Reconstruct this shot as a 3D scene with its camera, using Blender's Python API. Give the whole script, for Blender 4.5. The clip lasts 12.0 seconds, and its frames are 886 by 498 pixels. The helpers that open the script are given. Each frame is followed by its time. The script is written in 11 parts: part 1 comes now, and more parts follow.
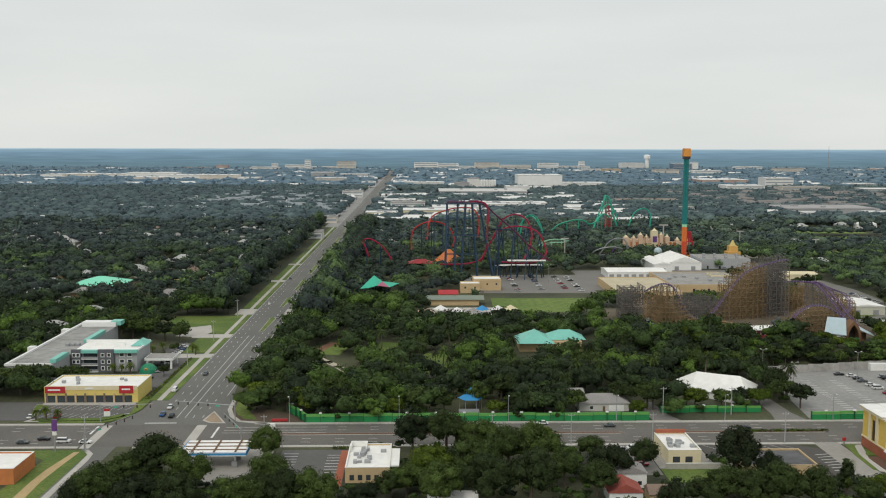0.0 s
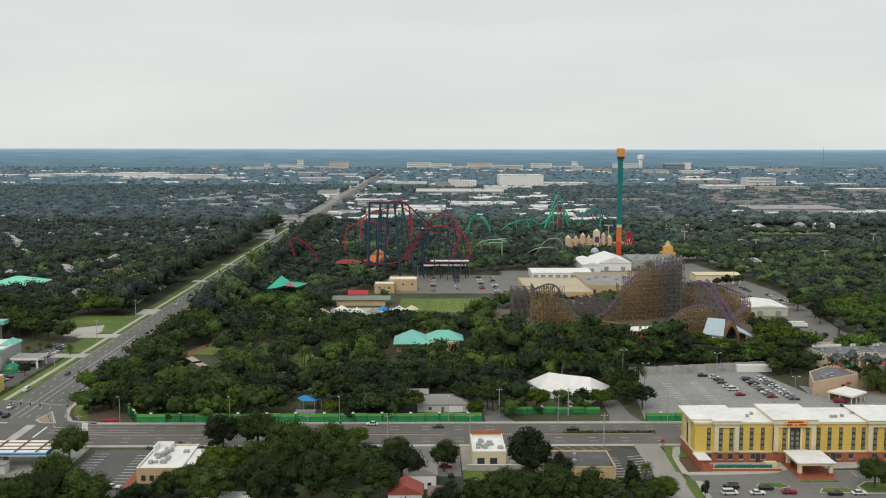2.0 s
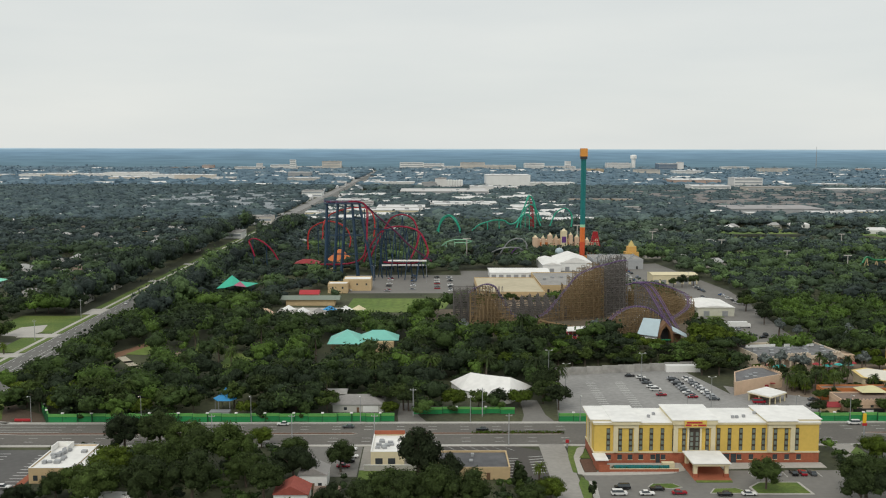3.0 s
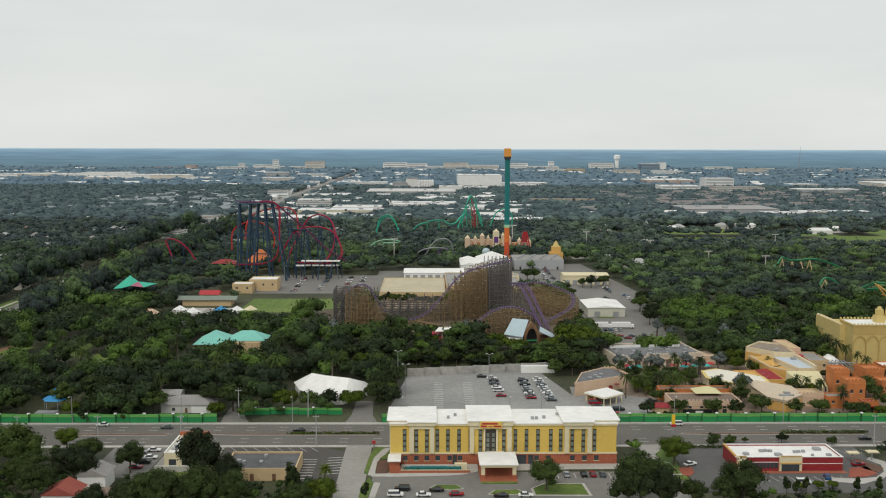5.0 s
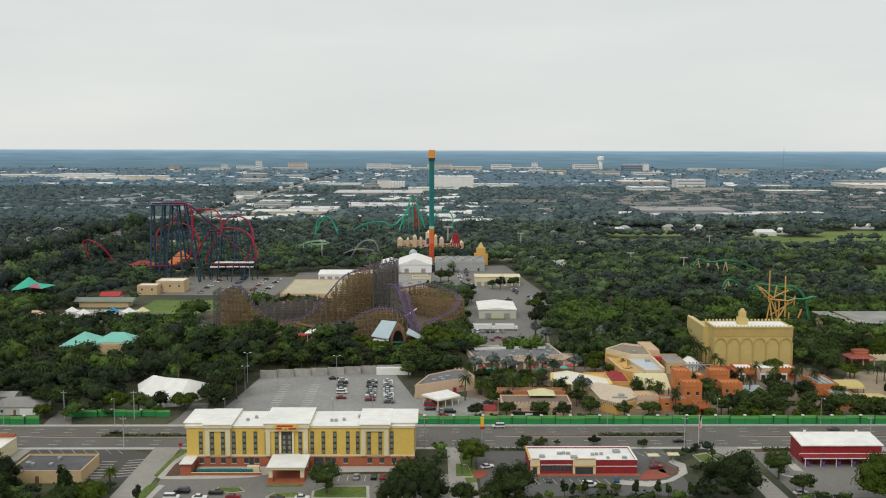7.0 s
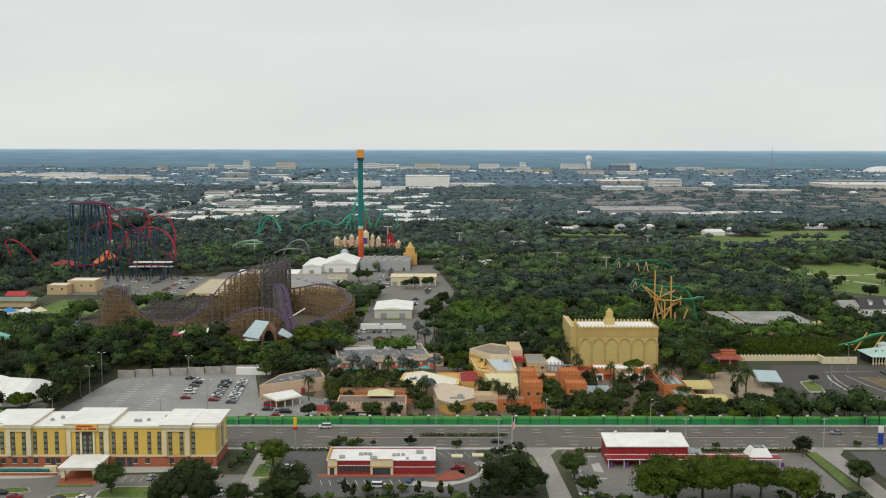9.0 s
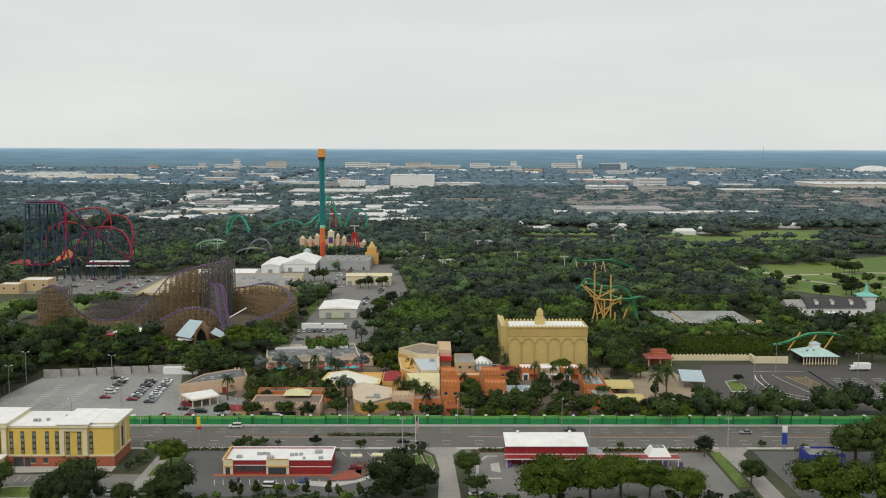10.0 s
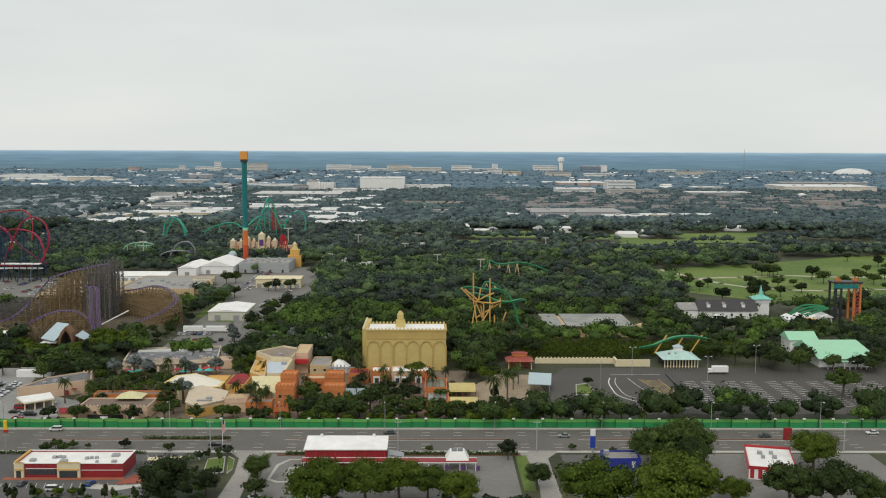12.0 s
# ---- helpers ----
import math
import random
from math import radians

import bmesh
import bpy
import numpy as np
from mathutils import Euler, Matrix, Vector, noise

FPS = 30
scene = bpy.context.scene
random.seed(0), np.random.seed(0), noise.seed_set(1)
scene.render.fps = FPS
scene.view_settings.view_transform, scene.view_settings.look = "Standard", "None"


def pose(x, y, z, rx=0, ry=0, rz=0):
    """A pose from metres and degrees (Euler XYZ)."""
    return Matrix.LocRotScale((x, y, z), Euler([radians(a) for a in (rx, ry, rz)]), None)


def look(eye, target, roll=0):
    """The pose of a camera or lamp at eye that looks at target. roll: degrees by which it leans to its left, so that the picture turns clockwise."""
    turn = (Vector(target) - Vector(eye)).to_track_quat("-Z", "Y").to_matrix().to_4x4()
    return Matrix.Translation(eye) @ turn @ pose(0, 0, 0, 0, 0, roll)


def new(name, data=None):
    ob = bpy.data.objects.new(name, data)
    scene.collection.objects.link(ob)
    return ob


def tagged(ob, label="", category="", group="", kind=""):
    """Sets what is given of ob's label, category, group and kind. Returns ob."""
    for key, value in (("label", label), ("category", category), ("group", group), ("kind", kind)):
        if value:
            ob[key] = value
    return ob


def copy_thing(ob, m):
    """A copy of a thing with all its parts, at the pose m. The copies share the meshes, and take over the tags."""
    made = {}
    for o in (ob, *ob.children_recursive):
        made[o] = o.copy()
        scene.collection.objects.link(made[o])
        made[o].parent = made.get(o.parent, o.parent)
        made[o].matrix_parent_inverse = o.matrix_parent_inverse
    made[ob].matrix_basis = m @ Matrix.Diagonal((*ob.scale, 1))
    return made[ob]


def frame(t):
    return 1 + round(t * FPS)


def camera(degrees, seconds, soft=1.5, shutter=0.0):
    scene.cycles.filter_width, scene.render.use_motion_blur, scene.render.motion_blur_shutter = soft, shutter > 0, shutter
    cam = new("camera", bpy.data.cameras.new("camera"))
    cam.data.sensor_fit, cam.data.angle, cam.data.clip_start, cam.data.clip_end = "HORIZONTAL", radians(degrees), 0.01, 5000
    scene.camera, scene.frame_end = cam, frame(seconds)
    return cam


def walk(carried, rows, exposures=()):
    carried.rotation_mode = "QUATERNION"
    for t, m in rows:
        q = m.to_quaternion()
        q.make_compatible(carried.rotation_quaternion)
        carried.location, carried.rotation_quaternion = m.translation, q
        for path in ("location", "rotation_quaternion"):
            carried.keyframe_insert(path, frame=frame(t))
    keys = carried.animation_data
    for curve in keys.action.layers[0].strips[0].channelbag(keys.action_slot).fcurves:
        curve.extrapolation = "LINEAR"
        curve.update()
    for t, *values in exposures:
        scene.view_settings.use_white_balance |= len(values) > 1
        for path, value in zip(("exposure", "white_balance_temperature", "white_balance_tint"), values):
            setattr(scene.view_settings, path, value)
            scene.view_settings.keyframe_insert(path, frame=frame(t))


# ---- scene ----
cam = camera(48.8, 12.0, soft=1.1)
# seconds, x, y, z, yaw, pitch, roll: a level flight eastwards along the avenue
PATH = [
    (0, -0.00, -0.00, 106.03, -1.450, -6.167, -0.114),
    (0.5, 17.09, -0.07, 106.02, -1.231, -6.168, -0.115),
    (1, 34.17, -0.12, 106.03, -1.073, -6.172, -0.109),
    (1.5, 51.24, -0.16, 106.04, -0.934, -6.147, -0.095),
    (2, 68.30, -0.19, 106.05, -0.855, -6.158, -0.101),
    (2.5, 85.35, -0.21, 106.08, -0.797, -6.166, -0.111),
    (3, 102.39, -0.22, 106.11, -0.774, -6.167, -0.122),
    (5, 170.40, -0.20, 106.31, -0.749, -6.164, -0.141),
    (5.5, 187.37, -0.19, 106.37, -0.756, -6.164, -0.153),
    (6, 204.32, -0.18, 106.44, -0.756, -6.161, -0.166),
    (6.5, 221.25, -0.17, 106.52, -0.756, -6.143, -0.171),
    (7, 238.17, -0.16, 106.60, -0.707, -6.091, -0.158),
    (9, 305.64, -0.16, 106.96, -0.422, -6.125, -0.150),
    (9.5, 322.46, -0.18, 107.06, -0.433, -6.150, -0.151),
    (10, 339.25, -0.21, 107.17, -0.459, -6.172, -0.164),
    (10.5, 356.02, -0.24, 107.28, -0.463, -6.110, -0.176),
    (11, 372.77, -0.29, 107.39, -0.467, -6.057, -0.194),
    (11.5, 389.49, -0.35, 107.50, -0.496, -6.014, -0.202),
    (12, 406.19, -0.43, 107.61, -0.564, -6.036, -0.212),
]
walk(cam, [(t, pose(x, y, z, 90 + pitch, roll, yaw)) for t, x, y, z, yaw, pitch, roll in PATH])

# ---- sky and sun: a bright overcast day ----
world = bpy.data.worlds.new("sky")
scene.world = world
world.use_nodes = True
wn, wl = world.node_tree.nodes, world.node_tree.links
wn.clear()
SUN_UP, SUN_ROUND = radians(48), radians(200)
sky = wn.new("ShaderNodeTexSky")
sky.sky_type, sky.sun_disc = "NISHITA", False
sky.sun_elevation, sky.sun_rotation = SUN_UP, SUN_ROUND
coord = wn.new("ShaderNodeTexCoord")
stretch = wn.new("ShaderNodeMapping")
stretch.inputs["Scale"].default_value = (1.2, 1.2, 7.0)
clouds = wn.new("ShaderNodeTexNoise")
clouds.inputs["Scale"].default_value = 2.2
clouds.inputs["Detail"].default_value = 6
clouds.inputs["Roughness"].default_value = 0.5
deck = wn.new("ShaderNodeValToRGB")
deck.color_ramp.elements[0].position, deck.color_ramp.elements[0].color = 0.30, (0.70, 0.732, 0.722, 1)
deck.color_ramp.elements[1].position, deck.color_ramp.elements[1].color = 0.72, (0.785, 0.803, 0.775, 1)
dim = wn.new("ShaderNodeVectorMath")
dim.operation = "SCALE"
dim.inputs["Scale"].default_value = 0.10
mix = wn.new("ShaderNodeMix")
mix.data_type = "RGBA"
mix.inputs[0].default_value = 0.94
back = wn.new("ShaderNodeBackground")
back.inputs["Strength"].default_value = 1.0
wout = wn.new("ShaderNodeOutputWorld")
wl.new(coord.outputs["Generated"], stretch.inputs["Vector"])
wl.new(stretch.outputs["Vector"], clouds.inputs["Vector"])
wl.new(clouds.outputs["Fac"], deck.inputs["Fac"])
wl.new(sky.outputs["Color"], dim.inputs[0])
wl.new(dim.outputs["Vector"], mix.inputs[6])
wl.new(deck.outputs["Color"], mix.inputs[7])
wl.new(mix.outputs[2], back.inputs["Color"])
wl.new(back.outputs["Background"], wout.inputs["Surface"])

sun = new("sun", bpy.data.lights.new("sun", "SUN"))
sun.data.energy, sun.data.angle, sun.data.color = 1.15, radians(25), (1.0, 0.95, 0.86)
sun.matrix_world = look((0, 0, 0), (math.sin(SUN_ROUND) * -1, -math.cos(SUN_ROUND), -math.tan(SUN_UP)))
scene.view_settings.exposure = 0.0

# ---- materials ----
def mat(name, rgb, rough=0.8, vary=0.12, grain=0.6, stain=0.06, bump=0.0, metal=0.0, rnd=0.0):
    """A painted or natural surface: fine grain, broad stains, a little relief, and a shade of its own for each object."""
    m = bpy.data.materials.new(name)
    m.use_nodes = True
    n, l = m.node_tree.nodes, m.node_tree.links
    bsdf = n["Principled BSDF"]
    bsdf.inputs["Roughness"].default_value = rough
    bsdf.inputs["Metallic"].default_value = metal
    geo = n.new("ShaderNodeNewGeometry")
    fine = n.new("ShaderNodeTexNoise")
    fine.inputs["Scale"].default_value = grain
    fine.inputs["Detail"].default_value = 5
    broad = n.new("ShaderNodeTexNoise")
    broad.inputs["Scale"].default_value = stain
    broad.inputs["Detail"].default_value = 4
    l.new(geo.outputs["Position"], fine.inputs["Vector"])
    l.new(geo.outputs["Position"], broad.inputs["Vector"])
    add = n.new("ShaderNodeMath")
    add.operation = "ADD"
    l.new(fine.outputs["Fac"], add.inputs[0])
    l.new(broad.outputs["Fac"], add.inputs[1])
    last = add
    if rnd:
        info = n.new("ShaderNodeObjectInfo")
        own = n.new("ShaderNodeMath")
        own.operation, own.inputs[1].default_value = "MULTIPLY_ADD", rnd
        l.new(info.outputs["Random"], own.inputs[0])
        l.new(add.outputs[0], own.inputs[2])
        last = own
    span = n.new("ShaderNodeMapRange")
    span.inputs["From Min"].default_value, span.inputs["From Max"].default_value = 0.65, 1.35
    span.inputs["To Min"].default_value, span.inputs["To Max"].default_value = 1 - vary, 1 + vary
    l.new(last.outputs[0], span.inputs["Value"])
    tone = n.new("ShaderNodeVectorMath")
    tone.operation = "SCALE"
    tone.inputs[0].default_value = rgb
    l.new(span.outputs["Result"], tone.inputs["Scale"])
    l.new(tone.outputs["Vector"], bsdf.inputs["Base Color"])
    if bump:
        b = n.new("ShaderNodeBump")
        b.inputs["Strength"].default_value, b.inputs["Distance"].default_value = bump, 0.1
        l.new(fine.outputs["Fac"], b.inputs["Height"])
        l.new(b.outputs["Normal"], bsdf.inputs["Normal"])
    return m


def leaf_mat(name, dark, light, attribute="", depth=1.0, grain=1.1):
    """Leaves: each tree between two greens, each clump with a shade of its own."""
    m = bpy.data.materials.new(name)
    m.use_nodes = True
    n, l = m.node_tree.nodes, m.node_tree.links
    bsdf = n["Principled BSDF"]
    bsdf.inputs["Roughness"].default_value = 0.65
    bsdf.inputs["Specular IOR Level"].default_value = 0.08
    if attribute:
        src = n.new("ShaderNodeAttribute")
        src.attribute_name = attribute
        tree = src.outputs["Fac"]
    else:
        src = n.new("ShaderNodeObjectInfo")
        tree = src.outputs["Random"]
    both = n.new("ShaderNodeMix")
    both.data_type = "RGBA"
    both.inputs[6].default_value, both.inputs[7].default_value = (*dark, 1), (*light, 1)
    l.new(tree, both.inputs[0])
    geo = n.new("ShaderNodeNewGeometry")
    span = n.new("ShaderNodeMapRange")
    span.inputs["To Min"].default_value, span.inputs["To Max"].default_value = 1 - 0.22 * depth, 1 + 0.22 * depth
    l.new(geo.outputs["Random Per Island"], span.inputs["Value"])
    bough = n.new("ShaderNodeTexNoise")
    bough.inputs["Scale"].default_value, bough.inputs["Detail"].default_value = 0.29 * grain, 3
    l.new(geo.outputs["Position"], bough.inputs["Vector"])
    sway = n.new("ShaderNodeMapRange")
    sway.inputs["From Min"].default_value, sway.inputs["From Max"].default_value = 0.33, 0.67
    sway.inputs["To Min"].default_value, sway.inputs["To Max"].default_value = 1 - 0.3 * depth, 1 + 0.3 * depth
    l.new(bough.outputs["Fac"], sway.inputs["Value"])
    times = n.new("ShaderNodeMath")
    times.operation = "MULTIPLY"
    l.new(span.outputs["Result"], times.inputs[0])
    l.new(sway.outputs["Result"], times.inputs[1])
    tone = n.new("ShaderNodeVectorMath")
    tone.operation = "SCALE"
    l.new(both.outputs[2], tone.inputs[0])
    twigs = n.new("ShaderNodeTexNoise")
    twigs.inputs["Scale"].default_value, twigs.inputs["Detail"].default_value = grain, 5
    twigs.inputs["Roughness"].default_value = 0.65
    l.new(geo.outputs["Position"], twigs.inputs["Vector"])
    leaf = n.new("ShaderNodeMapRange")
    leaf.inputs["From Min"].default_value, leaf.inputs["From Max"].default_value = 0.36, 0.64
    leaf.inputs["To Min"].default_value, leaf.inputs["To Max"].default_value = 1 - 0.38 * depth, 1 + 0.38 * depth
    l.new(twigs.outputs["Fac"], leaf.inputs["Value"])
    fine = n.new("ShaderNodeMath")
    fine.operation = "MULTIPLY"
    l.new(times.outputs[0], fine.inputs[0])
    l.new(leaf.outputs["Result"], fine.inputs[1])
    l.new(fine.outputs[0], tone.inputs["Scale"])
    l.new(tone.outputs["Vector"], bsdf.inputs["Base Color"])
    rough = n.new("ShaderNodeBump")
    rough.inputs["Strength"].default_value, rough.inputs["Distance"].default_value = min(1.0, 1.1 * depth), 0.9
    l.new(twigs.outputs["Fac"], rough.inputs["Height"])
    l.new(rough.outputs["Normal"], bsdf.inputs["Normal"])
    through_leaf = n.new("ShaderNodeBsdfTranslucent")
    l.new(tone.outputs["Vector"], through_leaf.inputs["Color"])
    l.new(rough.outputs["Normal"], through_leaf.inputs["Normal"])
    blade = n.new("ShaderNodeMixShader")
    blade.inputs[0].default_value = 0.28
    l.new(bsdf.outputs[0], blade.inputs[1])
    l.new(through_leaf.outputs[0], blade.inputs[2])
    l.new(blade.outputs[0], n["Material Output"].inputs["Surface"])
    return m


def ground_mat(name, a, b, scale_a, scale_b, low=0.42, high=0.6, rough=0.9):
    """Two earths or grasses in patches, with a fine grain over both."""
    m = bpy.data.materials.new(name)
    m.use_nodes = True
    n, l = m.node_tree.nodes, m.node_tree.links
    bsdf = n["Principled BSDF"]
    bsdf.inputs["Roughness"].default_value = rough
    geo = n.new("ShaderNodeNewGeometry")
    big = n.new("ShaderNodeTexNoise")
    big.inputs["Scale"].default_value, big.inputs["Detail"].default_value = scale_a, 8
    small = n.new("ShaderNodeTexNoise")
    small.inputs["Scale"].default_value, small.inputs["Detail"].default_value = scale_b, 4
    l.new(geo.outputs["Position"], big.inputs["Vector"])
    l.new(geo.outputs["Position"], small.inputs["Vector"])
    ramp = n.new("ShaderNodeMapRange")
    ramp.inputs["From Min"].default_value, ramp.inputs["From Max"].default_value = low, high
    l.new(big.outputs["Fac"], ramp.inputs["Value"])
    both = n.new("ShaderNodeMix")
    both.data_type = "RGBA"
    both.inputs[6].default_value, both.inputs[7].default_value = (*a, 1), (*b, 1)
    l.new(ramp.outputs["Result"], both.inputs[0])
    span = n.new("ShaderNodeMapRange")
    span.inputs["From Min"].default_value, span.inputs["From Max"].default_value = 0.3, 0.7
    span.inputs["To Min"].default_value, span.inputs["To Max"].default_value = 0.75, 1.25
    l.new(small.outputs["Fac"], span.inputs["Value"])
    tone = n.new("ShaderNodeVectorMath")
    tone.operation = "SCALE"
    l.new(both.outputs[2], tone.inputs[0])
    l.new(span.outputs["Result"], tone.inputs["Scale"])
    l.new(tone.outputs["Vector"], bsdf.inputs["Base Color"])
    return m


def glass_mat(name, rgb):
    """Dark window glass, as seen from outside by day."""
    m = mat(name, rgb, rough=0.12, vary=0.3, grain=0.25, stain=0.05)
    m.node_tree.nodes["Principled BSDF"].inputs["Specular IOR Level"].default_value = 0.6
    return m


M_EARTH = ground_mat("woodland_earth", (0.036, 0.042, 0.020), (0.070, 0.076, 0.034), 0.02, 0.5)
M_GRASS = ground_mat("mown_grass", (0.078, 0.130, 0.018), (0.122, 0.168, 0.030), 0.05, 0.8)
M_PASTURE = ground_mat("pasture_grass", (0.090, 0.152, 0.022), (0.135, 0.192, 0.036), 0.014, 0.3)
M_MULCH = mat("brown_mulch", (0.13, 0.07, 0.045), 0.95, 0.3, 1.2, 0.1)
M_REDMULCH = mat("red_mulch", (0.28, 0.075, 0.045), 0.95, 0.25, 1.2, 0.1)
M_PAVE = mat("brown_paving", (0.20, 0.155, 0.115), 0.92, 0.2, 0.9, 0.12)
M_ROAD = mat("worn_asphalt", (0.128, 0.119, 0.106), 0.88, 0.2, 0.9, 0.05)
M_ROAD2 = mat("patched_asphalt", (0.142, 0.139, 0.129), 0.9, 0.18, 0.9, 0.04)
M_FRESH = mat("fresh_asphalt", (0.074, 0.067, 0.060), 0.85, 0.15, 0.8, 0.06)
M_LOT = mat("grey_lot_asphalt", (0.182, 0.174, 0.160), 0.9, 0.14, 0.5, 0.04)
M_OLDLOT = mat("bleached_asphalt", (0.265, 0.26, 0.25), 0.92, 0.22, 0.5, 0.05)
M_LOT2 = mat("dark_lot_asphalt", (0.108, 0.105, 0.102), 0.9, 0.16, 0.5, 0.04)
M_CONC = mat("pale_concrete", (0.44, 0.42, 0.385), 0.9, 0.14, 0.8, 0.08)
M_SIDE = mat("worn_concrete_road", (0.30, 0.285, 0.26), 0.9, 0.16, 0.6, 0.06)
M_SAND = mat("sandy_earth", (0.31, 0.235, 0.16), 0.95, 0.18, 0.6, 0.08)
M_LINE = mat("white_road_paint", (0.66, 0.66, 0.64), 0.7, 0.2, 1.5, 0.2)
M_YLINE = mat("yellow_road_paint", (0.60, 0.40, 0.08), 0.7, 0.2, 1.5, 0.2)
M_WHITEROOF = mat("white_roof_membrane", (0.80, 0.79, 0.76), 0.75, 0.12, 0.35, 0.07)
M_GREYROOF = mat("grey_gravel_roof", (0.30, 0.29, 0.275), 0.95, 0.22, 0.5, 0.09)
M_SHINGLE = mat("grey_shingles", (0.25, 0.24, 0.23), 0.95, 0.15, 1.2, 0.15, rnd=0.3)
M_BROWNSH = mat("brown_shingles", (0.19, 0.14, 0.11), 0.95, 0.18, 1.2, 0.15, rnd=0.4)
M_REDSH = mat("red_shingles", (0.30, 0.075, 0.055), 0.95, 0.2, 1.0, 0.2)
M_WHITE = mat("white_paint", (0.78, 0.78, 0.76), 0.6, 0.06, 0.6, 0.1)
M_CREAM = mat("cream_stucco", (0.68, 0.60, 0.40), 0.9, 0.07, 0.8, 0.1)
M_YELLOW = mat("yellow_stucco", (0.66, 0.46, 0.105), 0.9, 0.07, 0.8, 0.1)
M_BRICK = mat("red_brick", (0.34, 0.105, 0.055), 0.92, 0.2, 1.6, 0.15)
M_GLASS = glass_mat("window_glass", (0.045, 0.055, 0.062))
M_GLASSL = glass_mat("pale_window_glass", (0.17, 0.205, 0.175))
M_DARK = mat("dark_metal", (0.03, 0.03, 0.032), 0.5, 0.2)
M_GREY = mat("grey_metal", (0.34, 0.35, 0.36), 0.5, 0.12, metal=0.3)
M_GREYC = mat("grey_stucco", (0.36, 0.37, 0.38), 0.9, 0.1)
M_FENCEG = mat("green_fence_boards", (0.014, 0.20, 0.060), 0.55, 0.22, 0.8, 0.06, rnd=1.1)
M_FENCEL = mat("light_green_fence_cap", (0.125, 0.37, 0.085), 0.6, 0.12, 0.8, 0.06)
M_FENCED = mat("dark_green_fence_boards", (0.012, 0.10, 0.035), 0.6, 0.12, 0.8, 0.06)
M_TAN = mat("tan_stucco", (0.55, 0.41, 0.235), 0.9, 0.1, 0.7, 0.1)
M_PINK = mat("salmon_stucco", (0.62, 0.45, 0.32), 0.9, 0.08, 0.7, 0.1)
M_ORANGE = mat("orange_stucco", (0.52, 0.185, 0.060), 0.9, 0.14, 0.6, 0.1)
M_OCHRE = mat("ochre_stucco", (0.60, 0.355, 0.105), 0.9, 0.1, 0.6, 0.1)
M_SANDST = mat("sandstone_yellow", (0.55, 0.43, 0.165), 0.92, 0.09, 0.5, 0.08)
M_SANDSD = mat("sandstone_dark", (0.47, 0.34, 0.12), 0.92, 0.09, 0.5, 0.08)
M_TEALROOF = mat("teal_metal_roof", (0.19, 0.52, 0.44), 0.5, 0.08, 0.5, 0.07)
M_PALEGREEN = mat("pale_green_metal_roof", (0.33, 0.62, 0.42), 0.5, 0.07, 0.5, 0.07)
M_BLUEROOF = mat("pale_blue_metal_roof", (0.40, 0.50, 0.54), 0.45, 0.07, 0.5, 0.07)
M_BLUE = mat("bright_blue_canvas", (0.035, 0.26, 0.55), 0.7, 0.1)
M_RED = mat("red_paint", (0.42, 0.022, 0.03), 0.5, 0.12)
M_DKRED = mat("dark_red_cladding", (0.27, 0.018, 0.022), 0.6, 0.15, 0.8, 0.2)
M_SCARLET = mat("scarlet_track_paint", (0.36, 0.010, 0.050), 0.45, 0.12)
M_REDOR = mat("red_orange_track_paint", (0.52, 0.04, 0.035), 0.45, 0.12)
M_NAVY = mat("navy_steel_paint", (0.016, 0.045, 0.085), 0.45, 0.15)
M_TEAL = mat("teal_steel_paint", (0.012, 0.175, 0.175), 0.45, 0.1)
M_MINT = mat("sea_green_track_paint", (0.035, 0.42, 0.28), 0.45, 0.1)
M_GREENT = mat("green_track_paint", (0.03, 0.24, 0.10), 0.45, 0.12)
M_TORANGE = mat("tower_orange", (0.66, 0.28, 0.05), 0.5, 0.1)
M_MAROON = mat("maroon_track_paint", (0.11, 0.014, 0.060), 0.45, 0.15)
M_STRIP = mat("dark_brown_frames", (0.045, 0.032, 0.024), 0.5, 0.15)
# far white roofs, greyed to put haze into their colour
M_FARROOF = mat("hazed_pale_roof", (0.66, 0.66, 0.65), 0.85, 0.2, 0.1, 0.02)
M_LILAC = mat("pale_purple_track_paint", (0.115, 0.062, 0.165), 0.5, 0.2, 0.8, 0.15)
M_PURPLE = mat("purple_track_paint", (0.13, 0.045, 0.21), 0.45, 0.15)
M_OLDTIMBER = mat("old_grey_timber", (0.125, 0.115, 0.108), 0.9, 0.3, 0.9, 0.06)
M_TIMBER = mat("new_timber", (0.215, 0.150, 0.078), 0.9, 0.35, 0.9, 0.06)
M_GREYTIMBER = mat("weathered_timber", (0.150, 0.138, 0.128), 0.95, 0.22, 0.9, 0.06)
M_WOOD = mat("brown_wood", (0.16, 0.09, 0.05), 0.9, 0.2)
M_BARK = mat("bark", (0.11, 0.085, 0.065), 0.95, 0.25, 2.0, 0.3)
M_LEAF = leaf_mat("oak_leaves", (0.032, 0.045, 0.023), (0.092, 0.136, 0.036))
M_LEAF_DARK = leaf_mat("pine_needles", (0.022, 0.033, 0.018), (0.038, 0.052, 0.026))
M_LEAF_LIME = leaf_mat("lime_leaves", (0.075, 0.115, 0.018), (0.125, 0.172, 0.026))
M_LEAF_BAMBOO = leaf_mat("bamboo_leaves", (0.055, 0.085, 0.012), (0.085, 0.120, 0.016))
M_LEAF_SILVER = leaf_mat("silver_fronds", (0.165, 0.195, 0.185), (0.235, 0.265, 0.25))
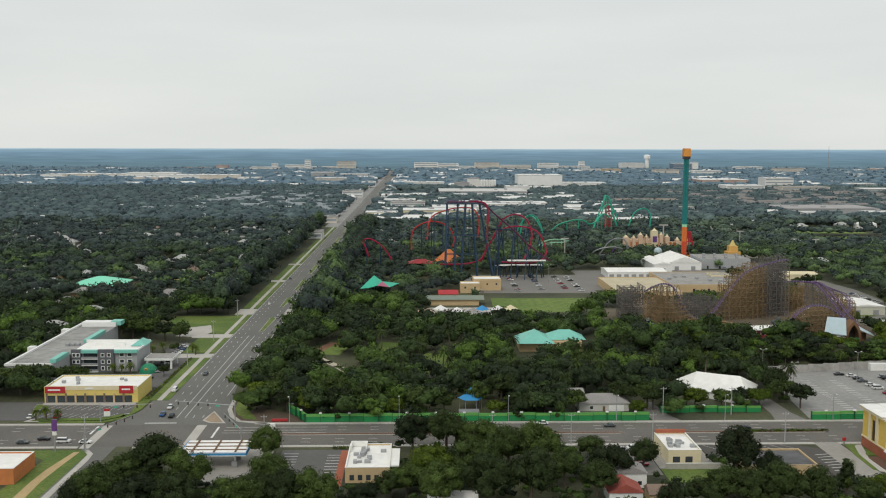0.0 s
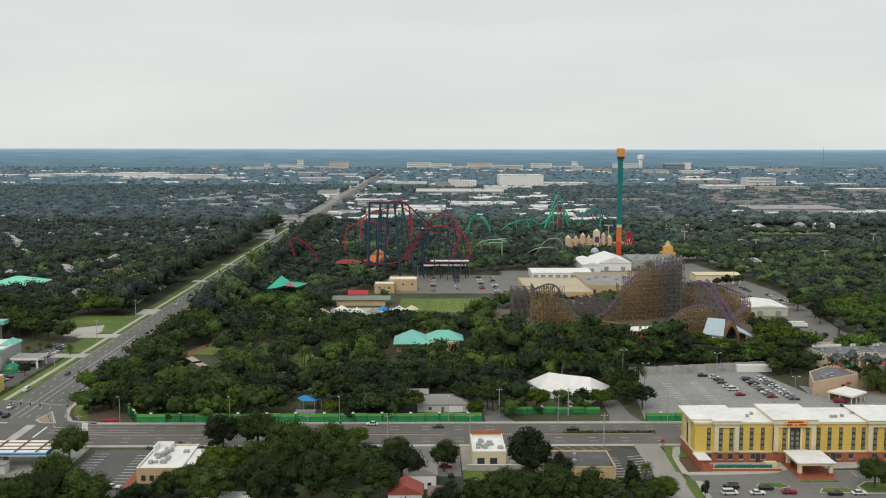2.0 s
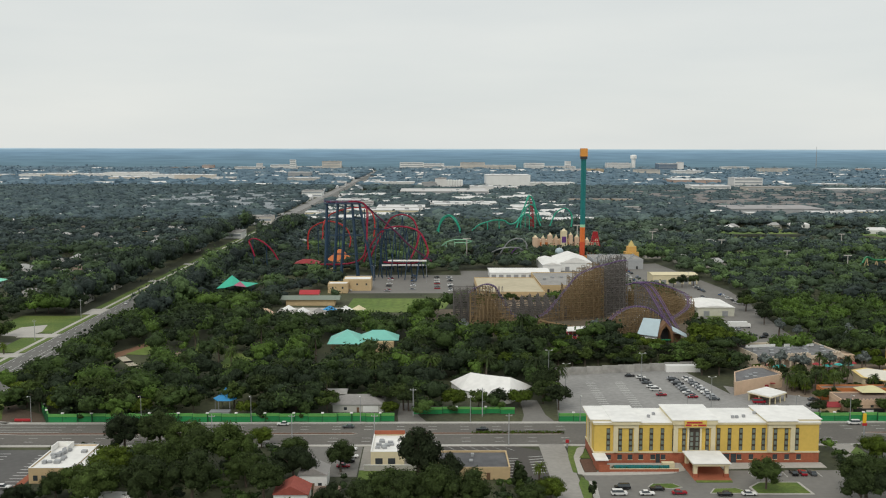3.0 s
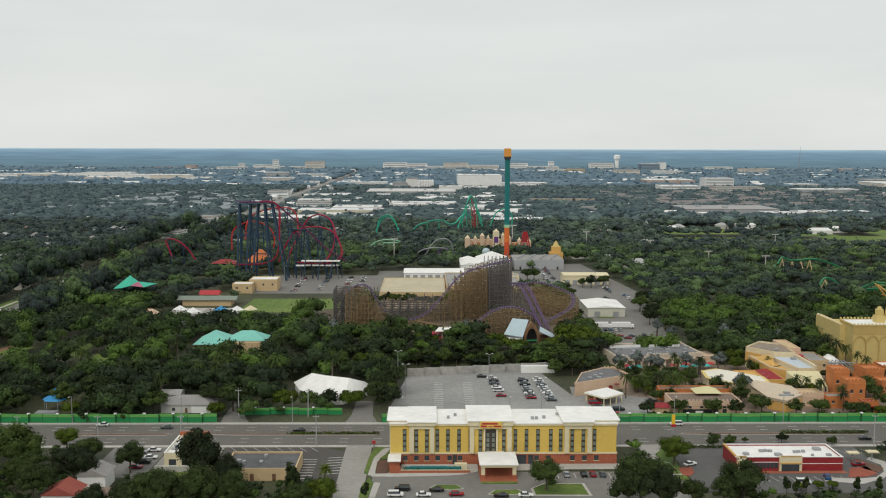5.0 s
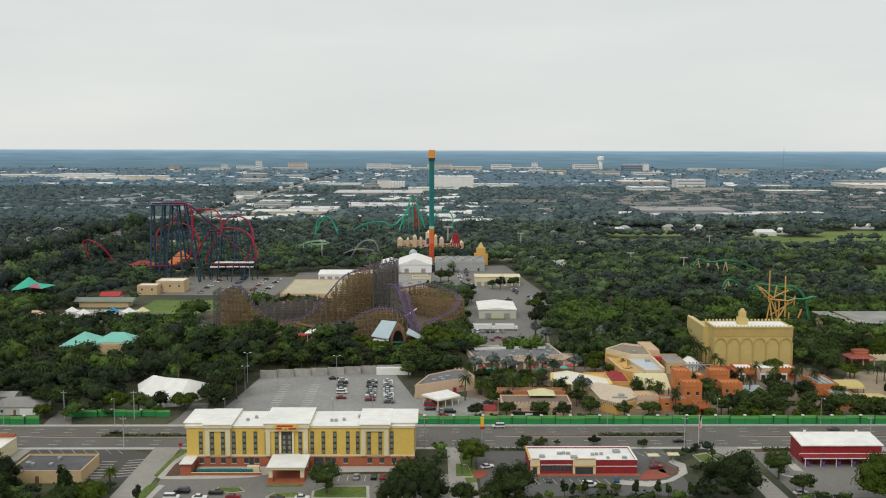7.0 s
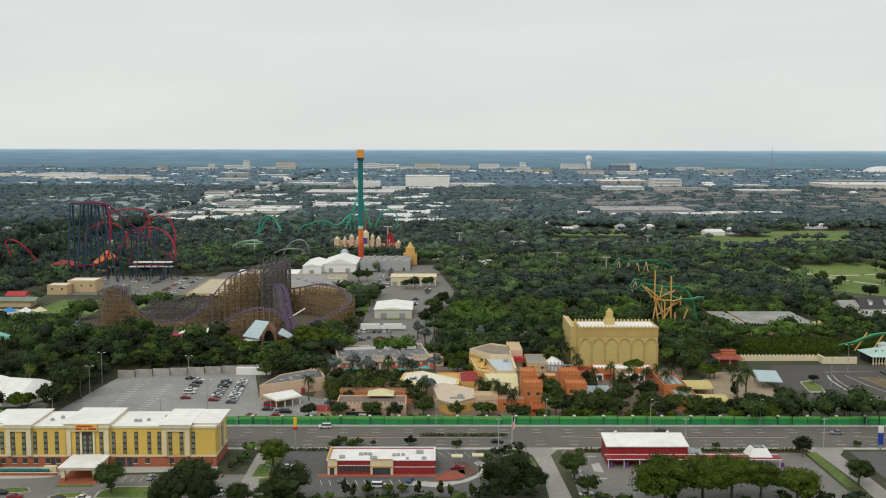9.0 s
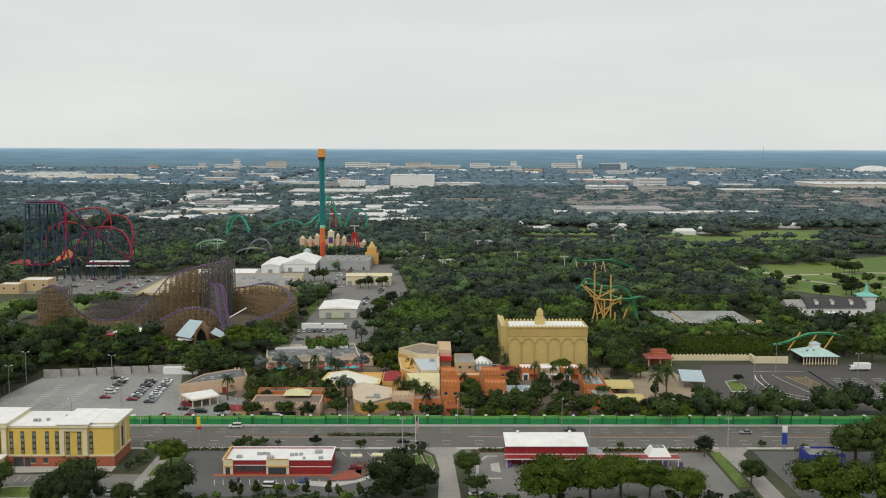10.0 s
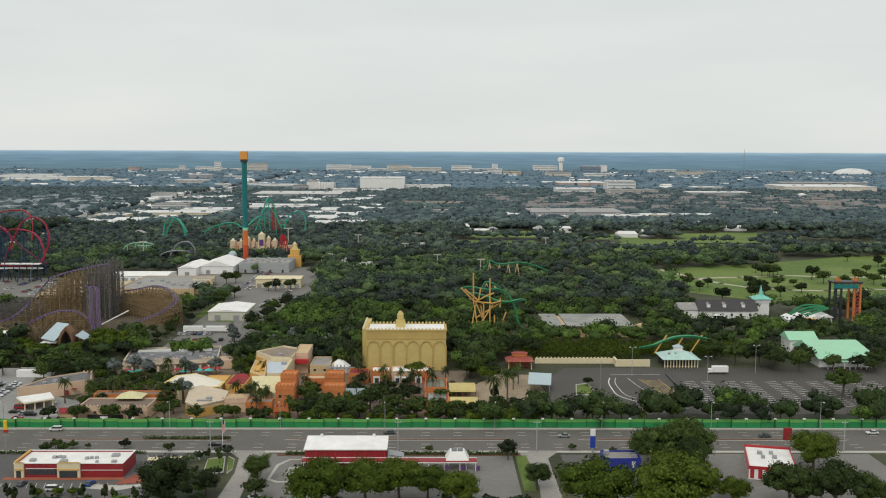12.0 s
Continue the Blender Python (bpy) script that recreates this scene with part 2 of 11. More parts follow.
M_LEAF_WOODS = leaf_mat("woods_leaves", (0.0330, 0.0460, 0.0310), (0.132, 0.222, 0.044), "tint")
# middle distance: haze put into the greens, greyer and bluer than the near woods
M_LEAF_MID_HAZE = leaf_mat("hazed_suburb_leaves", (0.043, 0.057, 0.058), (0.142, 0.222, 0.080), "tint", 0.8, 0.7)
M_LEAF_SUBURB_HAZE = leaf_mat("hazed_outer_suburb_leaves", (0.060, 0.082, 0.088), (0.150, 0.208, 0.140), "tint", 0.7, 0.5)
# far canopy: air haze painted into the leaf colour, pale blue and flat
M_LEAF_HAZE = leaf_mat("hazed_skyline_leaves", (0.158, 0.242, 0.310), (0.225, 0.310, 0.352), "tint", 0.35, 0.12)
M_LEAF_FAR_HAZE = leaf_mat("hazed_far_leaves", (0.092, 0.130, 0.148), (0.175, 0.242, 0.222), "tint", 0.5, 0.25)

# ---- builders ----
def part(name, bm, material, parent=None, label="", at=(0, 0, 0)):
    """Link a bmesh as one mesh object under a thing or a part."""
    me = bpy.data.meshes.new(name)
    bm.to_mesh(me)
    bm.free()
    me.materials.append(material)
    ob = new(name, me)
    if parent is not None:
        ob.parent = parent
    ob.location = at
    if label:
        tagged(ob, label)
    return ob


def piece(name, ob, parent, at, turn=0.0):
    """One more object on a mesh that is there already."""
    p = new(name, ob.data)
    p.parent = parent
    p.location = at
    p.rotation_euler = (0, 0, turn)
    return p


def thing(name, at, label, category, group="", turn=0.0):
    ob = new(name)
    ob.location = at
    ob.rotation_euler = (0, 0, radians(turn))
    return tagged(ob, label, category, group)


def quad_faces(bm, pts, loops):
    v = [bm.verts.new(p) for p in pts]
    for f in loops:
        bm.faces.new([v[i] for i in f])


def box(bm, x0, x1, y0, y1, z0, z1):
    quad_faces(bm, [(x0, y0, z0), (x1, y0, z0), (x1, y1, z0), (x0, y1, z0), (x0, y0, z1), (x1, y0, z1), (x1, y1, z1), (x0, y1, z1)],
               [(3, 2, 1, 0), (4, 5, 6, 7), (0, 1, 5, 4), (1, 2, 6, 5), (2, 3, 7, 6), (3, 0, 4, 7)])
    return bm


def boxes(*rows):
    bm = bmesh.new()
    for r in rows:
        box(bm, *r)
    return bm


def soft_box(x0, x1, y0, y1, z0, z1, r=0.06):
    bm = boxes((x0, x1, y0, y1, z0, z1))
    bmesh.ops.bevel(bm, geom=bm.edges[:], offset=r, segments=1, affect="EDGES")
    return bm


def prism(bm, outline, z0, z1):
    """An upright block over a flat outline, given anticlockwise."""
    n = len(outline)
    lo = [bm.verts.new((x, y, z0)) for x, y in outline]
    hi = [bm.verts.new((x, y, z1)) for x, y in outline]
    bm.faces.new(lo[::-1])
    bm.faces.new(hi)
    for i in range(n):
        bm.faces.new((lo[i], lo[(i + 1) % n], hi[(i + 1) % n], hi[i]))
    return bm


def rod(bm, a, b, r, n=6, r2=None):
    """A round bar from a to b."""
    a, b = Vector(a), Vector(b)
    q = (b - a).to_track_quat("Z", "Y")
    r2 = r if r2 is None else r2
    lo = [bm.verts.new(a + q @ Vector((r * math.cos(6.2832 * i / n), r * math.sin(6.2832 * i / n), 0))) for i in range(n)]
    hi = [bm.verts.new(b + q @ Vector((r2 * math.cos(6.2832 * i / n), r2 * math.sin(6.2832 * i / n), 0))) for i in range(n)]
    for i in range(n):
        bm.faces.new((lo[i], lo[(i + 1) % n], hi[(i + 1) % n], hi[i]))
    bm.faces.new(lo[::-1])
    bm.faces.new(hi)
    return bm


def gable(bm, x0, x1, y0, y1, z0, z1, along="x", over=0.4):
    """A gabled roof block, its ridge along x or y."""
    x0, x1, y0, y1 = x0 - over, x1 + over, y0 - over, y1 + over
    if along == "x":
        m = (y0 + y1) / 2
        pts = [(x0, y0, z0), (x1, y0, z0), (x1, y1, z0), (x0, y1, z0), (x0, m, z1), (x1, m, z1)]
        loops = [(0, 1, 5, 4), (2, 3, 4, 5), (1, 2, 5), (3, 0, 4), (3, 2, 1, 0)]
    else:
        m = (x0 + x1) / 2
        pts = [(x0, y0, z0), (x1, y0, z0), (x1, y1, z0), (x0, y1, z0), (m, y0, z1), (m, y1, z1)]
        loops = [(1, 2, 5, 4), (3, 0, 4, 5), (0, 1, 4), (2, 3, 5), (3, 2, 1, 0)]
    quad_faces(bm, pts, loops)
    return bm


def hip(bm, x0, x1, y0, y1, z0, z1, over=0.5):
    """A hipped roof block."""
    x0, x1, y0, y1 = x0 - over, x1 + over, y0 - over, y1 + over
    w, d = x1 - x0, y1 - y0
    k = min(w, d) / 2
    if w >= d:
        a, b = (x0 + k, (y0 + y1) / 2, z1), (x1 - k + 0.01, (y0 + y1) / 2, z1)
        loops = [(0, 1, 5, 4), (2, 3, 4, 5), (1, 2, 5), (3, 0, 4), (3, 2, 1, 0)]
    else:
        a, b = ((x0 + x1) / 2, y0 + k, z1), ((x0 + x1) / 2, y1 - k + 0.01, z1)
        loops = [(1, 2, 5, 4), (3, 0, 4, 5), (0, 1, 4), (2, 3, 5), (3, 2, 1, 0)]
    quad_faces(bm, [(x0, y0, z0), (x1, y0, z0), (x1, y1, z0), (x0, y1, z0), a, b], loops)
    return bm


def mesh_arrays(name, verts, faces, material, tint=None):
    """One mesh from arrays of corners and of faces that all have the same number of corners."""
    verts, faces = np.asarray(verts, np.float32), np.asarray(faces, np.int32)
    me = bpy.data.meshes.new(name)
    k = faces.shape[1]
    me.vertices.add(len(verts))
    me.vertices.foreach_set("co", verts.ravel())
    me.loops.add(faces.size)
    me.loops.foreach_set("vertex_index", faces.ravel())
    me.polygons.add(len(faces))
    me.polygons.foreach_set("loop_start", np.arange(0, faces.size, k, dtype=np.int32))
    me.polygons.foreach_set("loop_total", np.full(len(faces), k, dtype=np.int32))
    if tint is not None:
        layer = me.attributes.new("tint", "FLOAT", "POINT")
        layer.data.foreach_set("value", np.asarray(tint, np.float32))
    me.update(calc_edges=True)
    me.materials.append(material)
    return me


def lift(x, y):
    """Height of the wooded rise behind the walled parking lot."""
    return 5.2 * np.clip((x - 86) / 14, 0, 1) * np.clip((262 - x) / 10, 0, 1) * np.clip((y - 457) / 12, 0, 1) * np.clip((606 - y) / 14, 0, 1)


CLEAR = []
CLEAR_SHAPES = []


def keep_clear(x0, x1, y0, y1, margin=3.0):
    """Ground on which no tree grows."""
    CLEAR.append((x0 - margin, x1 + margin, y0 - margin, y1 + margin))


def patch(name, outline, material, z, label="", category="", clear=True, thick=0.3, margin=2.0):
    """A flat piece of ground with a little thickness, set into the earth."""
    bm = prism(bmesh.new(), outline, z - thick, z)
    ob = part(name, bm, material)
    tagged(ob, label or name.replace("_", " "), category, kind="structure")
    if clear:
        CLEAR_SHAPES.append((list(outline), margin))
    return ob


def rect(x0, x1, y0, y1):
    return [(x0, y0), (x1, y0), (x1, y1), (x0, y1)]

# ---- ground, roads and lots ----
def rise(y):
    """The far land lifts a little towards the skyline."""
    u = max(0.0, (y - 3900.0) / 1000.0)
    return 80.0 * u ** 1.15


def make_ground():
    ys = [-900, 0, 300, 457, 469, 592, 606, 700, 1200, 2000, 3000, 3900]
    xs = [-3600, -1800, -600, 0, 86, 100, 252, 262, 600, 1200, 2400, 4200]
    bm = bmesh.new()
    grid = [[bm.verts.new((x, y, lift(x, y))) for x in xs] for y in ys]
    for j in range(len(ys) - 1):
        for i in range(len(xs) - 1):
            bm.faces.new((grid[j][i], grid[j][i + 1], grid[j + 1][i + 1], grid[j + 1][i]))
    tagged(part("ground", bm, M_EARTH), "dark green and brown wooded earth", "ground", kind="structure")


make_ground()

# hazy country beyond the town, up to the skyline
def distance_mat():
    """Woodland under the skyline: long thin streaks, haze painted in as paler, bluer colour with height."""
    m = bpy.data.materials.new("hazed_distant_country")
    m.use_nodes = True
    n, l = m.node_tree.nodes, m.node_tree.links
    bsdf = n["Principled BSDF"]
    bsdf.inputs["Roughness"].default_value = 1.0
    bsdf.inputs["Specular IOR Level"].default_value = 0.0
    geo = n.new("ShaderNodeNewGeometry")
    xyz = n.new("ShaderNodeSeparateXYZ")
    l.new(geo.outputs["Position"], xyz.inputs[0])
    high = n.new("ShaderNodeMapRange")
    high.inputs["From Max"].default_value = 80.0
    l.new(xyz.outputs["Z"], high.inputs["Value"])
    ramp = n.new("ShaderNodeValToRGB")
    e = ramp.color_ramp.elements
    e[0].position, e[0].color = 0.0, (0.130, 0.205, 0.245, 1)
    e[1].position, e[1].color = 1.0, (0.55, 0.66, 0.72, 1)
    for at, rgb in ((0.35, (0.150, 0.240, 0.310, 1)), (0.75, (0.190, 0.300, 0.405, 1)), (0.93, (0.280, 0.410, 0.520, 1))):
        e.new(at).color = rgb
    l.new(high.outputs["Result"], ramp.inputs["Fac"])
    size = n.new("ShaderNodeMapping")
    size.inputs["Scale"].default_value = (0.006, 0.02, 0.02)
    l.new(geo.outputs["Position"], size.inputs["Vector"])
    streak = n.new("ShaderNodeTexNoise")
    streak.inputs["Scale"].default_value, streak.inputs["Detail"].default_value = 1.0, 6
    l.new(size.outputs["Vector"], streak.inputs["Vector"])
    span = n.new("ShaderNodeMapRange")
    span.inputs["From Min"].default_value, span.inputs["From Max"].default_value = 0.3, 0.7
    span.inputs["To Min"].default_value, span.inputs["To Max"].default_value = 0.86, 1.14
    l.new(streak.outputs["Fac"], span.inputs["Value"])
    tone = n.new("ShaderNodeVectorMath")
    tone.operation = "SCALE"
    l.new(ramp.outputs["Color"], tone.inputs[0])
    l.new(span.outputs["Result"], tone.inputs["Scale"])
    l.new(tone.outputs["Vector"], bsdf.inputs["Base Color"])
    return m


M_DISTANCE = distance_mat()
bm = bmesh.new()
last = None
for k in range(21):
    y = 3900 + 50 * k
    row = [bm.verts.new((x, y, rise(y))) for x in (-3600, 300, 4200)]
    if last:
        for i in range(2):
            bm.faces.new((last[i], last[i + 1], row[i + 1], row[i]))
    last = row
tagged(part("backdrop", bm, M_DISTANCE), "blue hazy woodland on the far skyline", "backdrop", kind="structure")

# the avenue, its pavements and its median
AV_S, AV_N = 336.0, 362.5
patch("road", rect(-700, 1100, AV_S, AV_N), M_ROAD, 0.05, "six-lane grey asphalt avenue with a median", "road", margin=3)
bm = boxes((-62, 1100, AV_N, AV_N + 2.0, -0.2, 0.2), (-700, -119, AV_N, AV_N + 2.0, -0.2, 0.2))
tagged(part("pavement", bm, M_CONC), "pale concrete pavement beside the avenue", "pavement", kind="structure")
rows = []
for a, b in ((-700, -119), (-100, 141), (150, 244), (252, 337), (347, 440), (450, 1100)):
    rows.append((a, b, AV_S - 1.9, AV_S, -0.2, 0.2))
tagged(part("pavement", boxes(*rows), M_CONC), "pale concrete pavement in front of the shops", "pavement", kind="structure")

# the long street that runs away to the skyline
bm = prism(bmesh.new(), [(-118, AV_N), (-57, AV_N), (-69, 366.7), (-73, 373.4), (-75.6, 381.5), (-76, 392), (-78, 405), (-80, 430), (-80, 3900), (-103, 3900), (-103, 540), (-104, 470), (-109.5, 410), (-110, 384), (-112.5, 372)], -0.3, 0.055)
tagged(part("road", bm, M_ROAD2), "long straight grey street running to the horizon", "road", kind="structure")
bm = prism(bmesh.new(), [(-117, 200), (-106, 200), (-106, AV_S), (-117, AV_S)], -0.3, 0.055)
tagged(part("road", bm, M_ROAD2), "grey side street south of the avenue", "road", kind="structure")
keep_clear(-117, -76, 200, 4000, 2)
keep_clear(-76, -44, 362, 376, 0)
keep_clear(-76, -68, 376, 400, 0)

for x0, x1 in ((-119, -103), (-80, -72)):
    patch("parking_lot", rect(x0, x1, 1242, 3800), M_OLDLOT, 0.04, "pale lots along the far stretch of the street", "parking lot", margin=0)

# paint on the roads
rows = []
z0, z1 = 0.045, 0.062
for x in range(-690, 1090, 12):
    if -122 < x < -60:
        continue
    for y in (340.1, 344.2, 354.8, 358.6):
        rows.append((x, x + 3.2, y - 0.08, y + 0.08, z0, z1))
for a, b in ((-700, -122), (-60, 1090)):
    rows.append((a, b, AV_S + 0.4, AV_S + 0.52, z0, z1))
    rows.append((a, b, AV_N - 0.52, AV_N - 0.4, z0, z1))
# stop lines and crossings at the junction
for y in (351.6, 354.8, 358.6):
    rows.append((-72, -34, y - 0.09, y + 0.09, z0, z1))
rows += [(-75.2, -74.4, 345.8, 359.3, z0, z1 + 0.01), (-120.5, -119.7, 351, 361, z0, z1 + 0.01), (-104, -92, 364.5, 365.3, z0, z1 + 0.01)]
tagged(part("road_markings", boxes(*rows), M_LINE), "white dashed lane lines on the avenue", "road marking", kind="stuff")
rows = []
for y in range(372, 3000, 12):
    far = 3.4 if y < 900 else 5
    for x in (-100.2, -96.8, -87.4, -83.8):
        rows.append((x - 0.09, x + 0.09, y, y + far, 0.05, 0.067))
rows += [(-90.6, -90.4, 372, 535, 0.05, 0.067), (-93.8, -93.6, 372, 535, 0.05, 0.067), (-80.6, -80.4, 405, 1800, 0.05, 0.067), (-102.6, -102.4, 440, 1800, 0.05, 0.067)]
tagged(part("road_markings", boxes(*rows), M_LINE), "white lane lines on the long street", "road marking", kind="stuff")
bm = boxes((-83.4, -79.8, 337, 362, 0.03, 0.07), (-118.4, -115, 334, 362, 0.03, 0.07))
tagged(part("crosswalk", bm, M_CONC), "pale paved crossing at the junction", "crosswalk", kind="structure")

# raised medians
def median(name, outline, top, label):
    ob = patch(name, outline, M_CONC, 0.2, "concrete kerb of " + label, "median", False)
    cx, cy = sum(p[0] for p in outline) / len(outline), sum(p[1] for p in outline) / len(outline)
    inner = [(x + (0.35 if x < cx else -0.35), y + (0.3 if y < cy else -0.3)) for x, y in outline]
    part("planting", prism(bmesh.new(), inner, 0.1, 0.26), top, ob, label)


for a, b in ((-58, 24), (34, 76), (88, 152), (166, 236), (262, 332), (352, 436), (460, 560), (580, 700)):
    median("median", [(a, 349.2), (a + 12, 348.3), (b - 2, 348.3), (b, 349.4), (b - 2, 350.5), (a + 2, 350.5)], M_MULCH, "brown mulched median strip")
for a, b in ((545, 592), (628, 670), (700, 760), (790, 850), (880, 960), (1000, 1100), (1150, 1300)):
    median("median", [(-90, a), (-87.5, a + 3), (-86.2, b - 6), (-87.5, b), (-90.2, b - 3)], M_GRASS, "green grassed median strip")
bm = prism(bmesh.new(), [(-82.8, 368), (-79.5, 364.6), (-73.2, 363.9), (-76.6, 371.5), (-81.0, 381)], -0.1, 0.2)
ob = tagged(part("traffic_island", bm, M_CONC), "tan traffic island with a concrete kerb", "traffic island", kind="structure")
part("planting", prism(bmesh.new(), [(-82.0, 368.3), (-79.2, 365.5), (-74.6, 364.9), (-77.2, 371.2), (-80.8, 379)], 0.1, 0.24), M_SAND, ob, "bare tan earth")
bm = prism(bmesh.new(), [(-68, 367.2), (-57, 364.9), (-44, 364.9), (-50, 376), (-62, 384), (-70, 396), (-75.4, 401), (-74.6, 384), (-72, 374.5)], -0.1, 0.22)
ob = tagged(part("planting_bed", bm, mat("dark_brown_mulch", (0.088, 0.062, 0.042), 0.95, 0.3, 1.2, 0.1)), "brown mulched bed on the junction corner", "planting bed", kind="structure")
part("grass", prism(bmesh.new(), [(-67, 369.4), (-62, 368.2), (-66, 378), (-71, 392), (-74.2, 396), (-73.4, 384), (-71, 376)], 0.1, 0.24), M_GRASS, ob, "mown grass")
tagged(part("pavement", prism(bmesh.new(), [(-58, 362.4), (-57, 364.9), (-68, 367.3), (-72, 374.5), (-74.6, 384), (-75.4, 401), (-77, 401), (-76.2, 383), (-73.4, 373.2), (-69.4, 366.2)], -0.1, 0.2), M_CONC), "pale concrete footpath round the corner", "pavement", kind="structure")

# verges and footpath west of the long street
for a, b, back in ((398, 478, -111.4), (490, 528, -120), (540, 600, -113), (624, 745, -113), (757, 850, -113), (862, 960, -112), (975, 1080, -112), (1100, 1240, -112)):
    patch("grass", [(-106, a), (-103.2, a), (-103.2, b), (-106, b)], M_GRASS, 0.16, "mown grass verge beside the street", "grass")
    patch("grass", [(back, a), (-108.2, a), (-108.2, b), (back, b)], M_GRASS, 0.16, "mown grass strip behind the footpath", "grass", margin=0)
patch("pavement", rect(-108.2, -106, 398, 1240), M_CONC, 0.18, "pale concrete footpath beside the street", "pavement")
for y0, y1, x in ((479, 488, -127), (529, 539, -124), (602, 622, -114), (746, 755, -114), (852, 860, -114)):
    patch("driveway", rect(x, -103, y0, y1), M_CONC, 0.14, "pale concrete drive off the street", "driveway", margin=0)
patch("grass", rect(-148, -113, 542, 596), M_GRASS, 0.15, "open green lawn west of the street", "grass", margin=0)
patch("sandy_ground", [(-134, 534), (-120, 531), (-116, 545), (-121, 566), (-133, 558)], M_CONC, 0.17, "bare pale ground beside the lawn", "ground", margin=0)
patch("driveway", [(-84, 596), (-77.5, 592), (-77.5, 618), (-84, 622)], M_CONC, 0.12, "pale concrete apron beside the slip lane", "driveway", margin=0)

# lots of the shops south of the avenue
patch("parking_lot", rect(-47, -24, 286, 331), M_LOT2, 0.06, "dark asphalt parking lot beside the restaurant", "parking lot")
patch("forecourt", rect(-76, -50, 298, 333), M_SIDE, 0.06, "pale concrete forecourt of the filling station", "forecourt")
patch("parking_lot", rect(60, 79, 303, 334), M_LOT, 0.06, "pale asphalt parking lot beside the little shop", "parking lot")
patch("parking_lot", [(128, 299), (142, 300), (141, 329), (131, 335), (99, 335), (99, 320), (128, 320)], M_FRESH, 0.06, "fresh black asphalt parking lot", "parking lot")
patch("road", rect(141, 150, 240, 336), M_SIDE, 0.07, "grey access road beside the hotel", "road")
patch("parking_lot", rect(152, 244, 240, 308), M_LOT, 0.06, "grey asphalt parking lot before the hotel", "parking lot")
patch("road", rect(244, 253, 240, 336), M_SIDE, 0.07, "grey access road east of the hotel", "road")
patch("parking_lot", rect(254, 320, 288, 334), M_LOT2, 0.06, "dark asphalt lot round the red restaurant", "parking lot")
patch("road", [(339.5, 220), (347.6, 220), (347.2, 290), (346.2, 313), (345.6, 328), (350, 336), (334, 336), (339.4, 328), (340.9, 313), (340.4, 290)], M_SIDE, 0.07, "narrow grey concrete side street", "road")
patch("parking_lot", rect(350, 434, 286, 333), M_LOT, 0.06, "dark asphalt drive round the car wash", "parking lot")
patch("road", [(439.2, 220), (446.8, 220), (446.2, 290), (446.2, 328), (451, 336), (434, 336), (439, 329), (440.2, 300), (439.6, 290)], M_SIDE, 0.07, "pale concrete side street", "road")
patch("parking_lot", rect(451, 500, 280, 332), M_LOT2, 0.06, "dark asphalt lot in front of the blue shop", "parking lot")
patch("parking_lot", rect(500, 560, 270, 333), M_LOT, 0.06, "worn grey lot round the striped restaurant", "parking lot")
patch("grass", [(-145, 365.2), (-120, 365.6), (-113.2, 372), (-110.8, 384), (-110.6, 396), (-112, 404), (-116, 404), (-113.5, 378), (-122, 370), (-145, 369.5)], M_GRASS, 0.2, "mown grass strip round the corner lot", "grass")
patch("parking_lot", rect(-185, -114, 369.5, 396), M_LOT2, 0.06, "grey asphalt lot before the shop row", "parking lot")

# lots north of the avenue
patch("parking_lot", [(152, 366), (228, 366), (232, 400), (222, 446), (205, 452), (160, 440)], M_OLDLOT, 0.06, "worn grey parking lot behind the green fence", "parking lot")
patch("parking_lot", [(228, 368), (262, 368), (262, 400), (232, 420)], M_OLDLOT, 0.07, "grey service yard beside the salmon building", "parking lot")
patch("parking_lot", [(456, 384), (700, 384), (700, 468), (513, 468), (470, 466), (458, 440)], M_FRESH, 0.06, "dark asphalt tram lot with white bays", "parking lot")
patch("parking_lot", rect(36, 128, 688, 784), M_LOT, 0.06, "pale parking lot behind the field", "parking lot")
patch("service_road", [(258, 486), (300, 486), (306, 560), (316, 640), (320, 700), (304, 862), (262, 850), (262, 620), (256, 560)], M_LOT, 0.09, "grey service yard and road", "service road")
patch("parking_lot", rect(128, 300, 700, 812), M_LOT, 0.04, "grey yard round the long sheds", "parking lot")

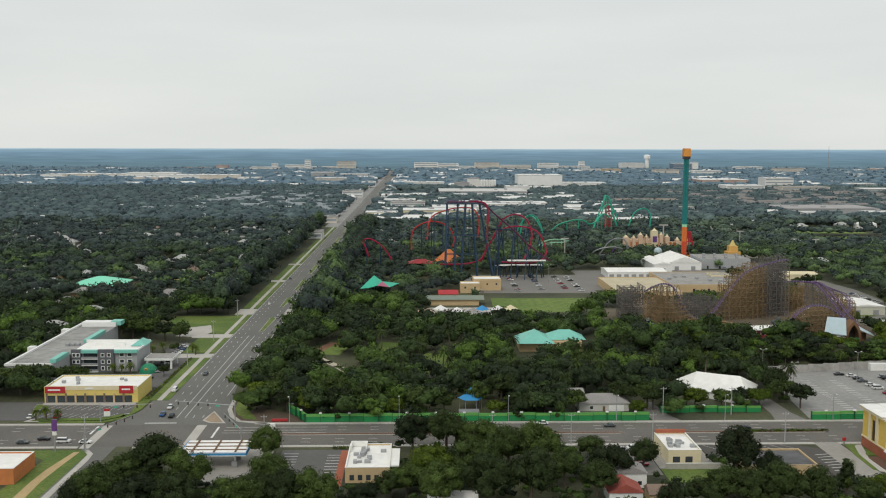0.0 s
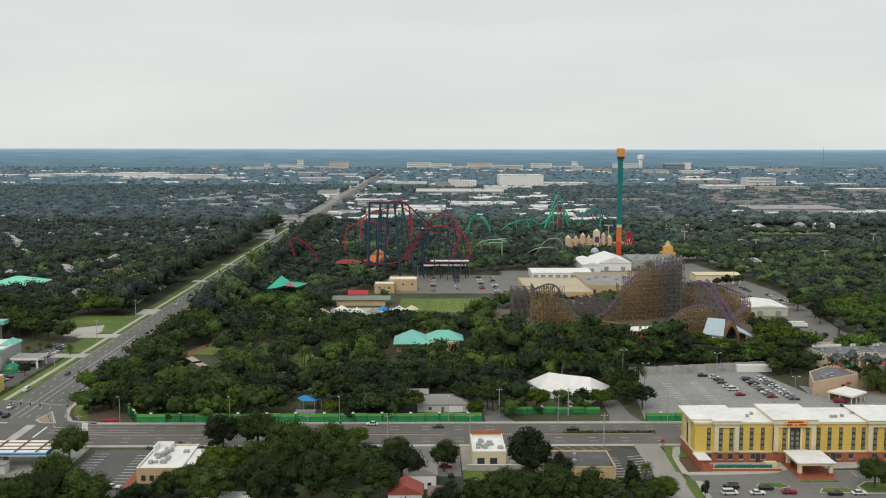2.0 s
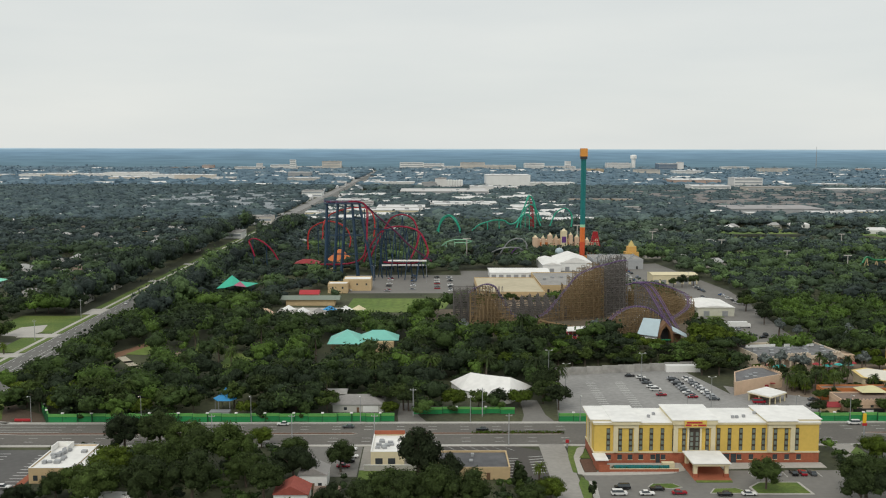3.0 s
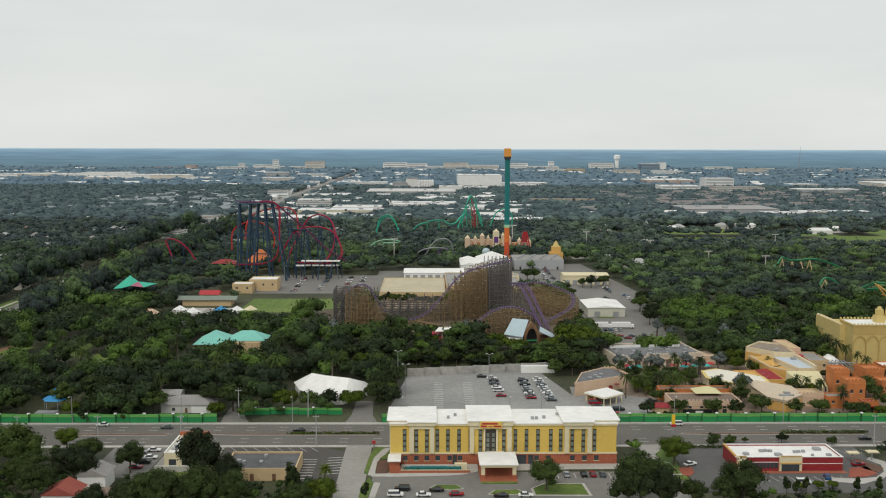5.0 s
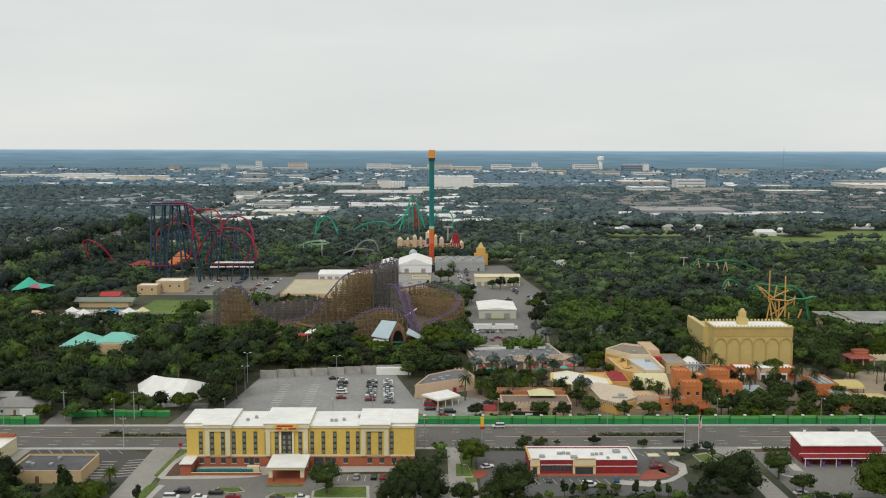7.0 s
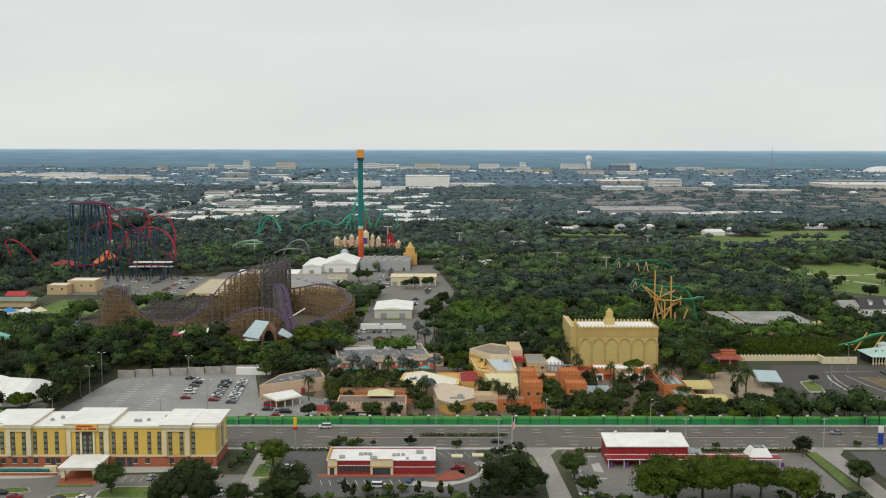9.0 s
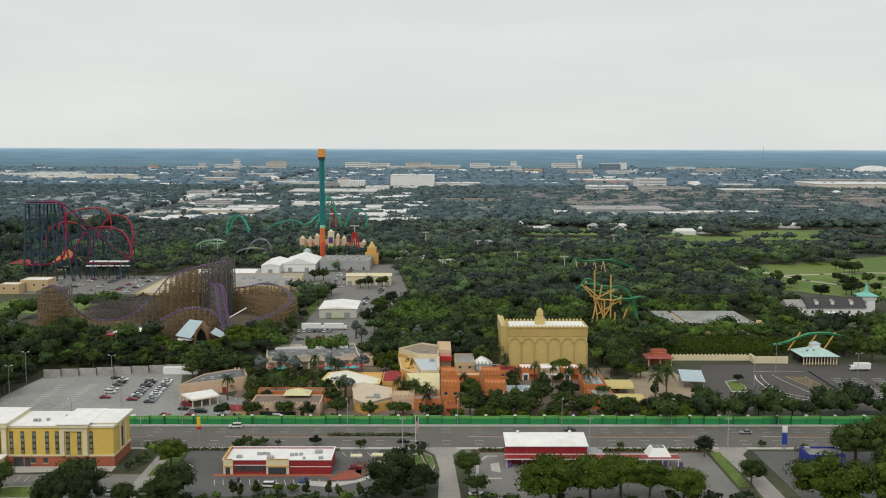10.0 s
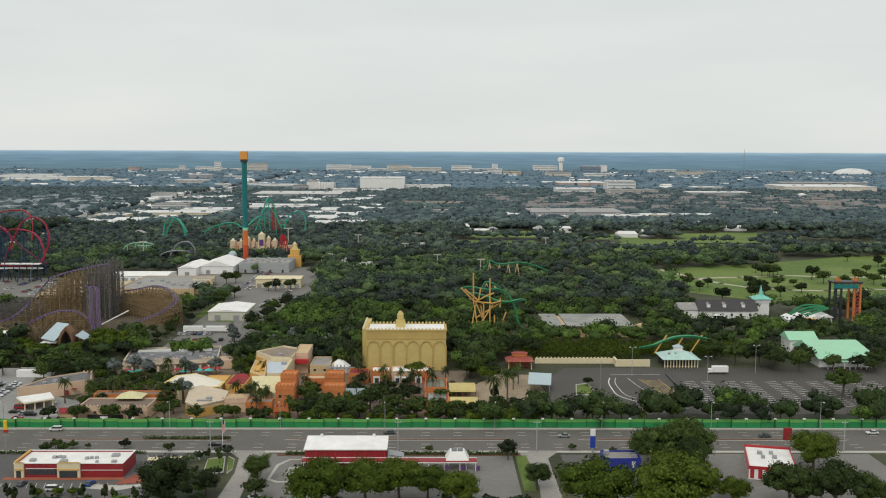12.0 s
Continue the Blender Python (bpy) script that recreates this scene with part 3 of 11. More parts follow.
# ---- the green boundary fence, panel by panel ----
def fence_run(x0, x1, y, h, step, label):
    """Boarded panels between posts; every other pair of panels stands back a little."""
    fence = thing("fence", (x0, y, 0.15), label, "fence")
    n = max(1, round((x1 - x0) / step))
    w = (x1 - x0) / n
    board = cap = post = postcap = None
    for i in range(n):
        x, dy = i * w, (0.0, 0.0, 0.75, 0.75, 0.0, 0.75)[i % 6]
        if board is None:
            bm = boxes((0.06, w - 0.06, -0.06, 0.06, 0, h * 0.64), (0.06, w - 0.06, -0.16, -0.06, h * 0.36, h * 0.40), (0.06, w - 0.06, -0.12, -0.06, 0, h * 0.2))
            board = part("panel", bm, M_FENCEG, fence, at=(x, dy, 0))
            cap = part("top_board", boxes((0.06, w - 0.06, -0.20, 0.14, h * 0.68, h * 0.93), (0.0, w, -0.26, 0.2, h * 0.95, h)), M_FENCEL, fence, "light green top board", at=(x, dy, 0))
            post = part("post", boxes((-0.12, 0.12, -0.14, 0.95, 0, h + 0.06)), M_FENCED, fence, at=(x, 0, 0))
        else:
            piece("panel", board, fence, (x, dy, 0))
            piece("top_board", cap, fence, (x, dy, 0))
            piece("post", post, fence, (x, 0, 0))
        if i % 2:
            if postcap is None:
                postcap = part("post_cap", boxes((-0.5, 0.5, -0.25, 0.6, h + 0.06, h + 0.45)), M_WHITE, fence, "pale post cap", at=(x, 0, 0))
            else:
                piece("post_cap", postcap, fence, (x, 0, 0))
    return fence


patch("driveway", [(90.6, 362.6), (102.0, 362.6), (98.0, 374), (96.0, 392), (90.4, 392), (89.8, 374)], M_LOT, 0.09, "short grey gate drive off the avenue", "driveway", margin=0)
patch("driveway", [(137.5, 362.6), (151.0, 362.6), (148, 374), (147, 396), (140, 396), (139.5, 374)], M_LOT, 0.09, "grey gate drive beside the old lot", "driveway", margin=0)
# brown verge under trees: dark earth also puts their shade into the colour
patch("grass", [(103, 364.6), (136.5, 364.6), (138.5, 374.6), (99.5, 374.6)], M_EARTH, 0.1, "rough shaded ground before the set-back fence", "ground", margin=0)
corner_fence = fence_run(-42.8, -22.2, 364.4, 3.3, 5.4, "green boarded fence running back from the corner")
corner_fence.matrix_world = pose(-42.8, 364.6, 0.15, rz=116)
fence_run(-42.8, 89, 364.4, 3.3, 5.6, "tall green boarded fence along the avenue")
fence_run(152, 700, 364.4, 3.3, 5.6, "tall green boarded fence along the avenue beside the park")
fence_run(96, 136, 375.5, 2.6, 5.7, "dark green boarded fence set back from the avenue")

# ---- trees ----
def cards(rng, centre, spread, outward, size):
    """Leaf clumps: small quads round centres, facing roughly outwards. All arrays have one row a clump."""
    n = len(centre)
    d = rng.normal(size=(n, 3))
    d /= np.linalg.norm(d, axis=1)[:, None]
    d[:, 2] = np.where(d[:, 2] < -0.45, -d[:, 2], d[:, 2])
    pos = centre + d * spread
    nrm = d * outward + rng.normal(size=(n, 3)) * 0.55
    nrm /= np.linalg.norm(nrm, axis=1)[:, None]
    t = np.cross(nrm, rng.normal(size=(n, 3)))
    t /= np.linalg.norm(t, axis=1)[:, None] + 1e-9
    b = np.cross(nrm, t)
    s = size * rng.uniform(0.6, 1.35, n)
    a1, a2 = (t * s[:, None]), (b * (s * rng.uniform(0.6, 1.0, n))[:, None])
    v = np.stack([pos - a1 - a2 * 0.6, pos + a1 * 0.7 - a2, pos + a1 + a2 * 0.7, pos - a1 * 0.6 + a2], 1)
    soft = d + nrm * 0.3 + np.array((0, 0, 0.25))
    soft /= np.linalg.norm(soft, axis=1)[:, None]
    return v.reshape(-1, 3), np.repeat(soft, 4, axis=0)


def quads(n):
    return np.arange(4 * n, dtype=np.int32).reshape(-1, 4)


ICO_V = np.array([(0, 0, 1)] + [(0.894 * math.cos(1.2566 * k), 0.894 * math.sin(1.2566 * k), 0.447) for k in range(5)] + [(0.894 * math.cos(1.2566 * (k + 0.5)), 0.894 * math.sin(1.2566 * (k + 0.5)), -0.447) for k in range(5)] + [(0, 0, -1)])
ICO_F = np.array([(0, 1 + k, 1 + (k + 1) % 5) for k in range(5)] + [(1 + k, 6 + k, 1 + (k + 1) % 5) for k in range(5)] + [(1 + (k + 1) % 5, 6 + k, 6 + (k + 1) % 5) for k in range(5)] + [(6 + k, 11, 6 + (k + 1) % 5) for k in range(5)])


def cores(rng, centre, spread):
    """Rough leafy lumps: one for each row of centres."""
    n = len(centre)
    v = centre[:, None, :] + ICO_V[None] * spread[:, None, :] * rng.uniform(0.78, 1.12, (n, 12, 1))
    f = ICO_F[None] + (np.arange(n) * 12)[:, None, None]
    return v.reshape(-1, 3), f.reshape(-1, 3)


def set_normals(me, normals):
    layer = me.attributes.new("custom_normal", "FLOAT_VECTOR", "POINT")
    layer.data.foreach_set("vector", np.asarray(normals, np.float32).ravel())
    me.update()


def leafy(name, lump_v, lump_f, card_v, card_n, material, tint=None):
    """Lumps and the leaf clumps on them, as one mesh, shaded as one rounded mass."""
    k = len(lump_v)
    tri = np.arange(len(card_v), dtype=np.int32).reshape(-1, 4) + k
    tri = np.concatenate([tri[:, (0, 1, 2)], tri[:, (0, 2, 3)]])
    me = mesh_arrays(name, np.concatenate([lump_v, card_v]), np.concatenate([lump_f, tri]), material, tint)
    set_normals(me, np.concatenate([np.tile(ICO_V, (k // 12, 1)), card_n]))
    return me


def crown_mesh(name, seed, radius, low, high, lobes, n, size, material, pointed=0.0):
    """The crown of one tree: many leaf clumps on uneven lobes round a leafy heart."""
    rng = np.random.default_rng(seed)
    axes = np.array([radius, radius, (high - low) * 0.5])
    mid = np.array([0, 0, (low + high) * 0.5])
    d = rng.normal(size=(lobes, 3))
    d[:, 2] = np.abs(d[:, 2]) * 1.1 - 0.45
    d /= np.linalg.norm(d, axis=1)[:, None]
    c = mid + d * axes * rng.uniform(0.48, 0.76, (lobes, 1))
    up = np.clip((c[:, 2] - low) / (high - low), 0, 1)
    c[:, :2] *= (1 - 0.55 * pointed * up)[:, None]
    r = axes * rng.uniform(0.25, 0.42, (lobes, 1)) * (1 - 0.3 * pointed * up)[:, None]
    c, r = np.concatenate([c, mid[None] - (0, 0, 0.05 * (high - low))]), np.concatenate([r, axes[None] * 0.6])
    i = rng.integers(0, lobes + 1, n)
    v, soft = cards(rng, c[i], r[i] * rng.uniform(0.74, 1.07, (n, 1)), 1.5, np.full(n, size))
    lv, lf = cores(rng, c, r * 0.68)
    out = (v - mid) / axes
    soft = soft + 0.7 * out / (np.linalg.norm(out, axis=1)[:, None] + 0.01)
    soft /= np.linalg.norm(soft, axis=1)[:, None]
    return leafy(name, lv, lf, v, soft, material)


def trunk_bm(h, r, limbs, seed, reach):
    rng = random.Random(seed)
    bm = bmesh.new()
    rod(bm, (0, 0, 0), (0.15, 0.1, h * 0.55), r, 7, r * 0.7)
    for k in range(limbs):
        a = 6.283 * k / limbs + rng.uniform(-0.4, 0.4)
        rod(bm, (0.15, 0.1, h * rng.uniform(0.4, 0.55)), (math.cos(a) * reach, math.sin(a) * reach, h * rng.uniform(0.75, 0.95)), r * 0.5, 5, r * 0.15)
    return bm


def make_tree(name, label, category, crown, trunk, bark=M_BARK):
    t = thing(name, (0, 0, -50), label, category, "trees")
    part("trunk", trunk, bark, t)
    c = new("crown", crown)
    c.parent = t
    return t


OAKS = [make_tree("oak_tree", "broad dark green oak with a dense crown", "tree", crown_mesh("crown", 11 + k, 6.2, 2.0, 10.2 + k % 3, 26, 1150, 0.33, M_LEAF), trunk_bm(9, 0.4, 5, k, 3.4)) for k in range(4)]
OAKS_NEAR = [make_tree("oak_tree", "tall dark green oak with a full crown", "tree", crown_mesh("crown", 81 + k, 6.2, 1.6, 10.4 + k % 3, 30, 3400, 0.17, M_LEAF), trunk_bm(9, 0.4, 5, k, 3.4)) for k in range(4)]
OAKS_SMALL = [make_tree("oak_tree", "small dark green oak with a loose crown", "tree", crown_mesh("crown", 21 + k, 6.2, 2.0, 10.4 + k % 3, 18, 640, 0.42, M_LEAF), trunk_bm(9, 0.4, 5, k, 3.4)) for k in range(4)]
PINES = [make_tree("pine_tree", "wide dark evergreen with a ragged crown", "tree", crown_mesh("crown", 31 + k, 6.0, 0.8, 13.0, 30, 4200, 0.19, M_LEAF_DARK, 0.9), trunk_bm(12, 0.4, 6, k + 9, 2.0)) for k in range(2)]
LIMES = [make_tree("lime_tree", "light green broad-leaved tree", "tree", crown_mesh("crown", 41 + k, 5.6, 1.2, 8.2, 30, 1900, 0.32, M_LEAF_LIME), trunk_bm(7.5, 0.3, 5, k + 19, 3.0)) for k in range(2)]
LIMES_NEAR = [make_tree("lime_tree", "light green broad-leaved tree with a wide crown", "tree", crown_mesh("crown", 91 + k, 5.6, 1.0, 8.2, 34, 4200, 0.145, M_LEAF_LIME), trunk_bm(7.5, 0.3, 5, k + 19, 3.0)) for k in range(2)]
CYPRESS = make_tree("cypress_tree", "slim upright dark green cypress", "tree", crown_mesh("crown", 51, 1.5, 0.3, 6.5, 9, 320, 0.30, M_LEAF, 1.2), trunk_bm(5, 0.12, 3, 29, 0.4))
SHRUB = make_tree("shrub", "small round clipped green shrub", "shrub", crown_mesh("crown", 61, 1.8, 0.1, 2.6, 7, 260, 0.24, M_LEAF), trunk_bm(1.6, 0.08, 3, 39, 0.7))


def frond_mesh(name, seed, n, length, material):
    """Palm fronds: arched blades that droop to their tips."""
    rng = np.random.default_rng(seed)
    verts, faces = [], []
    for k in range(n):
        a, lift = rng.uniform(0, 6.283), rng.uniform(-0.25, 1.1)
        w, base = length * 0.085, len(verts)
        for j in range(5):
            s = j / 4
            r = length * s * (1 - 0.15 * s)
            z = length * (lift * s - 0.75 * s * s)
            half = w * (0.25 + 1.5 * s * (1 - s)) * (1.0 if j < 4 else 0.2)
            for side in (-1, 1):
                verts.append((math.cos(a) * r - math.sin(a) * half * side, math.sin(a) * r + math.cos(a) * half * side, z - 0.15 * half))
        for j in range(4):
            q = base + 2 * j
            faces.append((q, q + 2, q + 3, q + 1))
    return mesh_arrays(name, verts, faces, material)


def make_palm(name, label, h, fronds, r=0.22):
    t = thing(name, (0, 0, -50), label, "palm tree", "palms")
    bm = bmesh.new()
    for k in range(5):
        rod(bm, (0.1 * math.sin(k), 0, h * k / 5), (0.1 * math.sin(k + 1), 0, h * (k + 1) / 5 + 0.05), r * (1.15 - 0.08 * k), 7, r * (1.05 - 0.08 * k))
    part("trunk", bm, M_BARK, t)
    c = new("crown", fronds)
    c.parent, c.location = t, (0.1 * math.sin(5), 0, h)
    return t


PALM = make_palm("palm_tree", "tall palm with drooping green fronds", 7.5, frond_mesh("crown", 71, 60, 3.0, M_LEAF))
PALM_SHORT = make_palm("palm_tree", "short palm with a full green head", 4.2, frond_mesh("crown", 72, 64, 2.8, M_LEAF_LIME), 0.3)
PALM_SILVER = make_palm("silver_palm", "stout fan palm with silver-grey fronds", 5.0, crown_mesh("crown", 73, 3.2, -2.0, 3.4, 16, 700, 0.34, M_LEAF_SILVER), 0.4)


def plant(kind, x, y, scale=1.0, z=0.0, squash=1.0):
    if kind in OAKS and y < 336 and scale > 0.7:
        kind = OAKS_NEAR[OAKS.index(kind)]
    elif kind in LIMES and y < 336 and scale > 0.8:
        kind = LIMES_NEAR[LIMES.index(kind)]
    elif kind in OAKS and scale < 0.95:
        kind = OAKS_SMALL[OAKS.index(kind)]
    z = z or float(lift(x, y))
    m = pose(x, y, z, 0, 0, (x * 57.0 + y * 31.0) % 360) @ Matrix.Diagonal((scale, scale, scale * squash, 1))
    if kind.location.z < -40:
        kind.matrix_basis = m
        c = kind
    else:
        c = copy_thing(kind, Matrix.Identity(4))
        c.matrix_basis = m
    keep_clear(x - 2.2 * scale, x + 2.2 * scale, y - 2.2 * scale, y + 2.2 * scale, 0)
    return c

# ---- large buildings and rides ----
def rooftop_unit(parent, x, y, z, w=1.6, d=1.6, h=1.1):
    u = part("rooftop_unit", soft_box(-w / 2, w / 2, -d / 2, d / 2, 0, h, 0.08), M_GREY, parent, "grey air-conditioning unit", at=(x, y, z))
    return u


def shop(name, x0, x1, y0, y1, h, wall, roof, label, category="shop", units=3, parapet=0.5, seed=1):
    """A flat-roofed block with a parapet and units on its roof."""
    t = thing(name, ((x0 + x1) / 2, (y0 + y1) / 2, 0), label, category)
    w, d = (x1 - x0) / 2, (y1 - y0) / 2
    bm = boxes((-w, w, -d, d, 0, h - parapet), (-w, w, -d, -d + 0.35, h - parapet, h), (-w, w, d - 0.35, d, h - parapet, h),
               (-w, -w + 0.35, -d + 0.35, d - 0.35, h - parapet, h), (w - 0.35, w, -d + 0.35, d - 0.35, h - parapet, h))
    part("wall", bm, wall, t)
    part("roof", boxes((-w + 0.36, w - 0.36, -d + 0.36, d - 0.36, h - parapet - 0.05, h - parapet + 0.02)), roof, t)
    bm = boxes((-w - 0.06, w + 0.06, -d - 0.06, -d + 0.4, h, h + 0.08), (-w - 0.06, w + 0.06, d - 0.4, d + 0.06, h, h + 0.08), (-w - 0.06, -w + 0.4, -d + 0.4, d - 0.4, h, h + 0.08), (w - 0.4, w + 0.06, -d + 0.4, d - 0.4, h, h + 0.08))
    part("coping", bm, M_WHITE if roof is M_WHITEROOF else wall, t)
    rng = random.Random(seed)
    for k in range(units):
        rooftop_unit(t, rng.uniform(-w * 0.75, w * 0.75), rng.uniform(-d * 0.6, d * 0.6), h - parapet, rng.uniform(1.0, 2.0), rng.uniform(1.0, 1.8), rng.uniform(0.7, 1.3))
    keep_clear(x0, x1, y0, y1)
    return t


# drop tower
def drop_tower(x, y):
    t = thing("drop_tower", (x, y, 0), "very tall teal and red drop tower with an orange head", "ride")
    t.scale = (0.66, 0.66, 1.0)
    part("plinth", rod(bmesh.new(), (0, 0, 0), (0, 0, 3), 7, 16), M_CONC, t)
    def shaft(a, b, r, material, name, label):
        bm = bmesh.new()
        ring = [(r * (1.16 if k % 2 else 0.98) * math.cos(6.2832 * k / 32), r * (1.16 if k % 2 else 0.98) * math.sin(6.2832 * k / 32)) for k in range(32)]
        prism(bm, ring, a, b)
        return part(name, bm, material, t, label)
    shaft(3, 19, 3.0, mat("tower_red", (0.50, 0.075, 0.025), 0.5, 0.12), "lower_shaft", "red lower shaft")
    shaft(19, 32, 3.0, mat("tower_red_orange", (0.60, 0.16, 0.035), 0.5, 0.12), "middle_shaft", "orange-red shaft")
    shaft(32, 34.5, 3.0, M_PALEGREEN, "band", "pale green band")
    shaft(34.5, 95, 3.0, M_TEAL, "upper_shaft", "teal upper shaft")
    bm = boxes((-4.6, 4.6, -4.6, 4.6, 95, 101.4), (-4.2, 4.2, -4.2, 4.2, 101.4, 102.1), (-4.9, 4.9, -4.9, 4.9, 95, 95.6))
    part("head", bm, M_TORANGE, t, "orange winch house at the top")
    part("collar", boxes((-4.3, 4.3, -4.3, 4.3, 92.6, 95)), M_DARK, t, "dark collar under the head")
    bm = bmesh.new()
    for k in range(16):
        an = 6.2832 * k / 16
        rod(bm, (4 * math.cos(an), 4 * math.sin(an), 5), (6.6 * math.cos(an), 6.6 * math.sin(an), 5), 0.35, 5)
        box(bm, 6.2 * math.cos(an) - 0.5, 6.2 * math.cos(an) + 0.5, 6.2 * math.sin(an) - 0.5, 6.2 * math.sin(an) + 0.5, 4.2, 6.6)
    part("gondola", bm, M_TORANGE, t, "orange ring of seats at the foot")
    keep_clear(x - 12, x + 12, y - 14, y + 10)


drop_tower(239, 868)

# ---- the hotel ----
def hotel():
    x0, x1, y0, y1 = 157.2, 232.8, 316.0, 333.4
    t = thing("hotel", (0, 0, 0), "long yellow and cream hotel with a brick ground floor", "hotel")
    top, base = 13.5, 3.6
    bays = [(163.6, 171.9), (183.6, 197.6), (215.2, 224.3)]
    part("ground_floor", boxes((x0, x1, y0, y1, 0, base)), M_BRICK, t, "red brick ground floor")
    part("wall", boxes((x0 + 0.15, x1 - 0.15, y0 + 0.15, y1 - 0.15, base, top)), M_YELLOW, t, "yellow stucco wall")
    part("belt_course", boxes((x0 - 0.15, x1 + 0.15, y0 - 0.15, y1 + 0.15, base - 0.15, base + 0.35)), M_CREAM, t, "cream belt course")
    part("cornice", boxes((x0 - 0.25, x1 + 0.25, y0 - 0.25, y1 + 0.25, top - 0.35, top + 0.30)), M_CREAM, t, "cream cornice")
    part("roof", boxes((x0 - 0.35, x1 + 0.35, y0 - 0.35, y1 + 0.35, top + 0.3, top + 0.42)), M_WHITEROOF, t, "white membrane roof")
    for k, (a, b) in enumerate(bays):
        lift = 1.5 if k == 1 else 1.1
        bm = boxes((a, a + 1.5, y0 - 0.9, y0 + 0.3, base + 0.3, top - 1.3), (b - 1.5, b, y0 - 0.9, y0 + 0.3, base + 0.3, top - 1.3), (a, b, y0 - 0.9, y0 + 0.3, top - 1.3, top))
        if k == 1:
            box(bm, a + 4.6, a + 5.2, y0 - 1.0, y0 + 0.3, base + 0.3, top - 1.3)
            box(bm, b - 5.2, b - 4.6, y0 - 1.0, y0 + 0.3, base + 0.3, top - 1.3)
        part("bay_frame", bm, M_CREAM, t, "cream stucco frame round the bay")
        part("bay_wall", boxes((a + 1.5, b - 1.5, y0 - 0.35, y0 + 0.2, base + 0.35, top - 1.3)), M_YELLOW, t)
        c = part("parapet", boxes((a - 0.5, b + 0.5, y0 - 1.5, y1 + 0.3, top, top + lift)), M_CREAM, t, "cream raised parapet")
        part("cap", boxes((a - 0.8, b + 0.8, y0 - 1.8, y1 + 0.6, top + lift, top + lift + 0.22)), M_WHITEROOF, c, "white roof of the raised bay")
    for a, b in ((x0 - 0.9, x0 + 6.2), (x1 - 7.4, x1 + 0.9)):
        part("parapet", boxes((a, b, y0 + 1.5, y1 + 0.5, top, top + 0.95)), M_CREAM, t)
        part("roof_cap", boxes((a - 0.3, b + 0.3, y0 + 1.1, y1 + 0.8, top + 0.95, top + 1.15)), M_WHITEROOF, t)
    strips = [162.0, 165.9, 169.4, 172.9, 176.4, 180.1, 183.0 + 0.9, 187.2, 195.0, 198.9, 202.6, 206.4, 210.7, 214.0, 217.8, 221.5, 225.3]
    pane = frame_ = None
    for x in strips:
        inside = any(a < x < b for a, b in bays)
        y = y0 - 0.40 if inside else y0 + 0.12
        s = part("window_strip", boxes((x - 0.6, x + 0.6, y - 0.08, y + 0.1, base + 0.7, 11.9)), M_STRIP, t, "dark brown strip of windows")
        for k in range(4):
            z = base + 0.85 + 1.95 * k
            if pane is None:
                pane = part("pane", boxes((-0.47, 0.47, -0.13, 0.0, 0, 1.25)), M_GLASSL, s, at=(x, y, z))
            else:
                piece("pane", pane, s, (x, y, z))
    s = part("window_strip", boxes((190.6 - 1.9, 190.6 + 1.9, y0 - 0.6, y0 - 0.3, base + 0.4, 12.0)), M_STRIP, t, "dark tall windows over the entrance")
    for k in range(4):
        for dx in (-0.9, 0.9):
            piece("pane", pane, s, (190.6 + dx, y0 - 0.62, base + 0.7 + 1.75 * k))
    # end windows
    for x, sgn in ((x0 - 0.02, -1), (x1 + 0.02, 1)):
        part("window_strip", boxes((x - 0.1, x + 0.1, y0 + 8.0, y0 + 9.4, base + 0.7, 11.3)), M_STRIP, t, "dark brown strip of end windows")
        part("pilaster", boxes((x - 0.35, x + 0.35, y0 + 5.2, y0 + 6.8, base + 0.3, top - 0.35)), M_CREAM, t)
        part("pilaster", boxes((x - 0.35, x + 0.35, y0 + 10.6, y0 + 12.2, base + 0.3, top - 0.35)), M_CREAM, t)
    # ground floor windows
    for x in (162.2, 165.9, 169.4, 173.0, 177.0, 180.5, 206.0, 210.0, 218.0, 222.0, 226.0):
        w = part("window", boxes((x - 0.75, x + 0.75, y0 - 0.06, y0 + 0.1, 1.2, 2.9)), M_GLASS, t)
        part("sill", boxes((x - 0.85, x + 0.85, y0 - 0.14, y0 + 0.05, 1.05, 1.2)), M_CREAM, w)
    for a, b in ((178.0, 179.4), (199.4, 202.6), (203.2, 205.0)):
        part("entrance_glass", boxes((a, b, y0 - 0.08, y0 + 0.1, 0.1, 3.1)), M_GLASS, t, "dark glass entrance")
    # canopy over the drive
    c = part("porte_cochere", boxes((186.6, 198.2, 300.8, 313.2, 3.9, 4.7)), M_CREAM, t, "cream drive canopy with a white roof")
    part("canopy_roof", boxes((186.2, 198.6, 300.4, 313.6, 4.7, 4.95)), M_WHITEROOF, c)
    part("canopy_link", boxes((189, 195, 313.2, 316.0, 3.9, 4.6)), M_CREAM, c)
    for x in (187.4, 197.4):
        for y in (301.9, 312.0):
            part("pillar", boxes((x - 0.6, x + 0.6, y - 0.6, y + 0.6, 1.3, 3.9)), M_CREAM, c)
            part("pillar_base", boxes((x - 0.75, x + 0.75, y - 0.75, y + 0.75, 0, 1.3)), M_BRICK, c)
    # low pool house at the west end
    p = part("pool_house", boxes((157.0, 160.4, 309.0, 315.9, 0, 3.2)), M_BRICK, t, "low brick annex with a white roof")
    part("annex_roof", boxes((156.6, 160.9, 308.5, 315.9, 3.2, 3.5)), M_WHITEROOF, p)
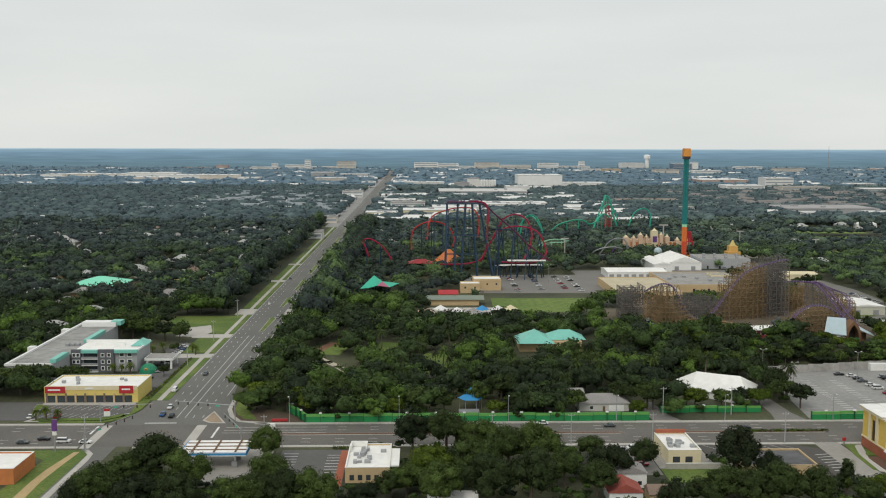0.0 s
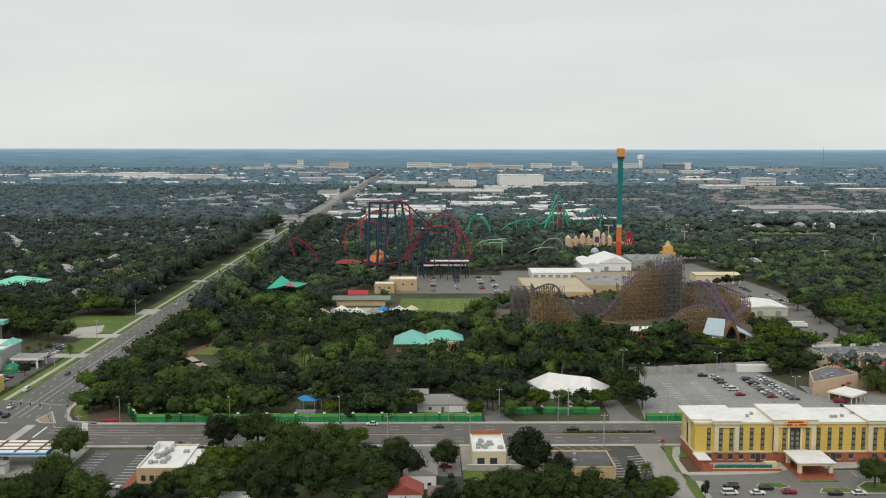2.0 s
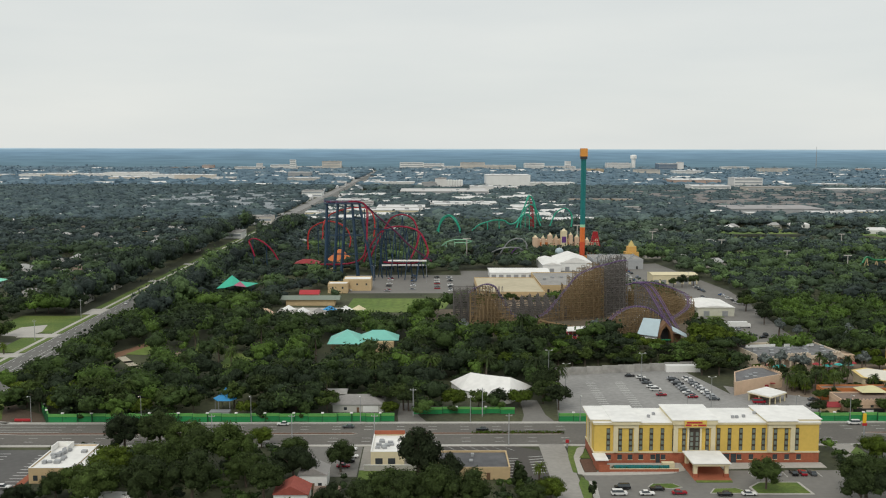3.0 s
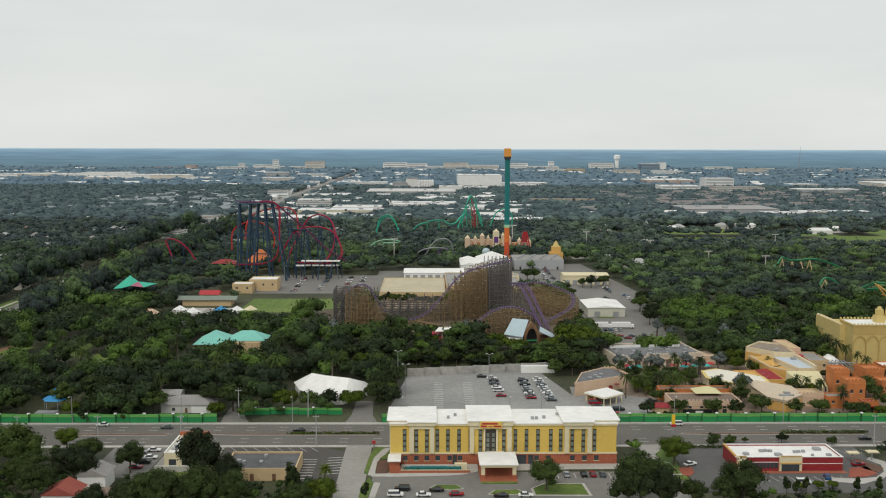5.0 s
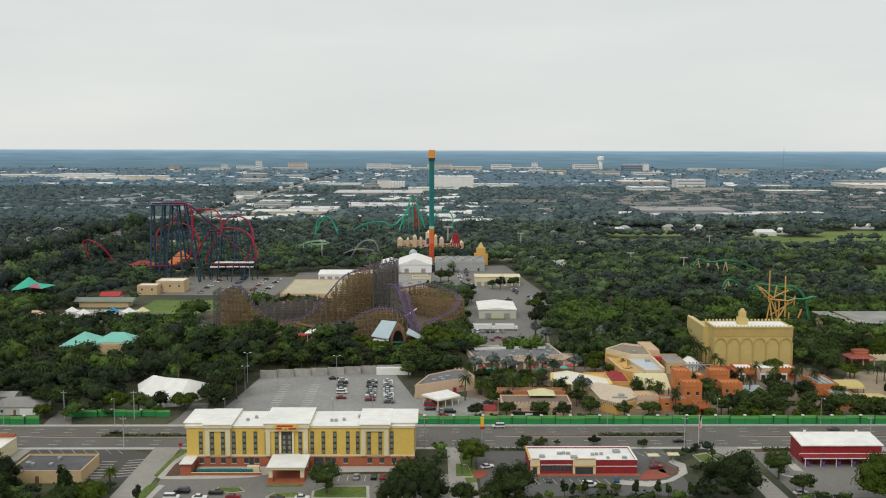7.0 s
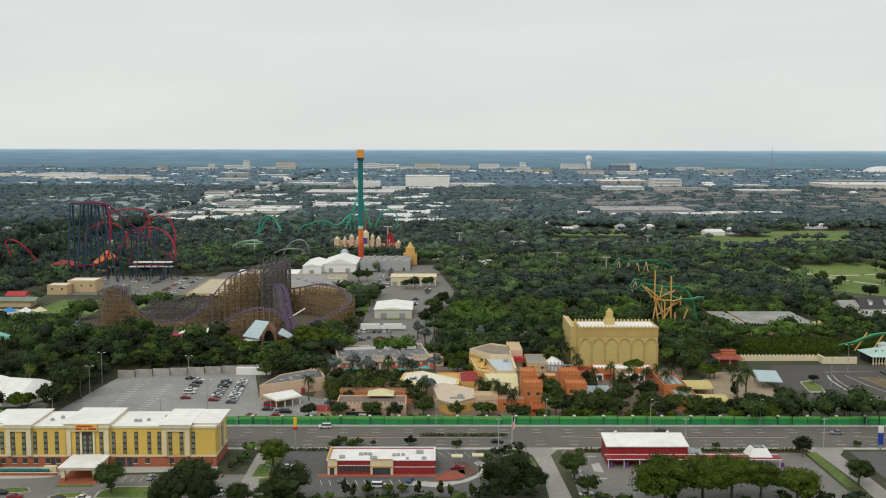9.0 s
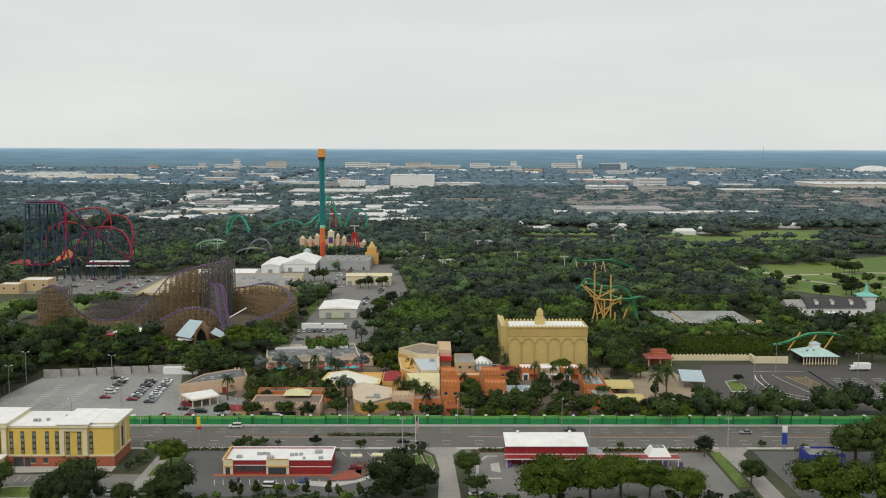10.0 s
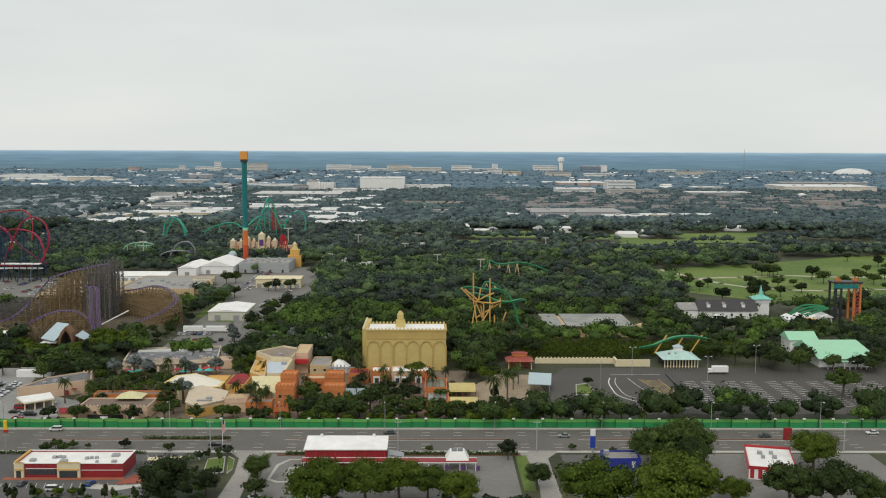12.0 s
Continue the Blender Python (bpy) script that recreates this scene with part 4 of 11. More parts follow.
    # sign, drawn as plain shapes
    s = part("sign_panel", boxes((186.9, 194.3, y0 - 1.95, y0 - 1.80, top - 0.7, top + 1.55)), M_YELLOW, t, "yellow sign panel with red lettering bars")
    part("lettering", boxes((187.6, 192.8, y0 - 2.02, y0 - 1.95, top + 0.55, top + 1.1), (187.2, 189.2, y0 - 2.02, y0 - 1.95, top - 0.35, top + 0.25), (189.8, 191.0, y0 - 2.02, y0 - 1.95, top - 0.3, top), (191.4, 194.0, y0 - 2.02, y0 - 1.95, top - 0.35, top + 0.2)), M_RED, s, "red bars")
    for x, y in ((168, 330), (176.6, 322), (179, 325), (186, 331), (205, 321), (206.4, 321), (209, 322), (218, 330), (214, 326)):
        rooftop_unit(t, x, y, top + 0.4, 1.0, 1.0, 0.9)
    keep_clear(x0, x1, 303, y1, 4)


hotel()
patch("pavement", [(151.6, 303.6), (160, 303.4), (176, 304.4), (181, 305.2), (186.2, 308.4), (186.2, 315.6), (161, 315.6), (161, 306.6), (152.4, 306.2)], M_CONC, 0.14, "pale pavement before the hotel", "pavement")
patch("drive_pad", rect(186.4, 198.3, 298.2, 315.2), M_BRICK, 0.11, "red brick paving under the hotel canopy", "driveway", thick=0.2)
patch("planter", rect(186.6, 198.0, 296.6, 298.1), M_GRASS, 0.3, "low clipped green strip before the hotel canopy", "planter", thick=0.4)
patch("pavement", [(198.6, 309.2), (216, 310.4), (233.5, 310.6), (233.5, 315.8), (198.6, 315.6)], M_CONC, 0.14, "pale pavement beside the hotel doors", "pavement")
w = thing("pool_wall", (161, 306.8, 0), "low red brick pool wall with a green mesh screen", "wall")
part("wall", boxes((0, 22.5, 0, 0.3, 0, 1.0), (-3.6, -0.05, 0.0, 0.3, 0, 2.4)), M_BRICK, w)
part("coping", boxes((-0.1, 22.6, -0.05, 0.35, 1.0, 1.12)), M_CREAM, w)
for k in range(11):
    part("post", rod(bmesh.new(), (1.4 + 1.8 * k, 0.9, 0), (1.4 + 1.8 * k, 0.9, 2.1), 0.06, 5), M_DARK, w)
part("mesh_screen", boxes((1.4, 19.6, 0.86, 0.94, 0.5, 2.0)), M_TEAL, w, "green mesh screen")
part("gate_block", boxes((17.5, 21.5, 1.6, 3.4, 0, 2.5)), M_CREAM, w, "pale stucco gate block")
patch("pool", rect(164, 176, 309.6, 313.6), mat("pool_water", (0.05, 0.30, 0.34), 0.08, 0.1, 0.5, 0.2), 0.17, "small turquoise swimming pool", "pool", thick=0.1)
patch("grass", [(149.0, 306.6), (150.4, 306.0), (151.4, 322), (154.0, 331.6), (155.6, 333.4), (151.2, 334), (149.6, 322)], M_GRASS, 0.17, "grass strip west of the hotel", "grass")
patch("pavement", [(150.4, 305), (152.6, 304), (152.8, 318), (155.2, 326), (157.0, 333), (155.4, 333), (154.0, 331.6), (151.4, 322)], M_CONC, 0.18, "pale kerb path west of the hotel", "pavement")
patch("flower_bed", [(152.9, 306.6), (156.8, 306.6), (156.8, 319.6), (153.0, 319.0)], M_MULCH, 0.2, "brown mulched bed beside the hotel", "flower bed")
patch("flower_bed", [(153.2, 321.0), (156.8, 321.0), (156.8, 331.5), (155.3, 326)], M_GRASS, 0.2, "planted green bed beside the hotel", "flower bed")
patch("grass", [(148.2, 262), (150.2, 262), (152.6, 298), (151.0, 302), (149.2, 296)], M_GRASS, 0.17, "grass verge at the hotel drive", "grass")
patch("pavement", [(150.4, 262), (152.0, 262), (154.9, 297.6), (152.8, 298)], M_CONC, 0.18, "pale footpath at the hotel drive", "pavement")


def lot_island(outline, label):
    """A raised planted island with a pale kerb."""
    ob = patch("lot_island", outline, M_CONC, 0.2, label, "island")
    cx, cy = sum(p[0] for p in outline) / len(outline), sum(p[1] for p in outline) / len(outline)
    part("turf", prism(bmesh.new(), [(cx + (x - cx) * 0.9, cy + (y - cy) * 0.86) for x, y in outline], 0.1, 0.28), M_GRASS, ob, "green turf")


lot_island([(170.3, 293.0), (177.4, 290.8), (181.0, 292.2), (178.9, 295.6), (172.2, 295.6)], "green lot island with a pale kerb")
lot_island([(188.0, 287.0), (201.4, 286.6), (197.5, 291.5), (190.2, 291.0)], "small green lot island with a pale kerb")
lot_island([(202.0, 286.0), (219.8, 285.8), (219.0, 296.8), (206.0, 296.8), (201.6, 292.2)], "broad green lot island with a pale kerb")

# shop row lot: a long planted island, palms and bays
lot_island([(-150.5, 367.4), (-121, 367.8), (-114.6, 373.5), (-113.6, 379), (-117, 376), (-123, 371.6), (-149, 371.2)], "long green island with a pale kerb before the shop row")
lot_island([(-155, 392), (-152, 392), (-150.6, 384), (-153.6, 384)], "small green lot island with a pale kerb")
patch("pavement", rect(-153, -115.5, 391.2, 395), M_CONC, 0.16, "pale concrete walk before the shop row", "pavement", margin=0)

# ---- filling station ----
def filling_station():
    t = thing("filling_station", (-67, 318, 0), "filling station canopy with a white roof and blue fascia", "filling station")
    part("canopy", boxes((-10.6, 10.6, -6.8, 6.8, 4.8, 5.6)), M_WHITEROOF, t, "white canopy roof")
    part("fascia", boxes((-10.8, 10.8, -7.0, -6.8, 4.5, 5.75), (10.6, 10.8, -6.8, 7.0, 4.5, 5.75), (-10.8, -10.6, -6.8, 7.0, 4.5, 5.75)), M_BLUE, t, "blue fascia")
    part("fascia_trim", boxes((-10.82, 10.82, -7.06, -7.0, 4.5, 4.75), (-10.82, 10.82, -7.06, -7.0, 5.5, 5.75)), M_WHITE, t, "white fascia trim")
    for y in (-3.6, 0.1, 3.8):
        part("roof_seam", boxes((-10.4, 10.4, y - 0.35, y + 0.35, 5.6, 5.75)), M_WOOD, t)
    for x in (-7, 0.2, 7.2):
        part("roof_beam", boxes((x - 0.3, x + 0.3, -6.6, 6.6, 5.75, 5.9)), M_WOOD, t)
    for x in (-6.5, 6.5):
        for y in (-3.5, 3.5):
            part("column", boxes((x - 0.3, x + 0.3, y - 0.3, y + 0.3, 0, 4.8)), M_WHITE, t)
            p = part("pump", soft_box(x - 0.9, x + 0.9, y - 1.5, y - 0.8, 0.2, 2.1, 0.06), M_GREY, t)
    part("kiosk", boxes((-7.5, -1.0, -11.5, -7.6, 0, 3.0)), M_WHITE, t, "low white kiosk")
    part("kiosk_roof", boxes((-7.9, -0.6, -11.9, -7.3, 3.0, 3.3)), M_GREYROOF, t)
    keep_clear(-80, -54, 304, 326)


filling_station()

# ---- shops on the south side ----
t = shop("restaurant", -23, -9, 297.5, 322, 5.0, M_TAN, M_WHITEROOF, "tan restaurant with a cluttered white roof", "restaurant", 14, seed=4)
for k in range(4):
    part("window", boxes((-5.6 + 2.6 * k, -4.2 + 2.6 * k, -12.32, -12.2, 0.9, 2.6)), M_GLASS, t)
part("raised_parapet", boxes((-6.5, -1, 10.6, 11, 4.6, 6.4), (-6.5, -6.1, 5, 10.6, 4.6, 6.4), (-1.4, -1, 5, 10.6, 4.6, 6.4)), M_WHITEROOF, t, "white raised roof screen")
part("side_block", boxes((7.0, 9.6, -9, 8, 0, 4.2)), M_DARK, t, "dark side entrance block")
part("side_roof", boxes((6.9, 9.9, -9.3, 8.3, 4.2, 4.6)), M_WHITEROOF, t, "white side roof")
part("drain_stripe", boxes((-7.1, -7.0, -12.0, 12.0, 0, 1.2)), M_BRICK, t, "brick plinth")
patch("pavement", rect(-26.6, -24.2, 294, 330), M_BRICK, 0.12, "red brick walk beside the restaurant", "pavement", margin=0)
patch("grass", [(79.5, 296), (112, 296), (112, 309), (79.5, 309)], M_GRASS, 0.07, "rough green lawn behind the little shop", "grass", margin=0)
patch("parking_lot", rect(79.4, 98.5, 309.2, 334), M_SIDE, 0.055, "pale worn concrete round the little shop", "parking lot", margin=0)
t = thing("garden_wall", (81, 308.4, 0.05), "low pale block wall behind the little shop", "wall")
part("wall", boxes((0, 30, 0, 0.3, 0, 1.9)), M_CONC, t)
part("coping", boxes((0, 30, -0.05, 0.35, 1.9, 2.0)), M_WHITE, t)
t = shop("shop", 83, 94, 313, 333, 5.0, M_CREAM, M_WHITEROOF, "small cream shop with a white roof", "shop", 11, seed=7)
for k in range(2):
    part("window", boxes((-4 + 4.2 * k, -1.6 + 4.2 * k, -10.06, -9.9, 0.8, 2.8)), M_GLASS, t)
part("gable_front", boxes((-5.3, 5.3, 9.4, 10.2, 5.0, 6.2)), M_BRICK, t, "reddish front parapet")
t = shop("shop", 105, 128, 300, 317, 4.0, M_TAN, mat("dark_roof_felt", (0.095, 0.095, 0.10), 0.9, 0.35, 0.3, 0.12), "low tan shop with a worn dark grey roof", "shop", 4, seed=9)
for k in range(3):
    part("door", boxes((-10 + 7 * k, -8.8 + 7 * k, -8.56, -8.45, 0, 2.3)), M_WOOD, t)
t = shop("shop", -150, -126, 298, 315, 5.2, M_ORANGE, M_WHITEROOF, "orange-trimmed corner shop with white roof", "shop", 3, seed=12)


def house(name, x, y, w, d, h, r, wall, roof, label, along="x", turn=0.0, hipped=False):
    t = thing(name, (x, y, 0), label, "house", turn=turn)
    part("wall", boxes((-w / 2, w / 2, -d / 2, d / 2, 0, h)), wall, t)
    bm = bmesh.new()
    if hipped:
        hip(bm, -w / 2, w / 2, -d / 2, d / 2, h, h + r)
    else:
        gable(bm, -w / 2, w / 2, -d / 2, d / 2, h, h + r, along)
    part("roof", bm, roof, t)
    for k in (-1, 1):
        win = part("window", boxes((k * w * 0.25 - 0.6, k * w * 0.25 + 0.6, -d / 2 - 0.05, -d / 2 + 0.1, 0.9, 2.1)), M_GLASS, t)
        part("frame", boxes((k * w * 0.25 - 0.7, k * w * 0.25 + 0.7, -d / 2 - 0.08, -d / 2, 0.78, 0.9)), M_WHITE, win)
    part("door", boxes((-0.5, 0.5, -d / 2 - 0.05, -d / 2 + 0.1, 0, 2.05)), M_WOOD, t)
    keep_clear(x - w / 2, x + w / 2, y - d / 2, y + d / 2, 3)
    return t


house("house", 66.5, 296, 8.5, 9, 4.6, 2.2, M_WHITE, M_SHINGLE, "white timber house with a grey gabled roof", "y")
house("house", 61.5, 282.5, 10, 9, 3.4, 2.6, M_WHITE, M_REDSH, "white house with a red shingle roof", "y")
house("house", 72, 281, 7, 7, 3.0, 2.0, M_TAN, M_BROWNSH, "low tan house with a brown roof", "x")
house("house", -80, 270, 9, 10, 3.4, 2.4, M_WHITE, M_SHINGLE, "low house under the trees with a grey roof", "y")
house("house", 10, 276, 14, 9, 3.4, 1.6, M_WHITE, M_WHITEROOF, "low house with a pale roof under the trees", "x")


def burger_restaurant():
    t = thing("restaurant", (288, 315.5, 0), "red-walled fast food restaurant with a white roof", "restaurant")
    w, d, h = 17.6, 7.0, 4.6
    part("wall", boxes((-w, w, -d, d, 0, h - 0.5)), M_DKRED, t, "dark red wall")
    part("parapet", boxes((-w, w, -d, -d + 0.4, h - 0.5, h), (-w, w, d - 0.4, d, h - 0.5, h), (-w, -w + 0.4, -d + 0.4, d - 0.4, h - 0.5, h), (w - 0.4, w, -d + 0.4, d - 0.4, h - 0.5, h)), M_DKRED, t)
    part("coping", boxes((-w - 0.15, w + 0.15, -d - 0.15, -d + 0.45, h, h + 0.14), (w - 0.45, w + 0.15, -d + 0.45, d + 0.15, h, h + 0.14), (-w - 0.15, w - 0.45, d - 0.45, d + 0.15, h, h + 0.14)), M_WHITE, t)
    part("yellow_edge", boxes((-w - 0.2, -w + 0.4, -d + 0.45, d - 0.45, h, h + 0.5)), M_OCHRE, t, "yellow roof edge")
    part("roof", boxes((-w + 0.4, w - 0.4, -d + 0.4, d - 0.4, h - 0.6, h - 0.42)), M_WHITEROOF, t)
    for a, b in ((-w + 0.3, -w + 3.4), (-3.4, 4.0)):
        p = part("pier", boxes((a, b, -d - 0.7, -d + 0.1, 0, h + 0.5)), M_CREAM, t, "cream stone pier")
        part("arch", boxes((a + 0.2, b - 0.2, -d - 0.95, -d - 0.7, h - 2.0, h - 1.6), (a + 0.4, b - 0.2, -d - 0.9, -d - 0.7, h + 0.5, h + 0.75)), M_OCHRE, p, "yellow arch over the door")
        part("door_glass", boxes((a + 0.7, b - 0.9, -d - 0.78, -d - 0.66, 0.1, 2.4)), M_GLASS, p)
    for k in range(8):
        win = part("window", boxes((-13.6 + 1.25 * k, -12.5 + 1.25 * k, -d - 0.06, -d + 0.1, 0.9, 2.7)), M_GLASS, t)
    part("trim_line", boxes((4.2, w + 0.05, -d - 0.06, -d + 0.05, 2.35, 2.55), (-13.8, -3.6, -d - 0.08, -d + 0.05, 2.85, 3.05)), M_WHITE, t)
    for x, y, s in ((-13, -3, 1.8), (-7, 0, 1.4), (-5.5, 0.4, 1.2), (-4, 0, 1.3), (-2.6, -4, 2.2), (4, -1, 1.2), (5.4, -0.6, 1.0), (7, -0.4, 1.1), (12.5, 2.2, 2.4), (14, -4.4, 1.5), (8.5, -4.6, 0.9)):
        rooftop_unit(t, x, y, h - 0.45, s, s * 0.9, 0.8)
    keep_clear(269, 307, 306, 324)


burger_restaurant()
for x, y in ((316, 318), (323, 319)):
    t = thing("menu_canopy", (x - 3, y, 0), "pale yellow drive-through canopy on a post", "canopy")
    part("post", boxes((-0.15, 0.15, -0.15, 0.15, 0, 2.9)), M_GREY, t)
    part("canopy", boxes((-1.9, 1.9, -1.3, 1.3, 2.9, 3.25)), M_CREAM, t)
patch("flower_bed", [(304.8, 301.8), (311.0, 302.6), (315.6, 304.8), (315.2, 312.4), (309.0, 310.8)], M_REDMULCH, 0.2, "red mulch bed beside the restaurant", "flower bed")
patch("flower_bed", [(252.3, 311.1), (256.9, 312.2), (256.5, 306.7), (254.2, 303.4), (252.0, 304.5)], M_REDMULCH, 0.2, "red mulch bed west of the restaurant", "flower bed")
patch("driveway", [(296.7, 302.2), (307.2, 300.6), (313.9, 302.1), (318.9, 307.5), (320.9, 314.2), (318.6, 320.0), (320.7, 322.4), (323.9, 317.7), (322.3, 308.6), (315.8, 301.1), (307.0, 295.9), (296.0, 298.5)], M_CONC, 0.10, "pale concrete drive curving round the restaurant", "driveway", thick=0.2)
patch("lot_island", [(313.5, 309.7), (316.7, 306.4), (320.3, 310.8), (315.9, 320.0), (312.2, 318.9)], M_MULCH, 0.2, "planted strip between the drive lanes", "island")
lot_island([(330.9, 309.6), (337.2, 313.0), (334.4, 329.7), (328.8, 327.3)], "planted corner before the side street")
patch("pavement", [(267.6, 305.9), (306.2, 305.9), (306.2, 308.2), (267.6, 308.2)], M_BRICK, 0.12, "red brick walk before the restaurant", "pavement", thick=0.2)
lot_island([(248.8, 304.5), (252.0, 304.5), (250.7, 316.8), (248.3, 318.0)], "grass island beside the drive")
lot_island([(335.3, 330.5), (338.1, 326.8), (339.5, 316.1), (338.5, 311.6)], "grass kerb island at the side street")
patch("grass", [(246.4, 306), (250.2, 306.5), (249, 318), (246.8, 318)], M_GRASS, 0.2, "small grass island by the drive", "grass")


def car_wash():
    t = thing("car_wash", (377, 323, 0), "red car wash hall with a white roof", "car wash")
    part("wall", boxes((-13.6, 13.6, -4.2, 6, 0, 6.2)), M_DKRED, t, "dark red cladding")
    bm = bmesh.new()
    quad_faces(bm, [(-14, -4.8, 6.0), (14, -4.8, 6.0), (14, 6.4, 7.4), (-14, 6.4, 7.4), (-14, -4.8, 6.3), (14, -4.8, 6.3), (14, 6.4, 7.7), (-14, 6.4, 7.7)],
               [(3, 2, 1, 0), (4, 5, 6, 7), (0, 1, 5, 4), (1, 2, 6, 5), (2, 3, 7, 6), (3, 0, 4, 7)])
    part("roof", bm, M_WHITEROOF, t, "white sheet roof")
    part("canopy", boxes((-14.3, 44, -8.4, -4.6, 2.9, 3.3)), M_DKRED, t, "long dark red canopy with white edges")
    part("canopy_edge", boxes((-14.4, 44.1, -8.52, -8.4, 2.8, 3.1), (-14.4, 44.1, -4.6, -4.4, 3.0, 3.5)), M_WHITE, t, "white canopy edge")
    for k in range(12):
        part("post", boxes((-13.8 + 5.2 * k, -13.6 + 5.2 * k, -8.2, -8.0, 0, 2.9)), M_WHITE, t)
        part("vacuum", boxes((-13.2 + 5.2 * k, -12.2 + 5.2 * k, -8.0, -7.4, 0, 1.7)), M_PURPLE, t, "purple vacuum post")
    for k in range(9):
        part("buttress", boxes((-13.5 + 3.3 * k, -13.25 + 3.3 * k, -4.35, -4.2, 0, 6.0)), M_RED, t)
    for x in (-9, 9):
        part("roof_vent", rod(bmesh.new(), (x, 5.6, 7.4), (x, 5.6, 8.5), 0.5, 8), M_WHITE, t)
    bm = bmesh.new()
    for k in range(9):
        a0, a1 = math.pi * k / 9, math.pi * (k + 1) / 9
        quad_faces(bm, [(14, 1 - 4.6 * math.cos(a0), 4.4 * math.sin(a0)), (19.5, 1 - 3.8 * math.cos(a0), 3.2 * math.sin(a0)), (19.5, 1 - 3.8 * math.cos(a1), 3.2 * math.sin(a1)), (14, 1 - 4.6 * math.cos(a1), 4.4 * math.sin(a1))], [(0, 1, 2, 3)])
    part("tunnel_mouth", bm, M_GREY, t, "grey rounded tunnel mouth")
    keep_clear(362, 422, 313, 331)
    p = thing("pay_canopy", (414.5, 319, 0), "white tent-shaped pay canopy", "canopy")
    for x in (-3, 3):
        for y in (-2.5, 2.5):
            part("post", boxes((x - 0.12, x + 0.12, y - 0.12, y + 0.12, 0, 3.0)), M_WHITE, p)
    bm = bmesh.new()
    quad_faces(bm, [(-4, -3.6, 3), (4, -3.6, 3), (4, 3.6, 3), (-4, 3.6, 3), (-2.4, -1.6, 5.8), (2.4, -1.6, 5.8), (2.4, 2.2, 5.8), (-2.4, 2.2, 5.8)],
               [(0, 1, 5, 4), (1, 2, 6, 5), (2, 3, 7, 6), (3, 0, 4, 7), (3, 2, 1, 0), (4, 5, 6, 7)])
    part("tent", bm, M_WHITE, p)
    part("skylight", boxes((-1.9, -0.1, -1.2, 1.8, 5.8, 5.9), (0.1, 1.9, -1.2, 1.8, 5.8, 5.9)), M_GLASS, p)


car_wash()
patch("pavement", [(352.6, 306), (356, 303.4), (361, 303.6), (361, 327), (357, 327), (353.4, 321)], M_CONC, 0.12, "pale kerb round the car wash drive", "pavement", thick=0.2)
patch("driveway", [(353.6, 307), (356.4, 304.6), (361, 304.6), (361, 309.6), (358, 311), (358, 318), (361, 320), (361, 326), (357.6, 326), (354.4, 320)], M_LOT, 0.14, "grey drive curving into the car wash", "driveway", thick=0.2)
t = shop("shop", 463, 475, 312, 321, 5.2, mat("royal_blue_wall", (0.022, 0.035, 0.27), 0.6, 0.1), M_GREYROOF, "royal blue shop wall with a pale sign mark", "shop", 2, seed=15)
part("sign_mark", boxes((3.0, 4.2, -4.58, -4.5, 3.0, 4.2), (3.2, 3.8, -4.58, -4.5, 2.2, 2.9)), M_WHITE, t, "pale sign mark")


def striped_restaurant():
    t = thing("restaurant", (519, 316, 0), "fast food restaurant with red and white striped walls", "restaurant", turn=-14)
    t.scale = (0.74, 0.74, 0.9)
    w, d, h = 10.0, 15.0, 5.0
    part("wall", boxes((-w, w, -d, d, 0, h - 0.4)), M_WHITE, t)
    for k in range(9):
        part("stripe", boxes((-w - 0.05, -w, -d + 1.2 + 3.2 * k, -d + 2.8 + 3.2 * k, 0.4, h - 0.5)), M_RED, t)
    for k in range(6):
        part("stripe", boxes((-w + 0.6 + 3.4 * k, -w + 2.3 + 3.4 * k, -d - 0.05, -d, 0.4, h - 1.2)), M_RED, t)
    part("parapet", boxes((-w - 0.2, w + 0.2, -d - 0.2, -d + 0.3, h - 1.1, h), (-w - 0.2, w + 0.2, d - 0.3, d + 0.2, h - 0.4, h + 0.5), (-w - 0.2, -w + 0.3, -d + 0.3, d - 0.3, h - 0.4, h), (w - 0.3, w + 0.2, -d + 0.3, d - 0.3, h - 0.4, h)), M_RED, t, "red parapet")
    part("roof", boxes((-w + 0.3, w - 0.3, -d + 0.3, d - 0.3, h - 0.5, h - 0.36)), M_WHITEROOF, t)
    for x, y, s in ((-4, 5, 2.2), (1, 6, 1.8), (-3, -1, 1.6), (2, 0, 2.0), (3, -7, 1.5)):
        rooftop_unit(t, x, y, h - 0.38, s, s, 1.1)
    keep_clear(504, 528, 300, 334)


striped_restaurant()


